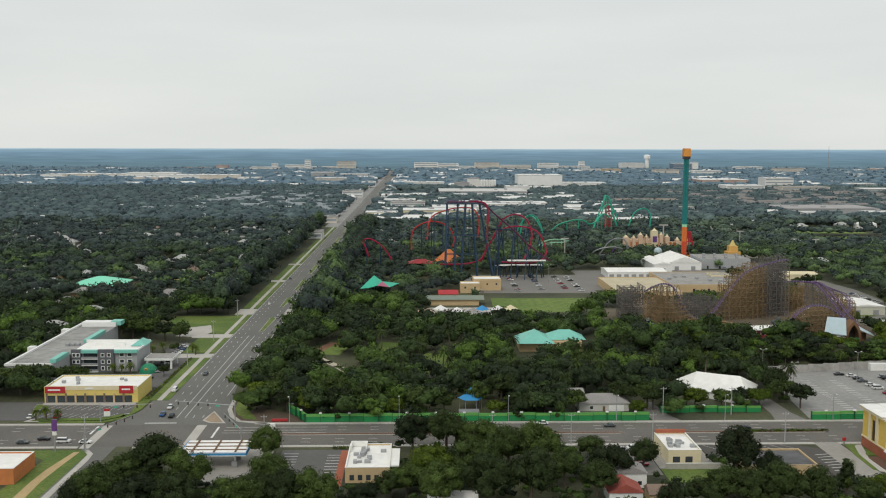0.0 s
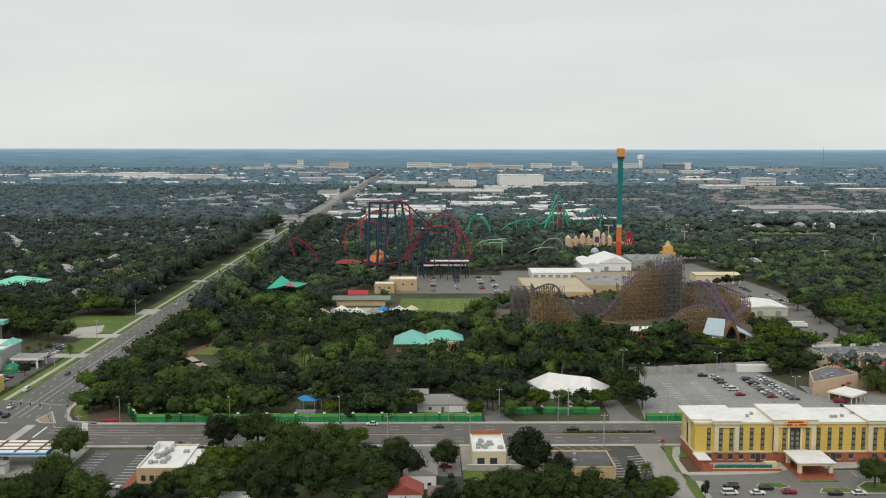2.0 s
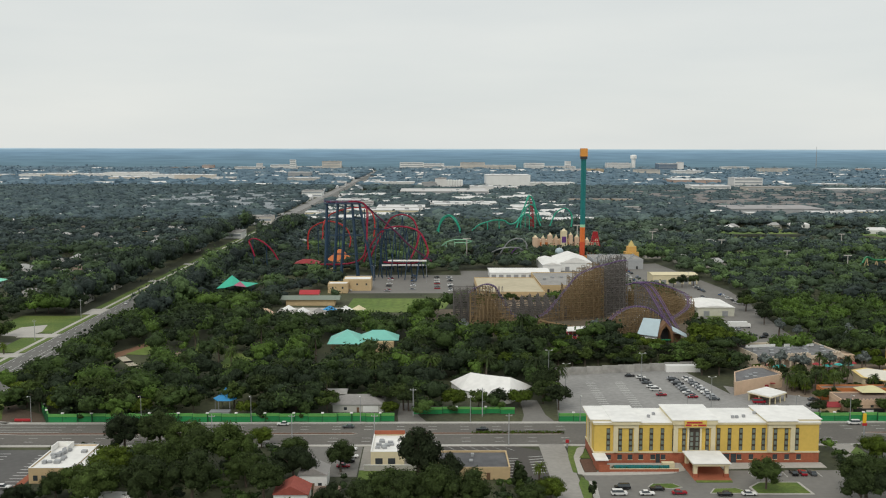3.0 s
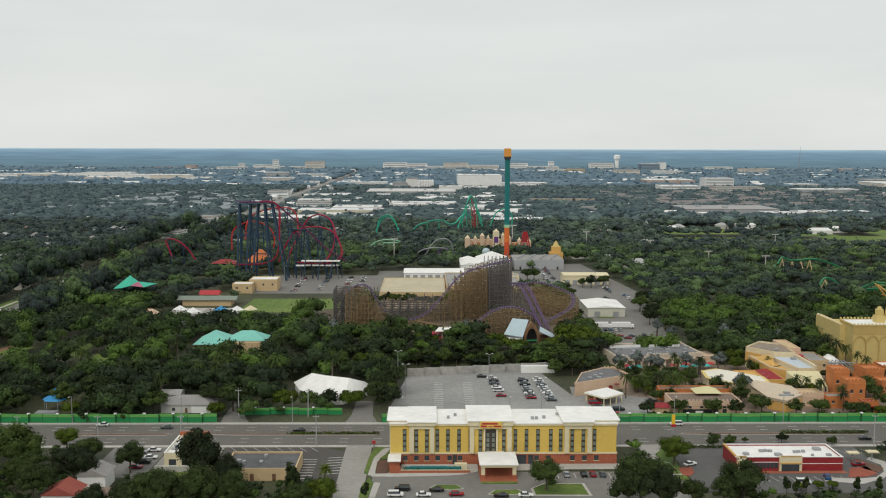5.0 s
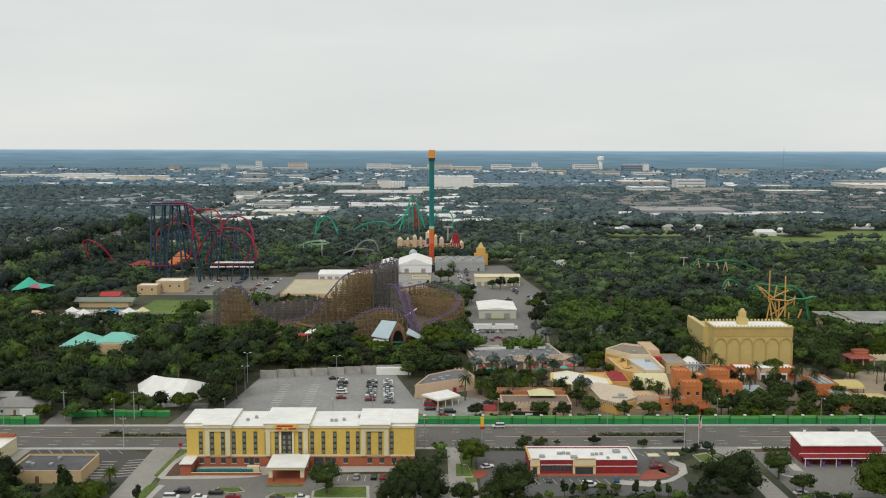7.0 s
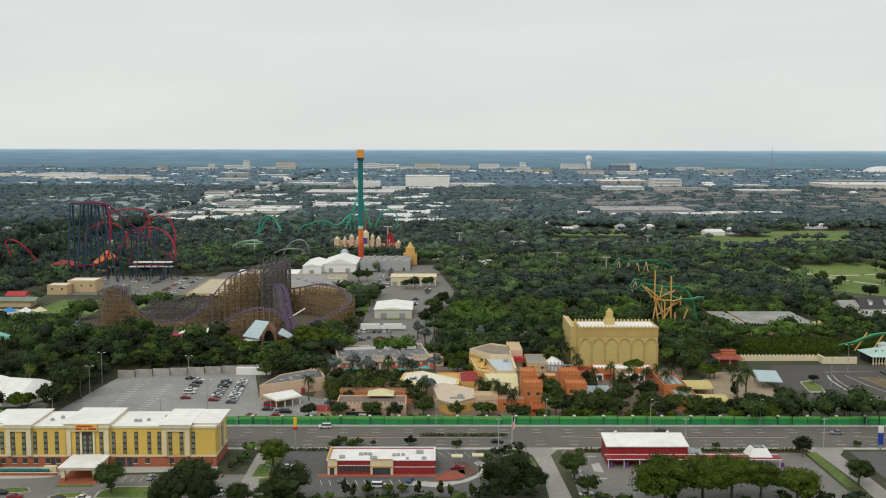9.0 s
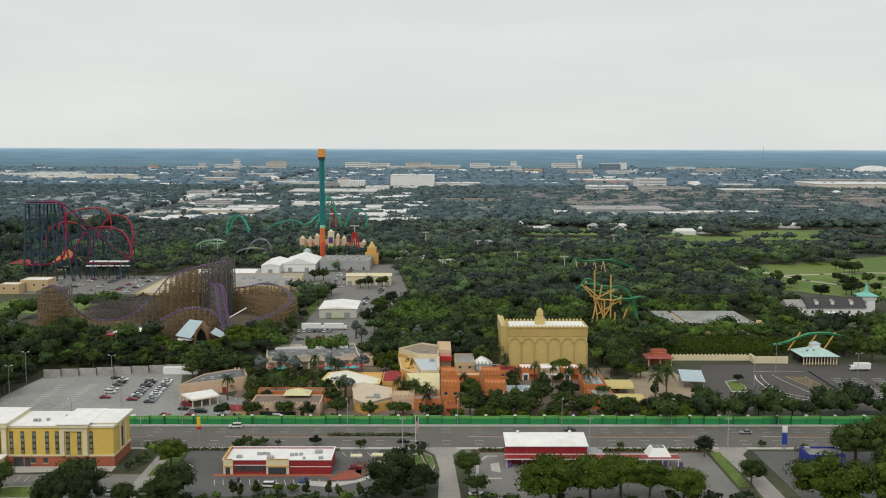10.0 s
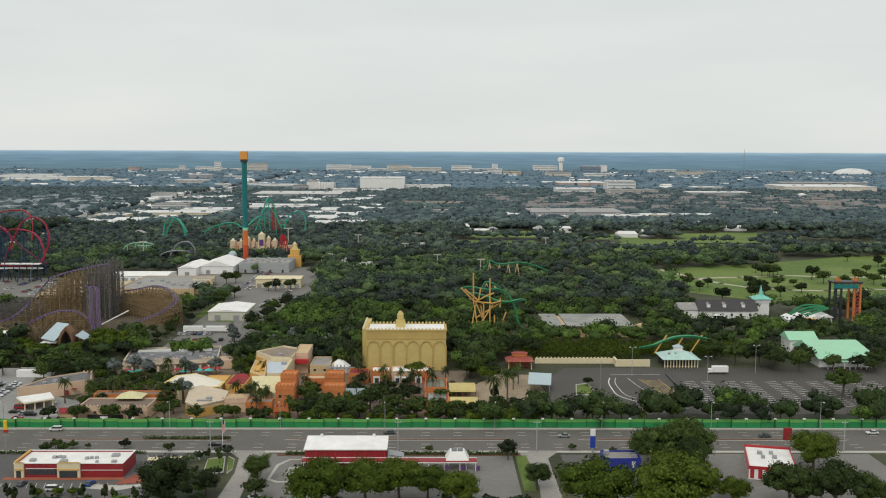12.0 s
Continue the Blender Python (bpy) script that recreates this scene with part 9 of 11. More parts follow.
pole_sign("red_sign", 150.8, 333, 2.2, "red and white warning sign", ((-0.6, 0.6, 1.6, 2.8, M_RED),))
pole_sign("red_sign", -53, 365.6, 1.0, "low red park sign on the grass", ((-3, 3, 0.3, 1.3, M_RED),))
t = thing("billboard", (-68, 392, 0), "small painted park board with pink and white shapes", "sign")
t.scale = (0.55, 0.55, 0.75)
part("board", boxes((-2.2, 2.2, -0.15, 0.15, 0.1, 5.2)), M_PURPLE, t)
part("figures", boxes((-1.7, -0.4, -0.22, -0.15, 1, 4.6), (0.1, 1.0, -0.22, -0.15, 1.4, 4.0), (1.2, 1.9, -0.22, -0.15, 1, 3.4)), M_WHITE, t, "pale plain shapes")
t = thing("flagpole", (332.6, 333.6, 0), "flagpole with a limp striped flag", "flagpole")
part("pole", rod(bmesh.new(), (0, 0, 0), (0, 0, 12.5), 0.09, 6), M_WHITE, t)
for k in range(4):
    part("stripe", boxes((0.1 + 0.22 * k, 0.32 + 0.22 * k, -0.1 + 0.08 * (k % 2), 0.0 + 0.08 * (k % 2), 7.2 + 0.2 * k, 11.9 - 0.1 * k)), M_RED if k % 2 == 0 else M_WHITE, t)
part("canton", boxes((0.1, 0.7, -0.14, -0.1, 10.4, 12.1)), M_NAVY, t, "dark blue canton")


def hedge(x0, x1, y0, y1, h, label, seed, material=M_LEAF, dense=7, leaf=0.24):
    rng_ = np.random.default_rng(seed)
    n = int((x1 - x0) * (y1 - y0 + 2 * h) * dense)
    c = np.stack([rng_.uniform(x0, x1, n), rng_.uniform(y0, y1, n), rng_.uniform(0.2, h * 0.85, n)], 1)
    v, soft = cards(rng_, c, np.full((n, 3), 0.25), 0.6, np.full(n, leaf))
    ob = new("hedge", mesh_arrays("hedge", v, quads(n), material))
    tagged(ob, label, "hedge")


hedge(161.6, 180.5, 307.2, 309.2, 1.5, "clipped green hedge round the pool", 1)
hedge(118, 152, 348.6, 350.2, 1.0, "low light green hedge on the median", 2, M_LEAF_LIME)
hedge(252, 306, 332.2, 333.6, 1.0, "low green hedge before the restaurant", 3)
hedge(300, 332, 348.7, 350.1, 1.4, "brownish planting on the median", 4)
hedge(355, 436, 331, 333.2, 1.2, "planting strip before the car wash", 5)
hedge(466, 500, 331.5, 333.6, 1.4, "flowering planting before the blue shop", 6, M_LEAF_LIME)
hedge(-30, -8, 331, 333, 0.9, "clipped hedge before the restaurant", 7, M_LEAF_LIME)
hedge(-112.9, -111.7, 398, 476, 1.0, "low yellow-green hedge beside the hotel lot", 9, M_LEAF_LIME)
hedge(-44, -38, 300, 302, 0.9, "small planting island in the lot", 8)
patch("flower_bed", rect(352, 437, 330.6, 333.6), M_MULCH, 0.18, "mulched bed before the car wash", "flower bed", thick=0.2)
patch("grass", [(248, 326), (253, 333), (253, 300), (249.5, 300)], M_GRASS, 0.16, "grass strip beside the red restaurant", "grass")
patch("grass", [(-129, 284), (-114, 284), (-113.4, 316), (-113.2, 328), (-116, 332), (-134, 332), (-133, 328), (-125.5, 321), (-127, 306)], M_GRASS, 0.1, "green lawn on the corner", "grass")
patch("pavement", [(-121.6, 286), (-118.0, 286), (-118.6, 300), (-118.0, 312), (-116.6, 330), (-118.6, 330), (-121.2, 312), (-121.8, 300)], mat("tan_concrete", (0.44, 0.33, 0.17), 0.95, 0.12, 0.8, 0.08), 0.14, "tan footpath over the corner lawn", "pavement", thick=0.2)
patch("pavement", [(-113.2, 284), (-110.8, 284), (-110.8, 322), (-111.4, 328), (-114.5, 332.6), (-116, 332.2), (-113.0, 327), (-112.8, 316)], M_CONC, 0.15, "pale kerb and footpath beside the side street", "pavement", thick=0.2)
patch("grass", rect(88, 100, 290, 303), M_GRASS, 0.1, "back garden lawn behind the house", "grass")
patch("grass", rect(435, 439, 296, 331), M_GRASS, 0.1, "grass strip beside the side street", "grass")

# parking bay lines
def bays(x0, n, step, y0, y1, label, material=M_LINE, lean=0.0):
    bm = bmesh.new()
    for k in range(n):
        x = x0 + step * k
        quad_faces(bm, [(x - 0.07, y0, 0.072), (x + 0.07, y0, 0.072), (x + 0.07 + lean, y1, 0.072), (x - 0.07 + lean, y1, 0.072)], [(0, 1, 2, 3)])
    tagged(part("bay_lines", bm, material), label, "road marking", kind="stuff")


def bays_across(y0, n, step, x0, x1, label, lean=0.0):
    bm = bmesh.new()
    for k in range(n):
        y = y0 + step * k
        quad_faces(bm, [(x0, y - 0.16, 0.074), (x1, y - 0.16 + lean, 0.074), (x1, y + 0.16 + lean, 0.074), (x0, y + 0.16, 0.074)], [(0, 1, 2, 3)])
    tagged(part("bay_lines", bm, M_LINE), label, "road marking", kind="stuff")


bays(-149, 12, 2.9, 383.5, 391, "white bay lines before the shop row", lean=2.6)
bays(-147, 11, 2.9, 372.5, 379, "white bay lines along the planted island", lean=2.6)
bays_across(292, 13, 2.9, -46, -41, "white bay lines in the restaurant lot")
bays_across(296, 11, 2.9, -31, -25.5, "white bay lines beside the restaurant")
bays_across(302, 8, 2.7, 127.5, 132.5, "white bay lines on the black lot")
bays_across(306, 7, 2.7, 136, 141, "white bay lines by the drive", 1.0)
bays(104, 8, 4.0, 329, 334, "slanting white bay lines", lean=-3.5)
bays(206, 9, 2.8, 301.5, 306.5, "white bay lines before the hotel")
bays(270, 15, 2.8, 298, 303, "white bay lines before the red restaurant", lean=-1.2)
bays(309, 7, 2.9, 326, 331, "white bay lines beside the restaurant", lean=-2)
for k in range(6):
    bays_across(396, 15, 3.0, 521 + 19 * k, 526.5 + 19 * k, "white bay lines in the tram lot", 1.5)
    bays_across(396, 15, 3.0, 529 + 19 * k, 534.5 + 19 * k, "white bay lines in the tram lot", 1.5)
for k in range(2):
    bays_across(376, 18, 3.0, 172 + 13 * k, 176 + 13 * k, "faded bay lines in the old lot")
def lane_line(points, width, material, label, z=0.078):
    """A painted line that follows points."""
    line = spline([(x, y, z) for x, y in points], 5)
    bm = bmesh.new()
    last = None
    for k, q in enumerate(line):
        d = (line[min(k + 1, len(line) - 1)] - line[max(k - 1, 0)]).normalized()
        o = Vector((-d.y, d.x, 0)) * width / 2
        pair = (bm.verts.new(q + o), bm.verts.new(q - o))
        if last:
            bm.faces.new((last[0], last[1], pair[1], pair[0]))
        last = pair
    tagged(part("lane_line", bm, material), label, "road marking", kind="stuff")


lane_line([(488.8, 446), (486.6, 436), (486.2, 424), (486.8, 414), (492, 405), (500, 399), (512, 393)], 0.5, M_LINE, "white kerb line curving round the tram lot")
lane_line([(491.5, 446), (489.6, 436), (489.4, 424), (490.4, 414), (495, 408), (502, 402.5), (512, 398)], 0.28, M_LINE, "white lane line curving round the tram lot")
lane_line([(490, 452.2), (500, 453), (514, 453)], 0.3, M_LINE, "white edge line of the tram lot")
lane_line([(497, 446), (499, 430), (502, 415), (504, 407)], 0.25, M_LINE, "white lane line in the tram lot")
lane_line([(502, 443), (506.5, 420), (511, 400)], 0.25, M_YLINE, "yellow edge of the hatched lane")
lane_line([(511, 443), (513, 420), (515, 402)], 0.25, M_YLINE, "yellow edge of the hatched lane")
bm = bmesh.new()
for k in range(17):
    u = k / 17
    y, a, b = 442 - 40 * u, 502 + 9 * u, 511 + 4 * u
    bm.faces.new([bm.verts.new(p) for p in ((a + 0.2, y, 0.08), (b - 0.2, y - 2.2, 0.08), (b - 0.2, y - 1.9, 0.08), (a + 0.2, y + 0.3, 0.08))])
tagged(part("hatching", bm, M_YLINE), "yellow hatching in the tram lot", "road marking", kind="stuff")
bm = prism(bmesh.new(), [(516.4, 452.5), (515.6, 398), (517.0, 398), (517.8, 452.5)], 0, 0.7)
tagged(part("kerb_divider", bm, M_DARK), "dark kerbed divider in the tram lot", "kerb")
lot_island([(468.4, 414), (475.4, 414), (477.4, 424), (477, 436), (471, 433)], "planted island in the tram lot")

# ---- cars ----
def make_car(name, label, paint, long=4.6, wide=1.85, high=1.5, van=False, plain=False):
    t = thing(name, (0, 0, -50), label, "car", "parked cars")
    L, W = long / 2, wide / 2
    bm = boxes((-L, L, -W, W, 0.32, high * 0.6))
    bmesh.ops.bevel(bm, geom=bm.edges[:], offset=0.16, segments=2, affect="EDGES")
    part("body", bm, paint, t)
    a, b = (-L * 0.92, L * 0.62) if van else (-L * 0.72, L * 0.38)
    c, d = (-L * 0.88, L * 0.42) if van else (-L * 0.5, L * 0.12)
    bm = bmesh.new()
    w1 = W * 0.78
    quad_faces(bm, [(a, -W * 0.93, high * 0.58), (b, -W * 0.93, high * 0.58), (b, W * 0.93, high * 0.58), (a, W * 0.93, high * 0.58), (c, -w1, high * 0.96), (d, -w1, high * 0.96), (d, w1, high * 0.96), (c, w1, high * 0.96)],
               [(0, 1, 5, 4), (1, 2, 6, 5), (2, 3, 7, 6), (3, 0, 4, 7), (4, 5, 6, 7)])
    part("glasshouse", bm, M_GLASS, t, "dark glass")
    part("roof", soft_box(c + 0.02, d - 0.02, -w1 + 0.02, w1 - 0.02, high * 0.93, high, 0.05), paint, t)
    if plain:
        return t
    wheel = None
    for x in (-L * 0.62, L * 0.62):
        for y in (-W + 0.08, W - 0.08):
            if wheel is None:
                wheel = part("wheel", rod(bmesh.new(), (0, -0.12, 0), (0, 0.12, 0), 0.33, 10), M_DARK, t, at=(x, y, 0.33))
            else:
                piece("wheel", wheel, t, (x, y, 0.33))
    return t


def gloss(name, rgb):
    return mat(name, rgb, 0.25, 0.05, 0.5, 0.1)


CARS = [make_car("car", "white car parked on asphalt", gloss("white_car_paint", (0.75, 0.75, 0.74))),
        make_car("car", "black car parked on asphalt", gloss("black_car_paint", (0.012, 0.012, 0.014))),
        make_car("car", "silver car parked on asphalt", gloss("silver_car_paint", (0.36, 0.37, 0.39))),
        make_car("car", "dark red car parked on asphalt", gloss("red_car_paint", (0.30, 0.012, 0.025))),
        make_car("car", "grey car parked on asphalt", gloss("grey_car_paint", (0.10, 0.11, 0.12))),
        make_car("car", "blue car parked on asphalt", gloss("blue_car_paint", (0.025, 0.09, 0.25))),
        make_car("suv", "white sport utility car parked on asphalt", gloss("white_suv_paint", (0.72, 0.72, 0.71)), 4.9, 1.95, 1.85, True),
        make_car("suv", "black sport utility car parked on asphalt", gloss("black_suv_paint", (0.014, 0.015, 0.018)), 4.9, 1.95, 1.85, True),
        make_car("car", "lime green car parked on asphalt", gloss("lime_car_paint", (0.28, 0.55, 0.03))),
        make_car("van", "red van parked on asphalt", gloss("red_van_paint", (0.33, 0.015, 0.03)), 5.2, 2.0, 2.1, True)]


FAR_CARS = {k: make_car("car", lab, CARS[k].children[0].data.materials[0], plain=True) for k, lab in ((0, "white car in the back yard"), (1, "black car in the back yard"), (2, "silver car in the back yard"), (3, "red car in the back yard"), (4, "grey car in the back yard"), (5, "blue car in the back yard"))}


def park(k, x, y, turn=0.0):
    m = pose(x, y, 0.07, 0, 0, turn)
    c = CARS[k] if y < 600 else FAR_CARS[k % 6]
    if c.location.z < -40:
        c.matrix_basis = m
        return c
    return copy_thing(c, m)


pick = random.Random(8)
MIX = [0, 0, 0, 1, 1, 2, 2, 4, 4, 3, 5, 6, 7]
# the old lot
for x, y, k in ((194, 437, 1), (198.5, 434, 0), (199, 429, 1), (199, 424, 4), (199.5, 417, 0), (200, 411.5, 6), (200.5, 403, 3)):
    park(k, x, y)
for j in range(11):
    for col, x in enumerate((212 + j * 0.1, 219 + j * 0.2)):
        if pick.random() < 0.88:
            park(8 if (j == 10 and col == 0) else pick.choice(MIX), x, 432 - 3.6 * j, pick.choice((0, 180)))
for x, y, k in ((238, 391, 9), (238, 385, 1), (243, 382, 2), (233, 376, 3), (243, 376, 3), (222, 372, 0), (262, 395, 4), (258, 386, 1), (246, 381, 7)):
    park(k, x, y, pick.uniform(-4, 4))
# hotel lot
for x, y, k, a in ((162, 291, 7, 180), (172.5, 290, 1, 180), (168.5, 286, 0, 0), (178.5, 286.5, 3, 0), (192, 285, 1, 180), (199.5, 285.5, 0, 0), (214.4, 304, 2, 90), (220, 304, 1, 90), (222.9, 304, 3, 90), (226, 304, 4, 90), (160, 286, 6, 0), (237, 290, 1, 90), (240, 290, 0, 90)):
    park(k, x, y, a)
# restaurants
for x, y, k, a in ((257, 314, 0, 25), (313, 313.5, 3, 10), (297.5, 301, 5, 80), (276, 301, 4, 85), (288, 296, 6, 0), (75, 330, 0, 0), (71, 328, 2, 0), (76, 322, 0, 0), (75, 317, 7, 0), (74, 312, 3, 0), (-29, 293, 0, 0), (-43, 300, 2, 0), (-35, 288, 0, 40), (352, 289, 0, 10), (405, 316, 0, 90), (484, 300, 4, 30), (498, 296, 2, 0), (520, 290, 1, 20)):
    park(k, x, y, a)
# west lots
for y in range(424, 512, 4):
    if pick.random() < 0.75:
        park(pick.choice(MIX), -122, y, 0)
for x in (-178, -170, -165, -150, -140):
    park(pick.choice(MIX), x, 373, 90)
# on the roads
for x, y, k, a in ((-104.5, 413, 6, 270), (-99.6, 386, 0, 270), (-99.8, 375, 5, 270), (-95.9, 373, 1, 270), (-97.7, 443, 4, 270), (-84, 505, 0, 90), (-85.5, 590, 2, 90), (-98, 640, 0, 270), (-100, 760, 4, 270), (-84, 820, 0, 90),
                   (-118, 340, 0, 0), (-126, 341, 6, 0), (-134, 344, 1, 0), (-140, 340, 4, 0), (47, 360.6, 0, 180), (72, 357, 4, 180), (122, 353, 1, 180), (264, 360.5, 6, 180), (176, 356.8, 0, 180), (390, 356.7, 4, 180), (455, 352.9, 2, 180), (530, 353, 4, 180), (572, 357, 0, 180), (328, 342, 1, 0), (215, 338, 2, 0), (20, 342, 1, 0)):
    park(k, x, y, a)
# yards behind
for x, y0, n in ((44, 700, 18), (54, 700, 18), (72, 696, 22), (90, 696, 22), (108, 696, 20), (118, 696, 20)):
    for j in range(n):
        if pick.random() < 0.42:
            park(pick.choice(MIX), x, y0 + 4 * j, pick.choice((0, 180)))
for x, y0, n in ((262, 720, 26), (268, 720, 26), (300, 690, 12), (308, 640, 10), (292, 640, 8)):
    for j in range(n):
        if pick.random() < 0.5:
            park(pick.choice(MIX), x, y0 + 4.2 * j, pick.choice((0, 90)))
for k in range(7):
    park(pick.choice(MIX), 262 + 2.9 * k, 549, 90)
for k in range(9):
    park(pick.choice(MIX), 262 + 3.4 * k, 532 - (k % 2) * 6, pick.choice((0, 90, 20)))


def truck(x, y, turn, label, boxes_long=7.5):
    t = thing("truck", (x, y, 0.07), label, "truck", turn=turn)
    part("box", soft_box(-boxes_long / 2, boxes_long / 2, -1.25, 1.25, 0.9, 3.7, 0.06), M_WHITE, t)
    cab = part("cab", soft_box(boxes_long / 2 + 0.1, boxes_long / 2 + 2.0, -1.1, 1.1, 0.5, 2.5, 0.15), M_WHITE, t)
    part("windscreen", boxes((boxes_long / 2 + 1.98, boxes_long / 2 + 2.04, -0.95, 0.95, 1.5, 2.3)), M_GLASS, cab)
    for wx in (-boxes_long * 0.3, boxes_long / 2 + 1.0):
        for wy in (-1.05, 1.05):
            part("wheel", rod(bmesh.new(), (wx, wy - 0.15, 0.48), (wx, wy + 0.15, 0.48), 0.48, 10), M_DARK, t)


truck(543, 455, 180, "white box truck in the tram lot")
for k in range(2):
    truck(268 + 13 * k, 556, 0, "white trailer truck in the service yard", 11)

# ---- houses of the suburb and the town beyond ----
M_HOUSEW = mat("pale_house_wall", (0.46, 0.44, 0.40), 0.9, 0.12, 0.6, 0.1, rnd=0.5)
HOUSES = []
for k, (w, d, roof, wall, lab) in enumerate(((16, 10, M_SHINGLE, M_HOUSEW, "low suburban house with a grey shingle roof"), (13, 10, M_BROWNSH, M_HOUSEW, "low suburban house with a brown shingle roof"),
                                             (15, 11, mat("pale_shingles", (0.38, 0.38, 0.37), 0.9, 0.15, 0.8, 0.1), M_HOUSEW, "low suburban house with a pale roof"), (14, 11, M_GREYROOF, M_TAN, "tan suburban house with a grey roof"))):
    HOUSES.append((w, d, roof, wall, lab))
made = {}
pick = random.Random(21)


def suburb(x, y, k, turn):
    w, d, roof, wall, lab = HOUSES[k]
    if k not in made:
        t = thing("house", (x, y, 0), lab, "house", "suburban houses", turn)
        part("wall", boxes((-w / 2, w / 2, -d / 2, d / 2, 0, 4.2)), wall, t)
        part("roof", hip(bmesh.new(), -w / 2, w / 2, -d / 2, d / 2, 4.2, 7.6, 0.6), roof, t)
        for s in (-0.3, 0.3):
            part("window", boxes((w * s - 0.8, w * s + 0.8, -d / 2 - 0.05, -d / 2 + 0.1, 1.0, 2.4)), M_GLASS, t)
        made[k] = t
    else:
        copy_thing(made[k], pose(x, y, 0, 0, 0, turn))
    keep_clear(x - w / 2, x + w / 2, y - d / 2 - 7, y + d / 2, 0)


for row in range(17):
    y = 545 + 42 * row + 3 * pick.uniform(-3, 3)
    n = 4 + row
    for j in range(n):
        x = -150 - j * (0.52 * y - 100) / n - pick.uniform(0, 18)
        if pick.random() < 0.62:
            suburb(x, y + pick.uniform(-8, 8), pick.choice((0, 0, 1, 2, 2, 3)), pick.choice((0, 0, 90, 8, -6)))
for j in range(10):
    suburb(-130 - pick.uniform(0, 12), 650 + 62 * j, pick.choice((0, 1, 2, 2)), pick.choice((0, 90)))
for x, y in ((330, 870), (345, 838), (352, 842), (310, 905), (395, 1010), (420, 1190), (480, 1210), (540, 1230), (600, 1240), (20, 1100), (60, 1150), (-40, 1130), (-30, 1010), (0, 960)):
    suburb(x, y, 2, 0)
t = thing("church_hall", (-231, 712, 0), "hall with a bright mint-green metal roof", "hall")
part("wall", boxes((-16, 16, -14, 14, 0, 4.5)), M_WHITE, t)
part("roof", hip(bmesh.new(), -18, 18, -16, 16, 4.5, 9.5), mat("bright_mint_roof", (0.20, 0.68, 0.47), 0.5, 0.07), t)
part("porch_roof", hip(bmesh.new(), -24, -14, -18, -6, 4, 7), M_TEALROOF, t)
keep_clear(-256, -206, 688, 732, 0)


def far_block(name, x0, x1, y, depth, h, wall, roof, label, floors=0, category="building"):
    """A far building: walls, a roof slab and ribbons of windows."""
    t = thing(name, ((x0 + x1) / 2, y, 0), label, category)
    w = (x1 - x0) / 2
    part("wall", boxes((-w, w, 0, depth, 0, h)), wall, t)
    part("roof", boxes((-w - 0.4, w + 0.4, -0.6, depth + 0.6, h, h + 0.8)), roof, t)
    if floors:
        for f in range(floors):
            z = h * (f + 0.35) / floors
            part("window_band", boxes((-w * 0.95, w * 0.95, -0.3, 0.2, z, z + h / floors * 0.38)), M_HAZEGLASS, t)
    if depth > 25:
        rng_ = random.Random(int(x0 + y))
        for k in range(4):
            x, yy = rng_.uniform(-w * 0.8, w * 0.8), rng_.uniform(depth * 0.2, depth * 0.8)
            part("roof_unit", boxes((x - 3, x + 3, yy - 2.5, yy + 2.5, h + 0.8, h + 2.8)), M_GREY, t)
    keep_clear(x0 - 6, x1 + 6, y - 22 - 0.006 * y, y + depth + 6, 0)
    return t


# window bands of far blocks: dark glass lightened, haze put into the colour
M_HAZEGLASS = mat("hazed_window_bands", (0.30, 0.33, 0.35), 0.4, 0.1, 0.1, 0.02)
M_PALE = mat("pale_office_wall", (0.72, 0.71, 0.69), 0.85, 0.08, 0.1, 0.02)
M_SANDW = mat("sand_office_wall", (0.64, 0.59, 0.52), 0.85, 0.1, 0.1, 0.02)
M_BRICKF = mat("far_brick", (0.46, 0.34, 0.29), 0.9, 0.12, 0.1, 0.02)
# brewery and works
far_block("warehouse", 235, 338, 2288, 90, 32, M_WHITE, M_FARROOF, "huge windowless white warehouse")
far_block("warehouse", 340, 448, 2323, 60, 13, M_WHITE, M_FARROOF, "long low white warehouse")
far_block("works", 84, 118, 2250, 40, 16, M_GREYC, M_GREYROOF, "grey works building among distant trees")
far_block("works", 115, 141, 2256, 40, 25, M_PALE, M_GREYROOF, "tall pale works block")
far_block("works", 141, 178, 2252, 40, 20, M_PALE, M_FARROOF, "pale works block among distant trees")
for k in range(6):
    s = thing("silo", (146 + 6 * k, 2242, 0), "tall pale steel silo", "silo", "works silos")
    part("drum", rod(bmesh.new(), (0, 0, 0), (0, 0, 22), 2.8, 10), M_WHITE, s)
    part("cone", rod(bmesh.new(), (0, 0, 22), (0, 0, 24), 2.8, 10, 0.6), M_WHITE, s)
far_block("works", 43, 220, 1964, 120, 10, M_GREYC, mat("pale_works_roof", (0.55, 0.54, 0.53), 0.9, 0.1, 0.05, 0.02), "very long grey works hall", 1)
far_block("works", 190, 240, 2100, 50, 14, M_PALE, M_FARROOF, "pale works hall among distant trees")
far_block("works", 246, 300, 2180, 40, 9, M_PALE, M_FARROOF, "low pale works hall")
far_block("warehouse", 22, 95, 1485, 60, 9, M_WHITE, M_FARROOF, "bright white-roofed warehouse among distant trees")
far_block("warehouse", 110, 200, 1577, 40, 8, M_PALE, M_FARROOF, "long pale warehouse among distant trees", 1)
far_block("warehouse", -22, 86, 1420, 50, 9, M_CREAM, M_FARROOF, "cream warehouse with a white roof", 1)
far_block("warehouse", 103, 214, 1610, 50, 8, M_WHITE, M_FARROOF, "white warehouse among distant trees", 1)
far_block("offices", -44, 11, 1562, 40, 12, M_PALE, M_GREYROOF, "pale offices with a grey roof", 2)
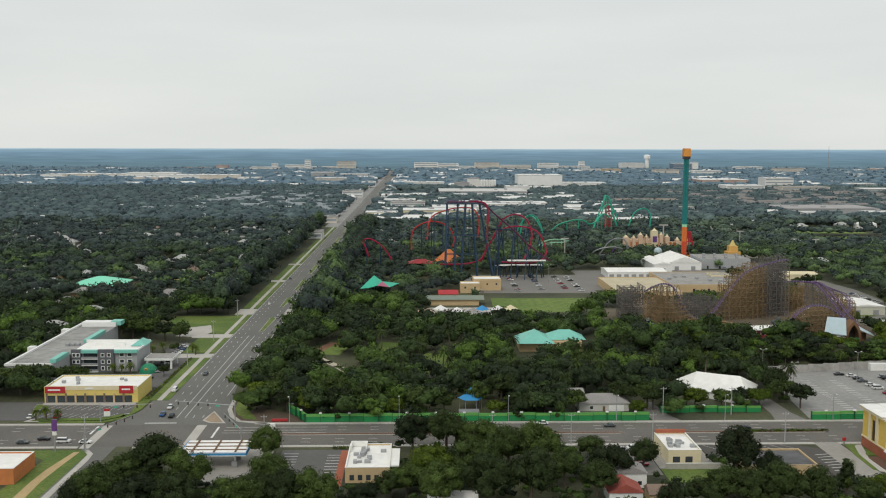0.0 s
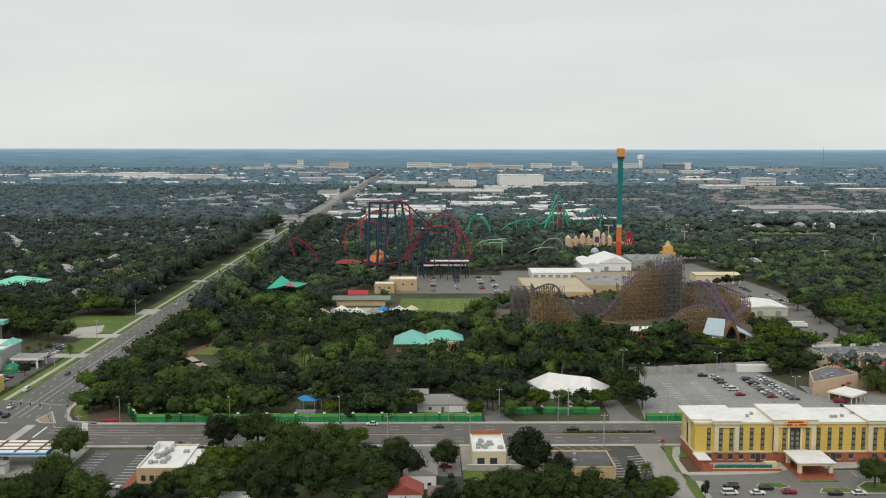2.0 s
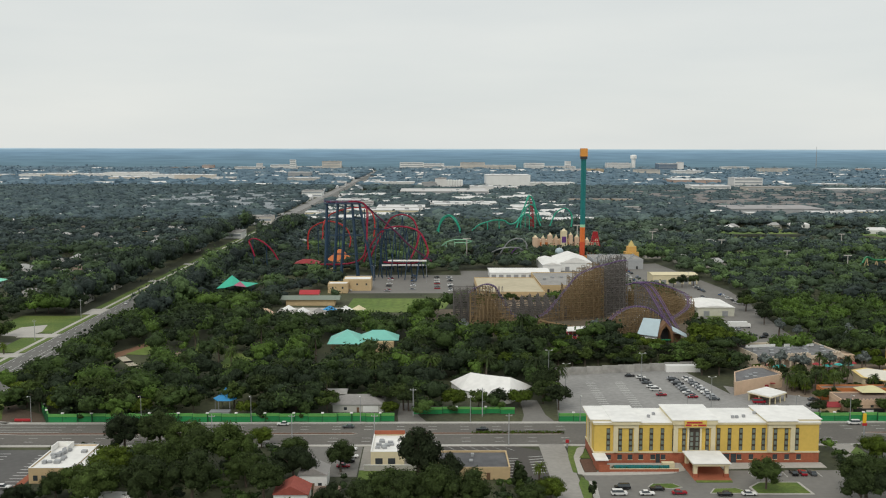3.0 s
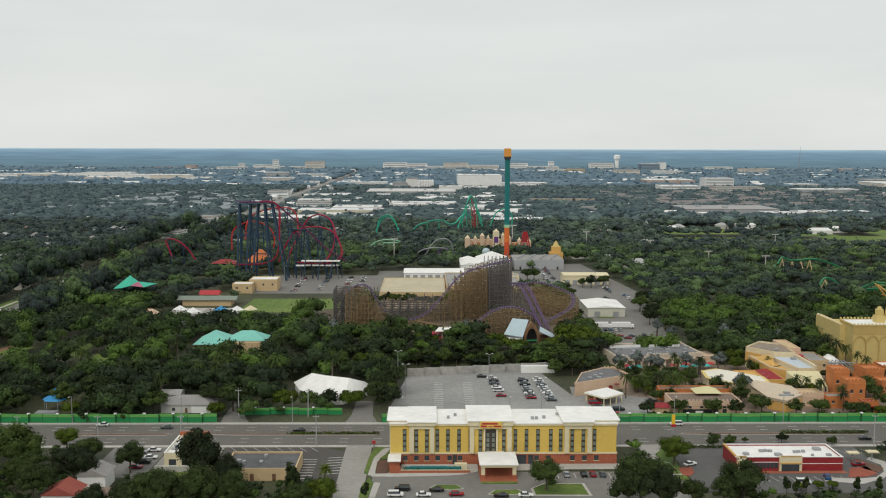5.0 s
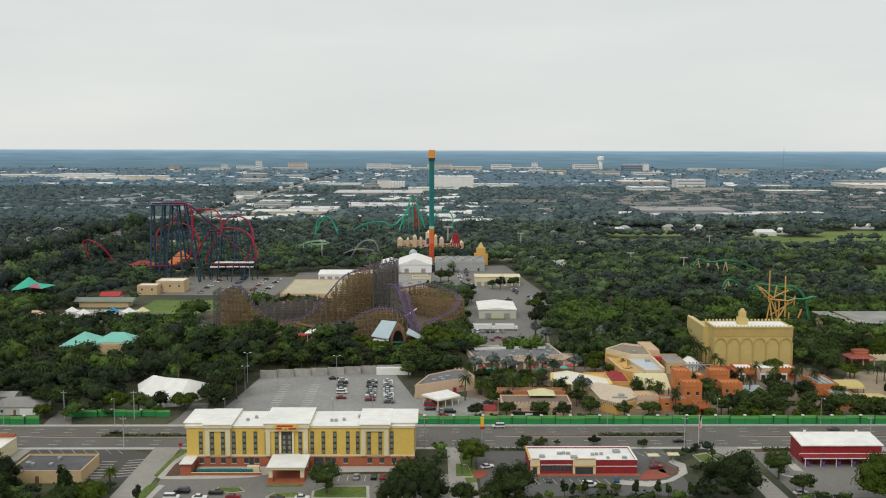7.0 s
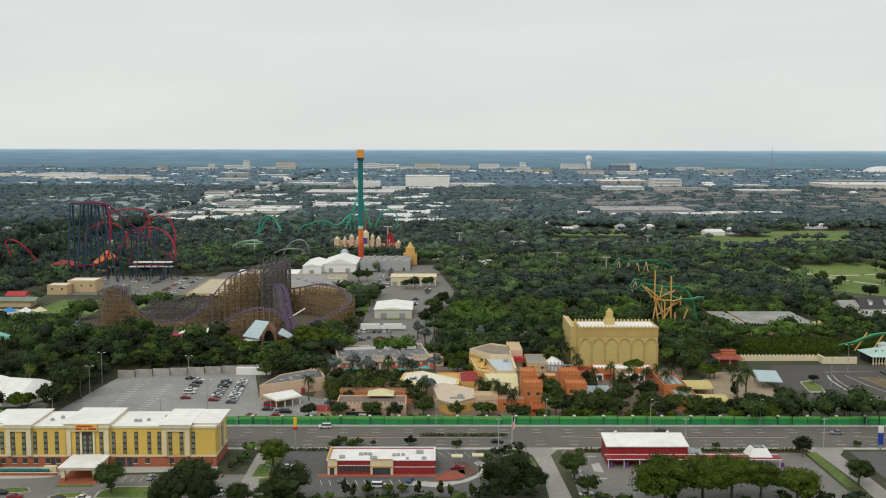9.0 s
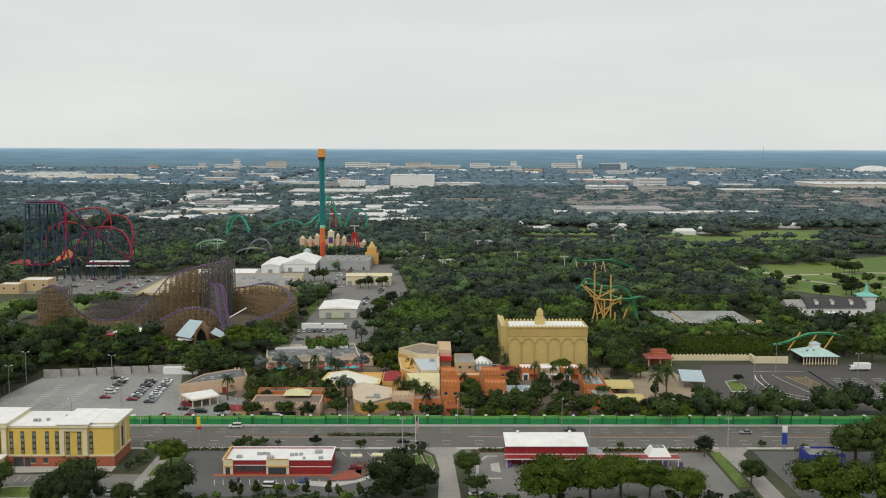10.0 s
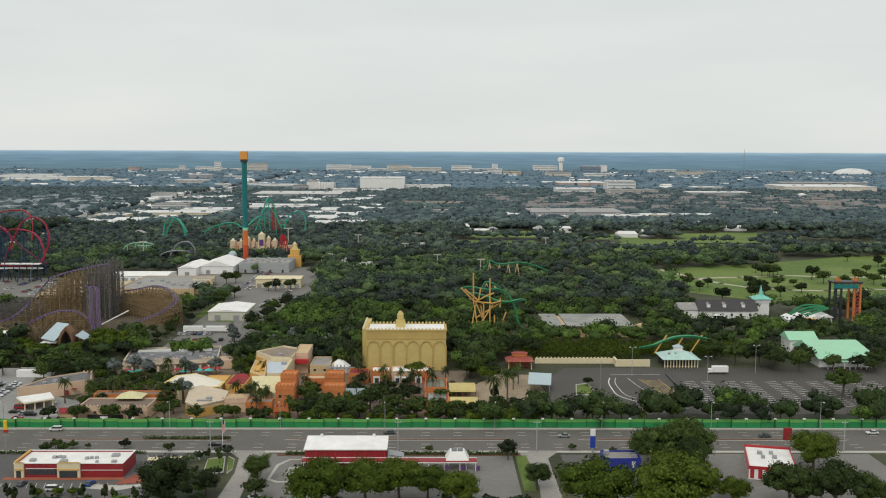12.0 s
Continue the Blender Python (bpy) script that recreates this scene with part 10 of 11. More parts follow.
far_block("school", -61, 65, 2424, 50, 10, M_WHITE, M_FARROOF, "long white school building", 1)
far_block("shops", -75, -30, 1390, 30, 8, M_CREAM, M_FARROOF, "cream shops with white roofs", 1)
far_block("shops", -60, -5, 1700, 40, 8, M_PALE, M_FARROOF, "pale shops with white roofs", 1)
far_block("shops", -70, -20, 1850, 60, 8, M_WHITE, M_FARROOF, "white shops with white roofs", 1)
for k in range(6):
    far_block("apartments", 344 + 42 * k - 120 * (k > 2), 380 + 42 * k - 120 * (k > 2), 1716 + 46 * (k > 2), 14, 7, M_TAN, M_GREYROOF, "low tan apartments with grey roofs", 2)
far_block("offices", 402, 430, 1507, 20, 8, M_PALE, M_GREYROOF, "small pale offices among distant trees", 2)
far_block("shed", 233, 263, 1490, 20, 5, M_WHITE, M_FARROOF, "low white shed among distant trees")
far_block("warehouse", 551, 690, 1442, 90, 10, M_GREYC, mat("pale_grey_roof", (0.34, 0.33, 0.33), 0.95, 0.14, 0.06, 0.02), "very large grey-roofed warehouse")
far_block("warehouse", 652, 718, 1396, 30, 8, M_WHITE, M_FARROOF, "white warehouse annex among distant trees")
far_block("warehouse", 560, 600, 1400, 20, 7, M_PALE, M_FARROOF, "pale depot among distant trees")
far_block("depot", 715, 824, 1435, 30, 7, M_CREAM, M_FARROOF, "cream depot with white roof", 1)
far_block("arena", 726, 850, 2500, 110, 14, M_BRICKF, M_FARROOF, "brick arena with a white roof")
far_block("parking_garage", 675, 760, 2125, 60, 15, M_WHITE, M_FARROOF, "white parking garage with open decks", 3)
far_block("hospital", 809, 875, 2260, 50, 27, M_PALE, M_FARROOF, "pale hospital tower among distant trees", 4)
far_block("hospital", 782, 887, 2083, 50, 14, M_SANDW, M_GREYROOF, "long sand-coloured hospital wing", 2)
far_block("warehouse", 1211, 1422, 2227, 140, 17, M_SANDW, M_FARROOF, "huge tan warehouse with a white roof")
far_block("works", 942, 1071, 2040, 50, 12, M_GREYC, M_FARROOF, "grey industrial hall among distant trees", 1)
far_block("works", 1020, 1090, 2300, 50, 12, M_GREYC, M_FARROOF, "grey industrial hall among distant trees")
far_block("apartments", 1069, 1125, 1711, 20, 12, M_BRICKF, M_GREYROOF, "dark brick apartments among distant trees", 3)
far_block("works", 1315, 1535, 2530, 90, 14, M_GREYC, M_GREYROOF, "long grey works roofs")
t = far_block("tank", 1150, 1158, 2006, 8, 1, M_CONC, M_CONC, "low base of a white tank", 0, "base")
t = thing("water_tank", (1166, 2006, 0), "squat white water tank", "tank")
part("drum", rod(bmesh.new(), (0, 0, 0), (0, 0, 11), 8, 14), M_WHITE, t)
part("lid", rod(bmesh.new(), (0, 0, 11), (0, 0, 13), 8, 14, 3), M_WHITE, t)
# skyline of the university and the hospitals
far_block("university_block", 224, 320, 3866, 40, 31, M_SANDW, M_GREYROOF, "long sand-coloured university block", 6)
far_block("university_block", 319, 437, 3797, 50, 22, M_SANDW, M_FARROOF, "sand university block among distant trees", 4)
far_block("university_block", -16, 78, 3880, 50, 30, M_WHITE, M_FARROOF, "white university block among distant trees", 4)
far_block("university_block", 78, 159, 3860, 50, 26, M_PALE, M_FARROOF, "pale university block among distant trees", 4)
far_block("university_block", 150, 222, 3820, 40, 17, M_WHITE, M_FARROOF, "white university hall among distant trees", 3)
far_block("university_block", 479, 557, 3880, 50, 28, M_WHITE, M_FARROOF, "white university block among distant trees", 4)
far_block("university_block", 551, 678, 3860, 50, 17, M_PALE, M_FARROOF, "long pale university hall", 3)
far_block("university_block", 583, 649, 3464, 40, 16, M_PALE, M_FARROOF, "pale hall among distant trees", 3)
far_block("university_block", 655, 720, 3470, 40, 16, M_TAN, M_TAN, "tan hall among distant trees", 3)
far_block("university_block", 640, 662, 3880, 20, 36, M_PALE, M_FARROOF, "pale narrow tower among distant trees", 6)
far_block("university_block", 803, 896, 3860, 50, 30, M_PALE, M_FARROOF, "pale university block among distant trees", 4)
far_block("university_block", 775, 854, 3184, 50, 22, M_SANDW, M_GREYROOF, "sand hall among distant trees", 3)
far_block("university_block", 968, 1054, 3703, 50, 32, mat("blue_glass_wall", (0.10, 0.16, 0.24), 0.4, 0.1), M_FARROOF, "blue glass office block", 5)
far_block("university_block", 903, 999, 3195, 50, 18, M_WHITE, M_FARROOF, "white hall among distant trees", 3)
far_block("university_block", 1040, 1062, 3690, 30, 36, M_PALE, M_FARROOF, "pale stair tower among distant trees")
far_block("apartments", 1272, 1373, 3458, 40, 20, M_SANDW, M_GREYROOF, "sand apartment block among distant trees", 6)
far_block("offices", 1260, 1367, 3860, 40, 16, M_WHITE, M_FARROOF, "white office block among distant trees", 3)
far_block("offices", 1548, 1664, 3613, 40, 10, M_WHITE, M_FARROOF, "long low white offices", 2)
far_block("offices", 1730, 1777, 3696, 30, 14, M_BRICKF, M_FARROOF, "brick offices among distant trees", 3)
far_block("offices", 1400, 1520, 3800, 40, 12, M_WHITE, M_FARROOF, "white offices among distant trees", 2)
far_block("apartments", -789, -744, 3847, 30, 20, M_BRICKF, M_GREYROOF, "brick apartments among distant trees", 4)
far_block("apartments", -900, -800, 3800, 30, 12, M_BRICKF, M_GREYROOF, "low brick apartments among distant trees", 3)
far_block("hospital", -635, -525, 3708, 40, 16, M_PALE, M_FARROOF, "pale hospital wing among distant trees", 3)
far_block("hospital", -549, -527, 3690, 18, 30, M_PALE, M_FARROOF, "pale hospital tower among distant trees", 5)
far_block("hospital", -514, -416, 3796, 40, 22, M_WHITE, M_FARROOF, "white hospital block among distant trees", 4)
far_block("hospital", -436, -414, 3780, 20, 42, M_WHITE, M_FARROOF, "white slim tower among distant trees", 6)
far_block("hospital", -431, -319, 3870, 40, 14, M_PALE, M_FARROOF, "pale hospital wing among distant trees", 3)
far_block("hospital", -316, -243, 3813, 50, 36, M_SANDW, M_GREYROOF, "large sand hospital block", 6)
far_block("offices", -317, -250, 2905, 40, 20, M_GREYC, M_FARROOF, "grey and white offices", 4)
far_block("offices", -272, -190, 2580, 40, 15, M_SANDW, M_FARROOF, "sand offices among distant trees", 3)
far_block("offices", -240, -150, 3004, 40, 12, M_PALE, M_FARROOF, "low pale offices among distant trees", 2)
far_block("offices", -140, -105, 2420, 30, 11, M_PALE, M_FARROOF, "pale street offices among distant trees", 2)
far_block("shops", -150, -110, 1930, 40, 12, M_WHITE, M_GREYROOF, "white street shops among distant trees", 2)
far_block("shops", -139, -109, 1304, 30, 8, M_SANDW, M_GREYROOF, "white corner shop among distant trees", 1)
far_block("shops", -145, -108, 1090, 30, 7, M_WHITE, M_GREYROOF, "white street shop among distant trees", 1)
# the mall
for x0, x1, y, h, m in ((-1202, -1129, 2853, 13, M_SANDW), (-1100, -1030, 2880, 14, M_WHITE), (-1030, -930, 2860, 16, M_SANDW), (-935, -850, 2880, 15, M_PALE), (-850, -706, 2871, 19, M_WHITE), (-780, -700, 2700, 12, M_SANDW), (-690, -600, 2713, 18, M_WHITE), (-600, -499, 2703, 18, M_SANDW), (-500, -440, 2700, 11, M_PALE), (-1330, -1230, 2870, 12, M_PALE), (-1500, -1380, 2880, 12, M_WHITE)):
    far_block("mall", x0, x1, y, 70, h, m, M_FARROOF, "low mall building with a pale roof")
# water tower, dome and mast on the skyline
t = thing("water_tower", (915, 3900, 0), "white water tower with a round head", "water tower")
part("shaft", rod(bmesh.new(), (0, 0, 0), (0, 0, 50), 8, 14), M_WHITE, t)
part("tank", rod(bmesh.new(), (0, 0, 48), (0, 0, 60), 13, 16), M_WHITE, t)
part("cap", rod(bmesh.new(), (0, 0, 60), (0, 0, 63), 13, 16, 6), M_WHITE, t)
keep_clear(895, 935, 3820, 3920)
t = thing("stadium", (1962, 3622, 0), "white shallow-domed stadium among distant trees", "stadium")
bm = bmesh.new()
bmesh.ops.create_uvsphere(bm, u_segments=24, v_segments=10, radius=1)
bmesh.ops.scale(bm, vec=(70, 55, 22), verts=bm.verts)
bmesh.ops.translate(bm, vec=(0, 0, 8), verts=bm.verts)
part("dome", bm, M_FARROOF, t)
part("wall", rod(bmesh.new(), (0, 0, 0), (0, 0, 10), 62, 24), M_PALE, t)
keep_clear(1880, 2040, 3500, 3700)
t = thing("radio_mast", (1640, 3880, 0), "thin dark radio mast", "mast")
part("mast", rod(bmesh.new(), (0, 0, 0), (0, 0, 98), 1.6, 4, 0.6), M_GREY, t)
for k in range(5):
    part("brace", boxes((-2.2, 2.2, -2.2, 2.2, 16 * k + 10, 16 * k + 11)), M_GREY, t)

# roofs of the far suburbs, too many and too small to count
def far_roofs(name, label, rng_, x, y, w, d, h, material):
    n = len(x)
    W, D = w * rng_.uniform(0.7, 1.5, n), d * rng_.uniform(0.7, 1.3, n)
    z = h * rng_.uniform(0.8, 1.25, n)
    def corner(sx, sy, zz):
        return np.stack([x + sx * W / 2, y + sy * D / 2, zz], 1)
    zero = np.array([rise(b) for b in y])
    z = z + zero
    r = z + D * 0.16
    v = np.stack([corner(-1, -1, zero), corner(1, -1, zero), corner(1, 1, zero), corner(-1, 1, zero), corner(-1, -1, z), corner(1, -1, z), corner(1, 1, z), corner(-1, 1, z), corner(-0.8, 0, r), corner(0.8, 0, r)], 1).reshape(-1, 3)
    base = np.arange(n)[:, None, None] * 10
    f = (np.array([(0, 1, 5, 4), (1, 2, 6, 5), (3, 0, 4, 7), (4, 5, 9, 8), (6, 7, 8, 9), (5, 6, 9, 9), (7, 4, 8, 8)])[None] + base).reshape(-1, 4)
    tri = f[:, 2] == f[:, 3]
    me = bpy.data.meshes.new(name)
    me.from_pydata(v.tolist(), [], [tuple(a[:3]) if t_ else tuple(a) for a, t_ in zip(f.tolist(), tri.tolist())])
    me.materials.append(material)
    tagged(new(name, me), label, "houses", kind="stuff")
    for a, b, ww, dd in zip(x, y, W, D):
        keep_clear(a - ww / 2, a + ww / 2, b - dd / 2 - 0.007 * b, b + dd / 2, 0)


def scatter(rng_, n, x0, x1, y0, y1):
    x, y = rng_.uniform(x0, x1, n), rng_.uniform(y0, y1, n)
    ok = (x > -0.52 * y - 40) & (x < 420 + 0.5 * y) & ((x < -125) | (x > -60))
    for a, b, c, d in CLEAR:
        ok &= ~((x > a - 8) & (x < b + 8) & (y > c - 8) & (y < d + 8))
    return x[ok], y[ok]


rr = np.random.default_rng(17)
grey_roofs = mat("blue_grey_roofs", (0.24, 0.27, 0.29), 0.9, 0.15)
for x, start, roofs, look_of in ((-130, 1255, M_FARROOF, "low white-roofed shops lining the far street"), (-133, 1280, grey_roofs, "low grey-roofed shops lining the far street"), (-60, 1262, M_PALE, "low pale shops across the far street"), (-58, 1300, grey_roofs, "low grey shops across the far street")):
    y = np.arange(start, 3300, 74.0)
    y = y + rr.uniform(-24, 24, len(y))
    far_roofs("far_shops", look_of, rr, np.full(len(y), float(x)) + rr.uniform(-5, 5, len(y)), y, 15, 17, 4.6, roofs)
x, y = scatter(rr, 150, -1100, -120, 1250, 2300)
far_roofs("far_houses", "scattered pale roofs among the far trees", rr, x, y, 18, 12, 5, M_FARROOF)
x, y = scatter(rr, 190, -420, -125, 1500, 2050)
far_roofs("far_houses", "dense blue-grey apartment roofs", rr, x, y, 22, 14, 6, grey_roofs)
x, y = scatter(rr, 330, 520, 1250, 1560, 2060)
far_roofs("far_houses", "dense grey-brown apartment roofs", rr, x, y, 24, 14, 7, mat("grey_brown_roofs", (0.20, 0.19, 0.185), 0.9, 0.15))
x, y = scatter(rr, 240, -1500, 2000, 2300, 3850)
far_roofs("far_houses", "scattered white roofs towards the skyline", rr, x, y, 42, 20, 7, M_PALE)
x, y = scatter(rr, 120, 300, 1500, 1150, 2300)
far_roofs("far_houses", "scattered pale roofs beyond the safari park", rr, x, y, 24, 14, 5, M_PALE)
x, y = scatter(rr, 90, -60, 330, 1280, 2000)
far_roofs("far_houses", "scattered white roofs of the works quarter", rr, x, y, 34, 18, 6, M_FARROOF)
for x0, x1, y0, y1 in ((-55, 20, 2050, 2180), (-20, 60, 2300, 2390), (330, 520, 1960, 2010), (1130, 1260, 1560, 1660), (1000, 1060, 1500, 1540), (-330, -280, 1290, 1330)):
    patch("field", rect(x0, x1, y0, y1), M_PASTURE, 0.1, "open green field among the far trees", "grass", margin=0)

# ---- trees and palms that stand singly ----
plant(OAKS[0], -89.5, 287.7, 1.25)
plant(OAKS[1], -81.7, 296.5, 1.43)
plant(OAKS[2], -69.3, 284.8, 1.31)
plant(OAKS[3], -93.9, 275.4, 1.21)
plant(OAKS[0], -79.9, 268.8, 1.31)
plant(OAKS[1], -68.1, 267.1, 1.24)
plant(OAKS[2], -50.8, 316.7, 1.06)
plant(OAKS[3], -45.2, 289.5, 1.19)
plant(OAKS[0], -46.5, 273.7, 1.20)
plant(OAKS[1], -38.2, 271.8, 1.19)
plant(OAKS[2], -29.0, 268.9, 1.25)
plant(OAKS[3], -52.2, 269.5, 1.18)
for x, y, k in ((-86, 303, 0.8), (-90, 296, 0.9), (-83, 291, 0.9), (-94, 284, 1.0), (-76, 278, 1.0), (-92, 306, 0.7), (-99, 282, 0.9)):
    plant(OAKS[int(-x) % 4], x, y, k)
plant(OAKS[0], -16.5, 274.1, 0.80)
plant(OAKS[1], -98.4, 271.9, 0.93)
plant(OAKS[2], -2.1, 326.7, 1.25)
plant(OAKS[3], 9.6, 328.0, 1.41)
plant(OAKS[0], 20.8, 320.4, 1.38)
plant(OAKS[1], 28.9, 304.7, 1.39)
plant(OAKS[2], 38.2, 306.2, 1.40)
plant(OAKS[3], 17.4, 293.6, 1.49)
plant(OAKS[0], 6.4, 273.8, 1.47)
plant(OAKS[1], 21.1, 273.6, 1.47)
plant(OAKS[2], 33.0, 276.5, 1.48)
plant(OAKS[3], 45.5, 293.7, 1.06)
plant(OAKS[0], -3.5, 284.8, 1.04)
plant(OAKS[1], -8.5, 281.2, 0.82)
plant(LIMES[0], 3.7, 294.5, 1.58)
plant(LIMES[1], 43.6, 333.5, 0.88)
plant(OAKS[0], 59.9, 294.9, 1.28)
plant(OAKS[1], 53.3, 280.3, 1.09)
plant(OAKS[2], 73.5, 307.5, 0.89)
plant(OAKS[3], 57.3, 315.2, 0.91)
plant(OAKS[0], 90.6, 274.1, 1.27)
plant(OAKS[1], 104.8, 269.7, 1.32)
plant(OAKS[2], 113.2, 268.0, 1.24)
plant(OAKS[3], 132.0, 273.1, 0.80)
plant(OAKS[0], 83.6, 272.6, 1.00)
plant(OAKS[1], 95.7, 269.3, 1.18)
plant(OAKS[2], 73.4, 271.5, 0.79)
plant(PINES[1], 99.0, 293, 1.62)
plant(PINES[0], 108.5, 290, 1.0)
plant(CYPRESS, 129.4, 282.5, 2.15)
plant(CYPRESS, 129.4, 281.9, 1.36)
plant(CYPRESS, 151.1, 281.1, 1.13)
plant(PALM_SHORT, 137.3, 299.4, 1.09)
plant(LIMES[1], 138.3, 278.9, 0.96)
plant(LIMES[0], 251.8, 314.8, 1.17)
plant(OAKS[3], 206.3, 290.3, 0.96)
plant(OAKS[0], 233.6, 281.8, 1.44)
plant(OAKS[1], 228.2, 273.6, 1.07)
plant(OAKS[2], 237.1, 272.4, 1.19)
plant(OAKS[3], 263.2, 278.3, 1.29)
plant(OAKS[0], 248.1, 277.7, 0.81)
plant(OAKS[1], 256.8, 275.9, 0.81)
plant(CYPRESS, 278.6, 284.9, 1.14)
plant(CYPRESS, 281.1, 284.1, 1.03)
plant(CYPRESS, 285.3, 286.9, 1.03)
plant(CYPRESS, 300.4, 286.0, 1.03)
plant(CYPRESS, 307.2, 286.0, 1.03)
plant(CYPRESS, 310.3, 285.2, 0.91)
plant(CYPRESS, 316.9, 284.2, 1.03)
plant(CYPRESS, 329.3, 326.0, 0.77)
plant(CYPRESS, 334.1, 321.7, 0.89)
plant(LIMES[1], 285.0, 290.3, 0.37)
plant(LIMES[0], 291.1, 291.7, 0.34)
plant(LIMES[1], 295.5, 291.7, 0.34)
plant(OAKS[2], 327.7, 278.6, 1.49)
plant(OAKS[3], 350.3, 303.4, 0.88)
plant(OAKS[0], 352.3, 288.1, 0.70)
plant(OAKS[1], 336.4, 292.0, 0.71)
plant(OAKS[2], 432.2, 325.9, 0.62)
plant(OAKS[3], 439.0, 296.8, 0.86)
plant(OAKS[0], 480.7, 317.1, 1.52)
plant(OAKS[1], 489.5, 312.7, 1.65)
plant(OAKS[2], 486.5, 301.5, 1.31)
plant(LIMES[1], 373.3, 277.4, 1.94)
plant(LIMES[0], 386.1, 283.2, 1.75)
plant(LIMES[1], 396.1, 287.3, 1.62)
plant(LIMES[0], 404.7, 286.7, 1.38)
plant(LIMES[1], 413.7, 281.1, 1.36)
plant(LIMES[0], 453.7, 269.8, 2.33)
plant(LIMES[1], 474.9, 265.1, 2.66)
plant(LIMES[0], 497.1, 283.6, 1.07)
plant(LIMES[1], 533.2, 314.5, 1.67)
plant(OAKS[0], 512.5, 279.6, 1.49)
plant(OAKS[1], 524.2, 275.1, 1.47)
plant(OAKS[2], 535.1, 277.0, 1.08)
plant(SHRUB, 159.9, 328.0, 1.08)
plant(SHRUB, 272.1, 339.0, 1.45)
plant(SHRUB, 278.1, 338.6, 1.22)
plant(SHRUB, 296.5, 338.9, 1.45)
plant(SHRUB, 270.6, 334.6, 1.43)
plant(SHRUB, 276.5, 335.1, 1.32)
plant(SHRUB, 283.3, 339.3, 0.78)
plant(SHRUB, 313.2, 335.2, 1.32)
plant(SHRUB, 386.9, 334.4, 1.10)
plant(SHRUB, 404.9, 335.5, 0.99)
plant(SHRUB, 455.7, 337.0, 1.00)
plant(SHRUB, 469.7, 334.2, 0.88)
plant(PALM, 255.7, 426.9, 1.24)
plant(PALM, 272.7, 400.1, 1.33)
plant(PALM, 252.7, 400.0, 1.33)
plant(PALM, 300.0, 396, 1.22)
plant(PALM, 349.3, 379.0, 1.04)
plant(PALM, 385.7, 412.4, 1.20)
plant(PALM, 397.1, 415.0, 1.29)
plant(PALM, 406.1, 416.8, 1.13)
plant(PALM, 431.4, 396.7, 1.55)
plant(PALM, 438.0, 405.9, 1.58)
plant(PALM, 373.8, 404.8, 1.18)
plant(PALM, 331.6, 391.7, 1.22)
plant(PALM, 337.1, 385.3, 1.13)
for x, y, s in ((258.8, 444.1, 1.1), (267, 448, 1.2), (275.3, 441, 1.15), (273.5, 447, 1.0), (290.5, 448, 1.1), (295, 442, 0.95), (305.2, 446.5, 1.15), (301.9, 400.1, 1.25), (352, 500, 1.2), (296, 530, 1.2), (300, 515, 1.1), (330, 520, 1.1), (322, 508, 1.0), (120, 500, 1.2), (190, 505, 1.1), (30, 540, 1.1)):
    plant(PALM_SILVER, x, y, s)
pick = random.Random(4)
for k in range(26):
    plant(PALM, 60 + 1.6 * k + pick.uniform(-2, 2), 448 + pick.uniform(-6, 8), pick.uniform(0.9, 1.3))
for k in range(20):
    plant(pick.choice((PALM, PALM_SHORT)), pick.uniform(-30, 60), pick.uniform(430, 560), pick.uniform(0.9, 1.3))
for k in range(16):
    plant(PALM, pick.uniform(290, 420), pick.uniform(500, 560), pick.uniform(1.0, 1.35))
for k in range(10):
    plant(PALM_SHORT, 425 + 7 * k, 374 + pick.uniform(-3, 3), pick.uniform(0.8, 1.1))
for k in range(22):
    plant(OAKS[k % 4], pick.uniform(600, 860), pick.uniform(670, 920), pick.uniform(0.6, 1.0))
# village trees
for x, y, s in ((268, 372, 0.75), (281, 371, 0.7), (290, 371, 0.6), (301, 374, 0.7), (314, 372, 0.6), (324, 374, 0.7), (336, 373, 0.6), (340, 371, 0.6), (356, 376, 0.9), (364, 380, 1.0), (372, 384, 0.95), (381, 386, 1.0), (391, 381, 0.9), (399, 377, 0.8), (408, 375, 0.9), (416, 378, 0.8), (424, 374, 0.85), (432, 378, 0.9), (354, 400, 0.8), (355, 408, 0.7), (326, 402, 0.5), (328, 414, 0.55), (256, 374, 0.6), (384, 400, 0.9), (394, 396, 0.8), (386, 414, 0.6), (422, 444, 0.9), (426, 452, 0.8), (428, 470, 1.0), (362, 462, 0.9), (272, 440, 0.7), (280, 436, 0.8), (288, 412, 0.6), (284, 408, 0.7), (270, 428, 0.9), (262, 432, 0.9), (276, 420, 0.8), (264, 416, 0.8), (434, 440, 0.7), (232, 448, 0.9), (228, 440, 0.8), (236, 440, 0.9)):
    low = 0.62 if 259 < x < 313 and 405 < y < 462 else 1.0
    plant(OAKS[int(x) % 4], x, y, s * low)
for x, y in ((260, 410), (262, 404), (268, 408), (272, 412), (286, 418), (352, 412), (376, 424), (384, 428), (392, 426), (400, 424), (405, 428), (412, 430), (439, 428), (442, 424), (445, 434), (324, 399), (284, 444), (294, 436), (336, 380), (372, 440), (372, 450)):
    plant(PALM, x, y, 0.95 + 0.3 * ((x * 7) % 10) / 10)
for x, y, s in ((572, 462, 1.2), (582, 458, 1.0), (566, 468, 1.1), (556, 474, 1.2), (548, 484, 1.2), (616, 458, 0.8), (476, 430, 0.45), (584, 412, 1.3), (590, 474, 0.9), (600, 462, 0.8), (612, 462, 0.8), (622, 464, 0.9)):
    plant(OAKS[int(x) % 4], x, y, s)

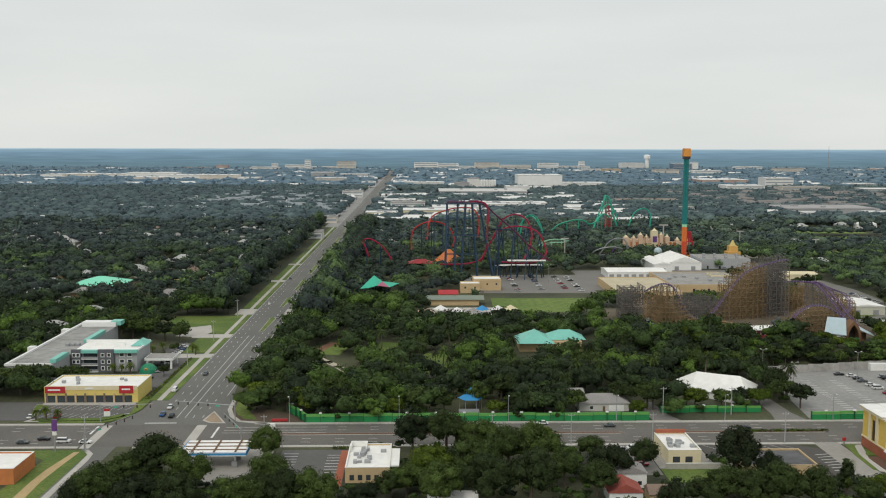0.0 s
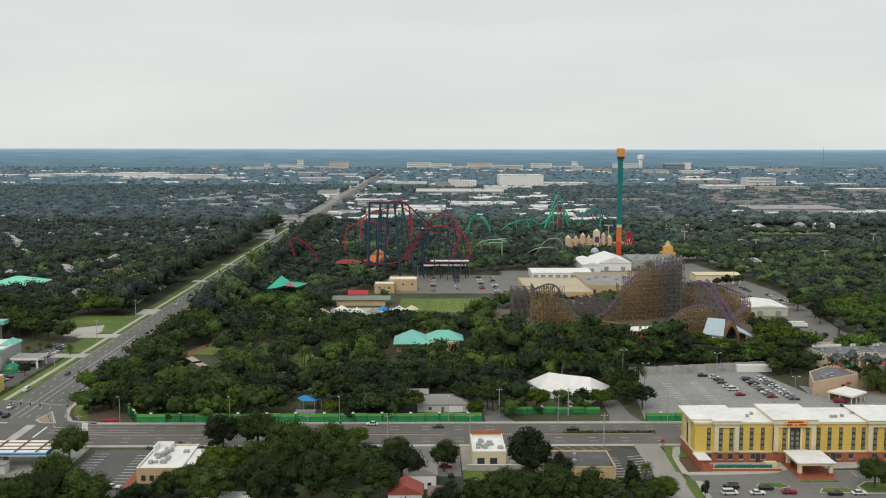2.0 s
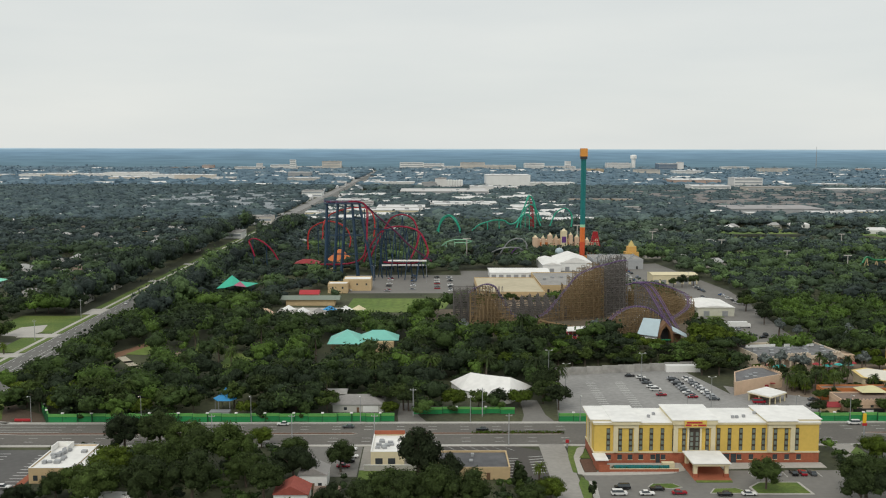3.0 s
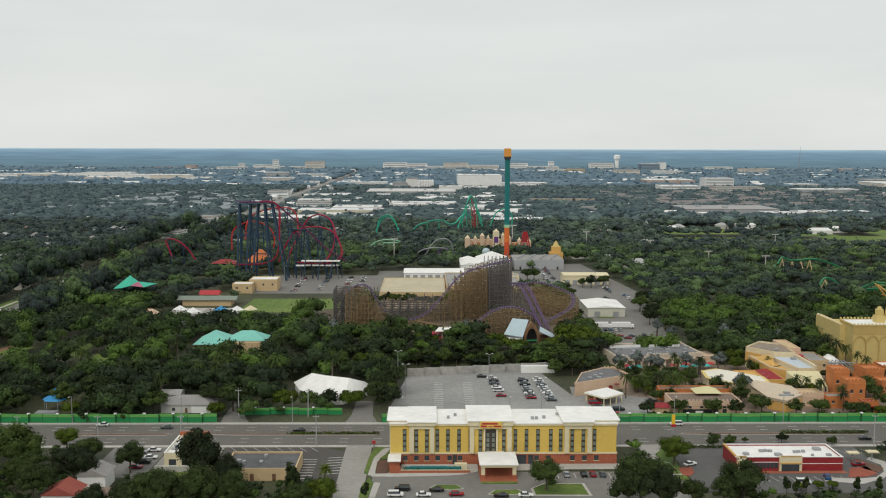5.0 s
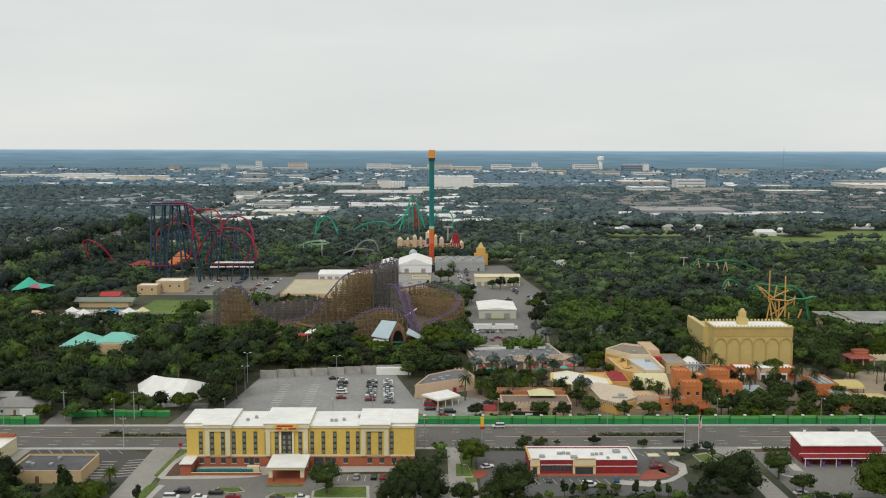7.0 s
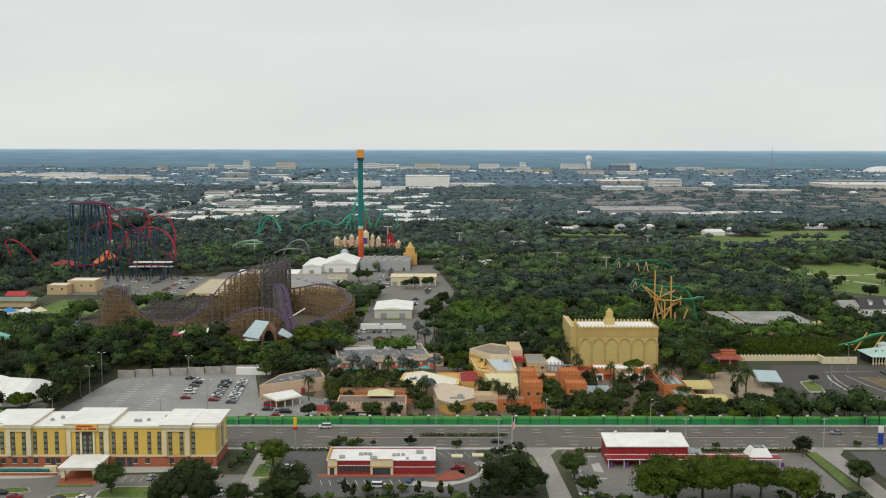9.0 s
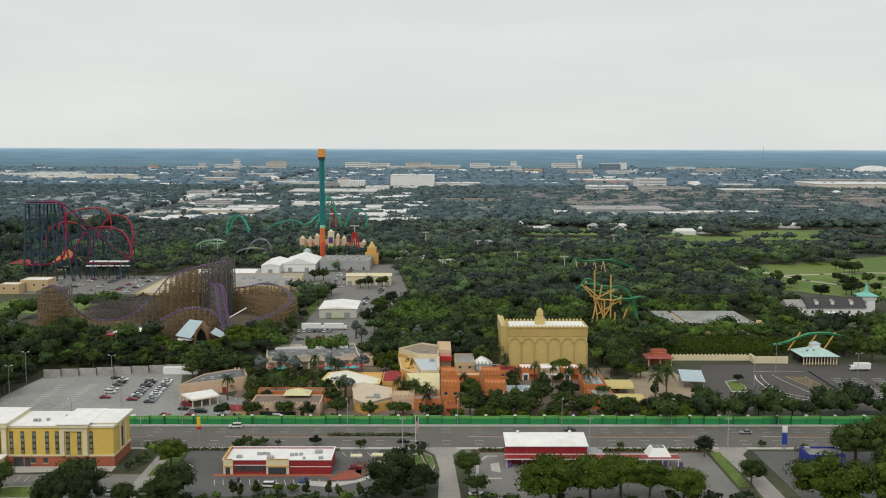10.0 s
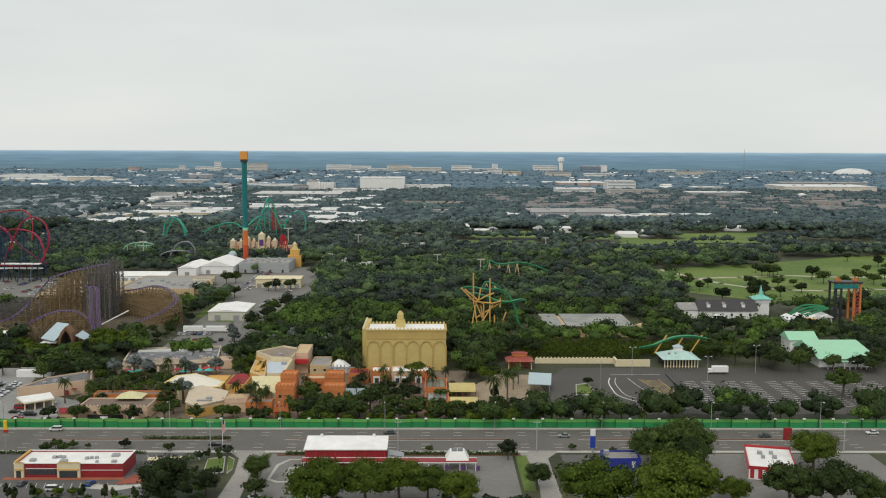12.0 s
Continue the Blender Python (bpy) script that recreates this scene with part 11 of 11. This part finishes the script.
# greenery between the fence and the village, and in its courts
for k in range(26):
    plant(OAKS[k % 4] if k % 2 else LIMES[k // 2 % 2], 349 + 4.0 * k + pick.uniform(-1.2, 1.2), 370 + pick.uniform(-1.5, 6), pick.uniform(0.5, 0.85) * (1 if k % 4 else 0.8))
for k in range(30):
    plant(SHRUB, 256 + 6.6 * k + pick.uniform(-2, 2), 368.3 + pick.uniform(-0.5, 1.5), pick.uniform(0.8, 1.5))
for k in range(9):
    plant(OAKS[k % 4], 466 + 19 * k + pick.uniform(-4, 4), 372 + pick.uniform(-2, 4), pick.uniform(0.5, 0.72))
for x, y, s in ((264, 392, 0.6), (270, 394, 0.5), (298, 390, 0.7), (302, 384, 0.6), (266, 440, 0.7), (276, 446, 0.6), (290, 440, 0.6), (352, 404, 0.6), (356, 396, 0.7), (350, 432, 0.5), (372, 416, 0.6), (374, 430, 0.5), (388, 420, 0.5), (398, 408, 0.6), (396, 432, 0.4), (414, 420, 0.5), (410, 400, 0.7), (420, 466, 0.9), (430, 458, 0.8), (438, 478, 1.0), (424, 484, 1.0), (446, 486, 1.1), (456, 486, 1.0), (436, 492, 1.1), (444, 448, 0.5), (361, 470, 0.8), (440, 388, 0.6)):
    low = 0.62 if 259 < x < 313 and 405 < y < 462 else 1.0
    plant(OAKS[int(y) % 4], x, y, s * low)
for k in range(22):
    plant(SHRUB, pick.uniform(258, 290), pick.uniform(404, 440), pick.uniform(1.0, 1.9))
for k in range(14):
    plant(PALM_SHORT, pick.uniform(258, 292), pick.uniform(404, 440), pick.uniform(0.8, 1.1))
for k in range(10):
    plant(SHRUB, pick.uniform(366, 418), pick.uniform(404, 432), pick.uniform(0.8, 1.4))
for k, (x, y, s) in enumerate(((240.7, 456.6, 0.8), (246, 452, 0.7), (254, 439, 0.7), (264, 416, 0.6), (270.6, 434, 0.6), (287, 434, 0.55), (293.6, 408, 0.6), (281, 426, 0.55), (322, 445, 0.7), (328, 434, 0.6), (316, 452, 0.8), (320, 470, 0.9), (310, 482, 0.9), (334, 408, 0.6), (312, 466, 0.7))):
    plant(LIMES[k % 2] if k % 3 else OAKS[k % 4], x, y, s)
for x, y in ((-146.7, 369.6), (-142.9, 369.6), (-138.3, 369.6), (-161, 437), (-158, 443), (-133, 446), (-137, 446), (-141, 446), (-131, 496), (-134, 488), (-112, 486), (-115, 492)):
    plant(PALM_SHORT, x, y, 0.8 + 0.3 * ((x * 7) % 10) / 10)
for x, y in ((248, 448), (268, 428), (276, 430), (284, 438), (288, 428), (296, 414), (291, 404), (295, 398), (318, 440), (327, 441), (331, 406), (336, 404), (312, 458), (266, 420), (272, 421)):
    plant(PALM, x, y, 0.75 + 0.3 * ((x * 7) % 10) / 10)
for x, y, k in ((367, 462, 1.5), (370, 458, 1.3), (366, 472, 1.5), (368, 480, 1.4)):
    plant(PALM, x, y, k)
hedge(452, 512, 480, 512, 7.5, "tall bright green bamboo screen behind the wall", 21, M_LEAF_BAMBOO, 2.6, 0.42)
hedge(512, 572, 490, 512, 6.5, "tall green bamboo screen beside the pavilion", 22, M_LEAF_BAMBOO, 2.6, 0.42)
keep_clear(452, 572, 478, 514, 0)

# trees round the lodge and the service yard
for k, (x, y, s) in enumerate(((192, 478, 0.72), (187, 486, 0.5), (180, 484, 0.6), (172, 488, 0.62), (240, 486, 1.35), (248, 490, 1.2), (244, 478, 1.1), (252, 482, 1.0), (164, 484, 0.8))):
    plant(LIMES[k % 2], x, y, s)
for k, (x, y, s) in enumerate(((256, 486, 1.1), (252, 500, 1.0), (300, 566, 0.9), (306, 588, 1.0), (304, 612, 1.1), (310, 634, 1.0), (262, 640, 0.9), (264, 652, 1.0), (262, 668, 0.9), (266, 684, 0.8), (290, 716, 0.8), (284, 718, 0.7), (300, 722, 0.9), (246, 752, 0.9), (252, 758, 0.8))):
    plant(OAKS[k % 4], x, y, s)
patch("grass", [(273, 590), (284, 590), (284, 595), (273, 595)], M_GRASS, 0.16, "green grass strip before the store shed", "grass", False)
patch("grass", [(256.5, 600), (262, 600), (262, 690), (257, 690)], M_PASTURE, 0.16, "green bank beside the service road", "grass", False)
for k, (x, y, s) in enumerate(((-182, 404, 0.9), (-176, 412, 0.9), (-170, 416, 1.0), (-163, 422, 1.0), (-157, 424, 0.9), (-186, 416, 1.0), (-168, 408, 0.9), (-178, 420, 0.9), (-150, 428, 0.8), (-190, 408, 1.1), (-196, 420, 1.1), (-124, 470, 0.5), (-124, 492, 0.5), (-116, 440, 0.5), (-150, 424, 0.6), (-146, 524, 1.25), (-136, 520, 1.1), (-156, 530, 1.3), (-127, 516, 0.9), (-165, 540, 1.3), (-152, 552, 1.1), (-118, 604, 0.7), (-126, 606, 0.8), (-135, 604, 0.8), (-144, 606, 0.9))):
    plant(OAKS[k % 4], x, y, s)
for k, (x, y, s) in enumerate(((170, 462, 0.75), (180, 465, 0.7), (190, 461, 0.7), (200, 464, 0.62), (209, 461, 0.6), (217, 464, 0.6), (226, 461, 0.62), (234, 465, 0.7), (243, 461, 0.75), (204, 470, 0.5), (236, 474, 0.6))):
    plant(OAKS[k % 4], x, y, s)

for k in range(14):
    plant(OAKS_SMALL[k % 4], 256 + pick.uniform(-3, 4), 504 + 7.0 * k, pick.uniform(0.35, 0.62))

# trees behind the green fence and palms in the park woods
for k, (x, y, s) in enumerate(((149, 391, 1.0), (154, 381, 0.94), (34, 391, 1.1), (46, 383, 1.0), (83, 387, 1.05), (94, 380, 0.96), (151, 402, 1.0), (154, 412, 1.0), (150, 420, 0.96), (153, 394, 0.8), (24, 384, 0.9))):
    plant(OAKS[k % 4], x, y, s)
for k, (x, y, s) in enumerate(((203, 478, 0.95), (209, 474, 0.8), (215, 472, 0.7), (231, 474, 0.85), (237, 478, 0.9))):
    plant(LIMES[k % 2], x, y, s)
for k in range(26):
    plant(PALM, pick.uniform(-20, 165), pick.uniform(384, 500), pick.uniform(1.3, 1.75))
for k in range(30):
    plant(OAKS_SMALL[k % 4], pick.uniform(600, 800), pick.uniform(665, 860), pick.uniform(0.6, 1.1))
for k, (x, y, s) in enumerate(((140, 450, 1.1), (148, 440, 1.0), (157, 468, 1.05), (133, 460, 1.0), (142, 474, 1.1), (150, 456, 0.95), (128, 444, 1.0), (152, 484, 1.0), (140, 492, 1.0), (-52, 452, 1.0), (-60, 470, 0.9), (-20, 440, 0.9), (118, 452, 1.0), (108, 436, 0.9))):
    plant((OAKS[k % 4] if k % 4 else LIMES[k % 2]), x, y, s)
for k in range(16):
    plant(OAKS_SMALL[k % 4], 136 + 3.2 * k, pick.uniform(634, 654), pick.uniform(0.35, 0.6))
for k in range(12):
    plant(OAKS_SMALL[k % 4], 164 + 6.4 * k, 457 + pick.uniform(-1.5, 3), pick.uniform(0.6, 0.85))
for k, (x, y, s) in enumerate(((327, 379, 0.6), (340, 378, 0.55), (368, 379, 0.8), (377, 380, 0.75), (388, 379, 0.7), (399, 381, 0.7), (417, 381, 0.6), (439, 381, 0.65), (450, 382, 0.6), (398, 446, 1.0), (424, 448, 1.1), (432, 440, 1.0))):
    plant(LIMES[k % 2], x, y, s)
plant(CYPRESS, 432, 403, 1.3)
keep_clear(120, 138, 386, 410, 0)
for k, (x, y, sc) in enumerate(((112, 384, 1.0), (122, 381, 0.75), (130, 383, 0.7), (139, 386, 1.0), (62, 377, 0.95), (92, 381, 1.05), (87, 374, 0.7), (50, 375, 1.2), (41, 372, 1.0), (31, 374, 0.8), (10, 374, 0.9), (0, 376, 1.1), (-10, 373, 0.9),
                                (-20, 376, 1.1), (-30, 374, 1.0), (-42, 377, 1.1), (-52, 380, 1.0), (-60, 387, 1.0), (-66, 396, 1.05), (-70, 408, 1.1), (-57, 400, 1.2), (-46, 392, 1.2), (-34, 388, 1.1))):
    plant(OAKS[k % 4] if k % 3 else LIMES[k % 2], x, y, sc)
plant(SHRUB, 124, 392, 1.2)
plant(SHRUB, 133, 394, 1.4)

# ---- the woods, past the trees that stand singly ----
def is_clear(x, y):
    ok = np.ones(len(x), bool)
    for a, b, c, d in CLEAR:
        ok &= ~((x > a) & (x < b) & (y > c) & (y < d))
    for outline, margin in CLEAR_SHAPES:
        for dx, dy in ((0, 0), (margin, 0), (-margin, 0), (0, margin), (0, -margin)):
            odd = np.zeros(len(x), bool)
            for (ax, ay), (bx, by) in zip(outline, outline[1:] + outline[:1]):
                if ay == by:
                    continue
                cross = ((ay > y + dy) != (by > y + dy)) & (x + dx < (bx - ax) * (y + dy - ay) / (by - ay) + ax)
                odd ^= cross
            ok &= ~odd
    return ok


def spread_trees(rng, x0, x1, y0, y1, step, fill, view=True):
    gx, gy = np.meshgrid(np.arange(x0, x1, step), np.arange(y0, y1, step))
    x = gx.ravel() + rng.uniform(-0.5, 0.5, gx.size) * step
    y = gy.ravel() + rng.uniform(-0.5, 0.5, gx.size) * step
    keep = rng.uniform(0, 1, len(x)) < fill
    if view:
        keep &= (x > -0.52 * y - 40) & (x < 420 + 0.50 * y)
    keep &= is_clear(x, y)
    return x[keep], y[keep]


def woods(name, label, rng, x, y, radius, height, lobes, n, size, material, core=0.74):
    """Many crowns in one mesh: each a broad heart with smaller boughs on it, in a green of its own."""
    m = len(x)
    big = 0.55 + rng.beta(1.6, 2.4, m)
    R, H = radius * big, height * (0.45 + 0.55 * big) * rng.uniform(0.85, 1.15, m)
    H = H * np.where((x > 155) & (x < 256) & (y > 455) & (y < 484), 0.60, 1.0)
    turn, out = rng.uniform(0, 6.283, (m, lobes)), rng.uniform(0.28, 0.62, (m, lobes))
    lx, ly = np.cos(turn) * out, np.sin(turn) * out
    lz = 0.80 - 0.62 * out ** 2 + rng.uniform(-0.16, 0.06, (m, lobes))
    lx[:, 0], ly[:, 0], lz[:, 0] = 0, 0, 0.58
    lr = rng.uniform(0.28, 0.46, (m, lobes))
    lr[:, 0] = core
    lc = np.stack([x[:, None] + lx * R[:, None], y[:, None] + ly * R[:, None], lz * H[:, None] + lift(x, y)[:, None]], 2)
    ls = np.stack([lr * R[:, None], lr * R[:, None], lr * H[:, None] * 0.52], 2)
    lump_v, lump_f = cores(rng, lc.reshape(-1, 3), ls.reshape(-1, 3) * (0.70 if lobes > 2 else 0.9))
    ti = np.repeat(np.arange(m), n)
    li = rng.integers(0, lobes, m * n)
    v, soft = cards(rng, lc[ti, li], ls[ti, li] * rng.uniform(0.78, 1.14, (m * n, 1)), 1.4, np.full(m * n, size) * (R[ti] / radius))
    heart = lc[:, 0][np.repeat(ti, 4)]
    o = v - heart
    soft = soft + 0.6 * o / (np.linalg.norm(o, axis=1)[:, None] + 0.01)
    soft /= np.linalg.norm(soft, axis=1)[:, None]
    patchy = np.array([noise.noise((a * 0.016, b * 0.016, 0)) for a, b in zip(x, y)])
    kind = rng.uniform(0, 1, m) + 0.45 * patchy + np.where(y < 520, 0.07, 0.0) + np.where((x > 60) & (y > 500) & (y < 1300), 0.20, 0.0) - np.where((x < -112) & (y > 600), 0.12, 0.0)
    tint = np.where(kind < 0.50, rng.uniform(0.03, 0.16, m), np.where(kind < 0.88, rng.uniform(0.2, 0.48, m), rng.uniform(0.5, 0.95, m)))
    both = np.concatenate([np.repeat(tint, 12 * lobes), np.repeat(tint, 4 * n)])
    ob = new(name, leafy(name, lump_v, lump_f, v, soft, material, both))
    return tagged(ob, label, "trees", kind="stuff")


rng = np.random.default_rng(5)
ey = np.concatenate([np.arange(505, 1240, 8.0), np.arange(414, 1240, 9.5)])
ex = np.concatenate([np.full(len(np.arange(505, 1240, 8.0)), -57.5), np.full(len(np.arange(414, 1240, 9.5)), -66.5)]) + rng.uniform(-1.5, 1.5, len(ey))
wy = np.arange(608, 1230, 8.0)
tx, ty = np.concatenate([ex, rng.uniform(-125, -119, len(wy))]), np.concatenate([ey, wy])
near = ty < 560
woods("roadside_trees", "dark green trees along the first stretch of the long road", rng, tx[near], ty[near], 7.5, 13.0, 5, 130, 0.5, M_LEAF_WOODS)
woods("roadside_trees", "tall dark green trees along the long straight road", rng, tx[~near], ty[~near], 9.0, 21.0, 5, 110, 0.6, M_LEAF_MID_HAZE)
tx, ty = spread_trees(rng, -100, 560, 258, 333, 4.6, 0.75)
woods("undergrowth", "low green bushes and scrub under the trees", rng, tx, ty, 3.0, 3.4, 3, 46, 0.34, M_LEAF_WOODS)
tx, ty = spread_trees(rng, -72, 256, 367, 500, 7.2, 0.8)
woods("undergrowth", "low green bushes among the park trees", rng, tx, ty, 4.2, 4.6, 3, 50, 0.42, M_LEAF_WOODS)
tx, ty = rng.uniform(108, 176, 46), rng.uniform(506, 519, 46)
woods("undergrowth", "green scrub and small trees before the timber coaster", rng, tx, ty, 3.4, 5.0, 3, 50, 0.4, M_LEAF_WOODS)
tx, ty = spread_trees(rng, -330, 760, 366, 480, 9.0, 0.97)
woods("woods", "dense dark green park trees behind the avenue", rng, tx, ty, 7.6, 11.5, 7, 190, 0.41, M_LEAF_WOODS)
tx, ty = spread_trees(rng, -400, 800, 480, 640, 9.6, 0.95)
woods("woods", "dense dark green park trees round the rides", rng, tx, ty, 8.0, 11.0, 5, 108, 0.54, M_LEAF_WOODS)
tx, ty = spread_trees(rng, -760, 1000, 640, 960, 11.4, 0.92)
woods("woods", "dense green trees among the houses and rides", rng, tx, ty, 10.5, 11.5, 3, 50, 0.76, M_LEAF_MID_HAZE)
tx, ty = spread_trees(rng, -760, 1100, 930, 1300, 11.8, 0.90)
woods("woods", "green trees of the outer suburb", rng, tx, ty, 10.8, 11.0, 3, 24, 1.1, M_LEAF_SUBURB_HAZE)
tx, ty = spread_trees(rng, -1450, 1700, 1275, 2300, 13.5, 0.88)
woods("far_woods", "dark green tree canopy of the suburbs", rng, tx, ty, 11.5, 10.5, 1, 6, 1.7, M_LEAF_FAR_HAZE, 1.0)
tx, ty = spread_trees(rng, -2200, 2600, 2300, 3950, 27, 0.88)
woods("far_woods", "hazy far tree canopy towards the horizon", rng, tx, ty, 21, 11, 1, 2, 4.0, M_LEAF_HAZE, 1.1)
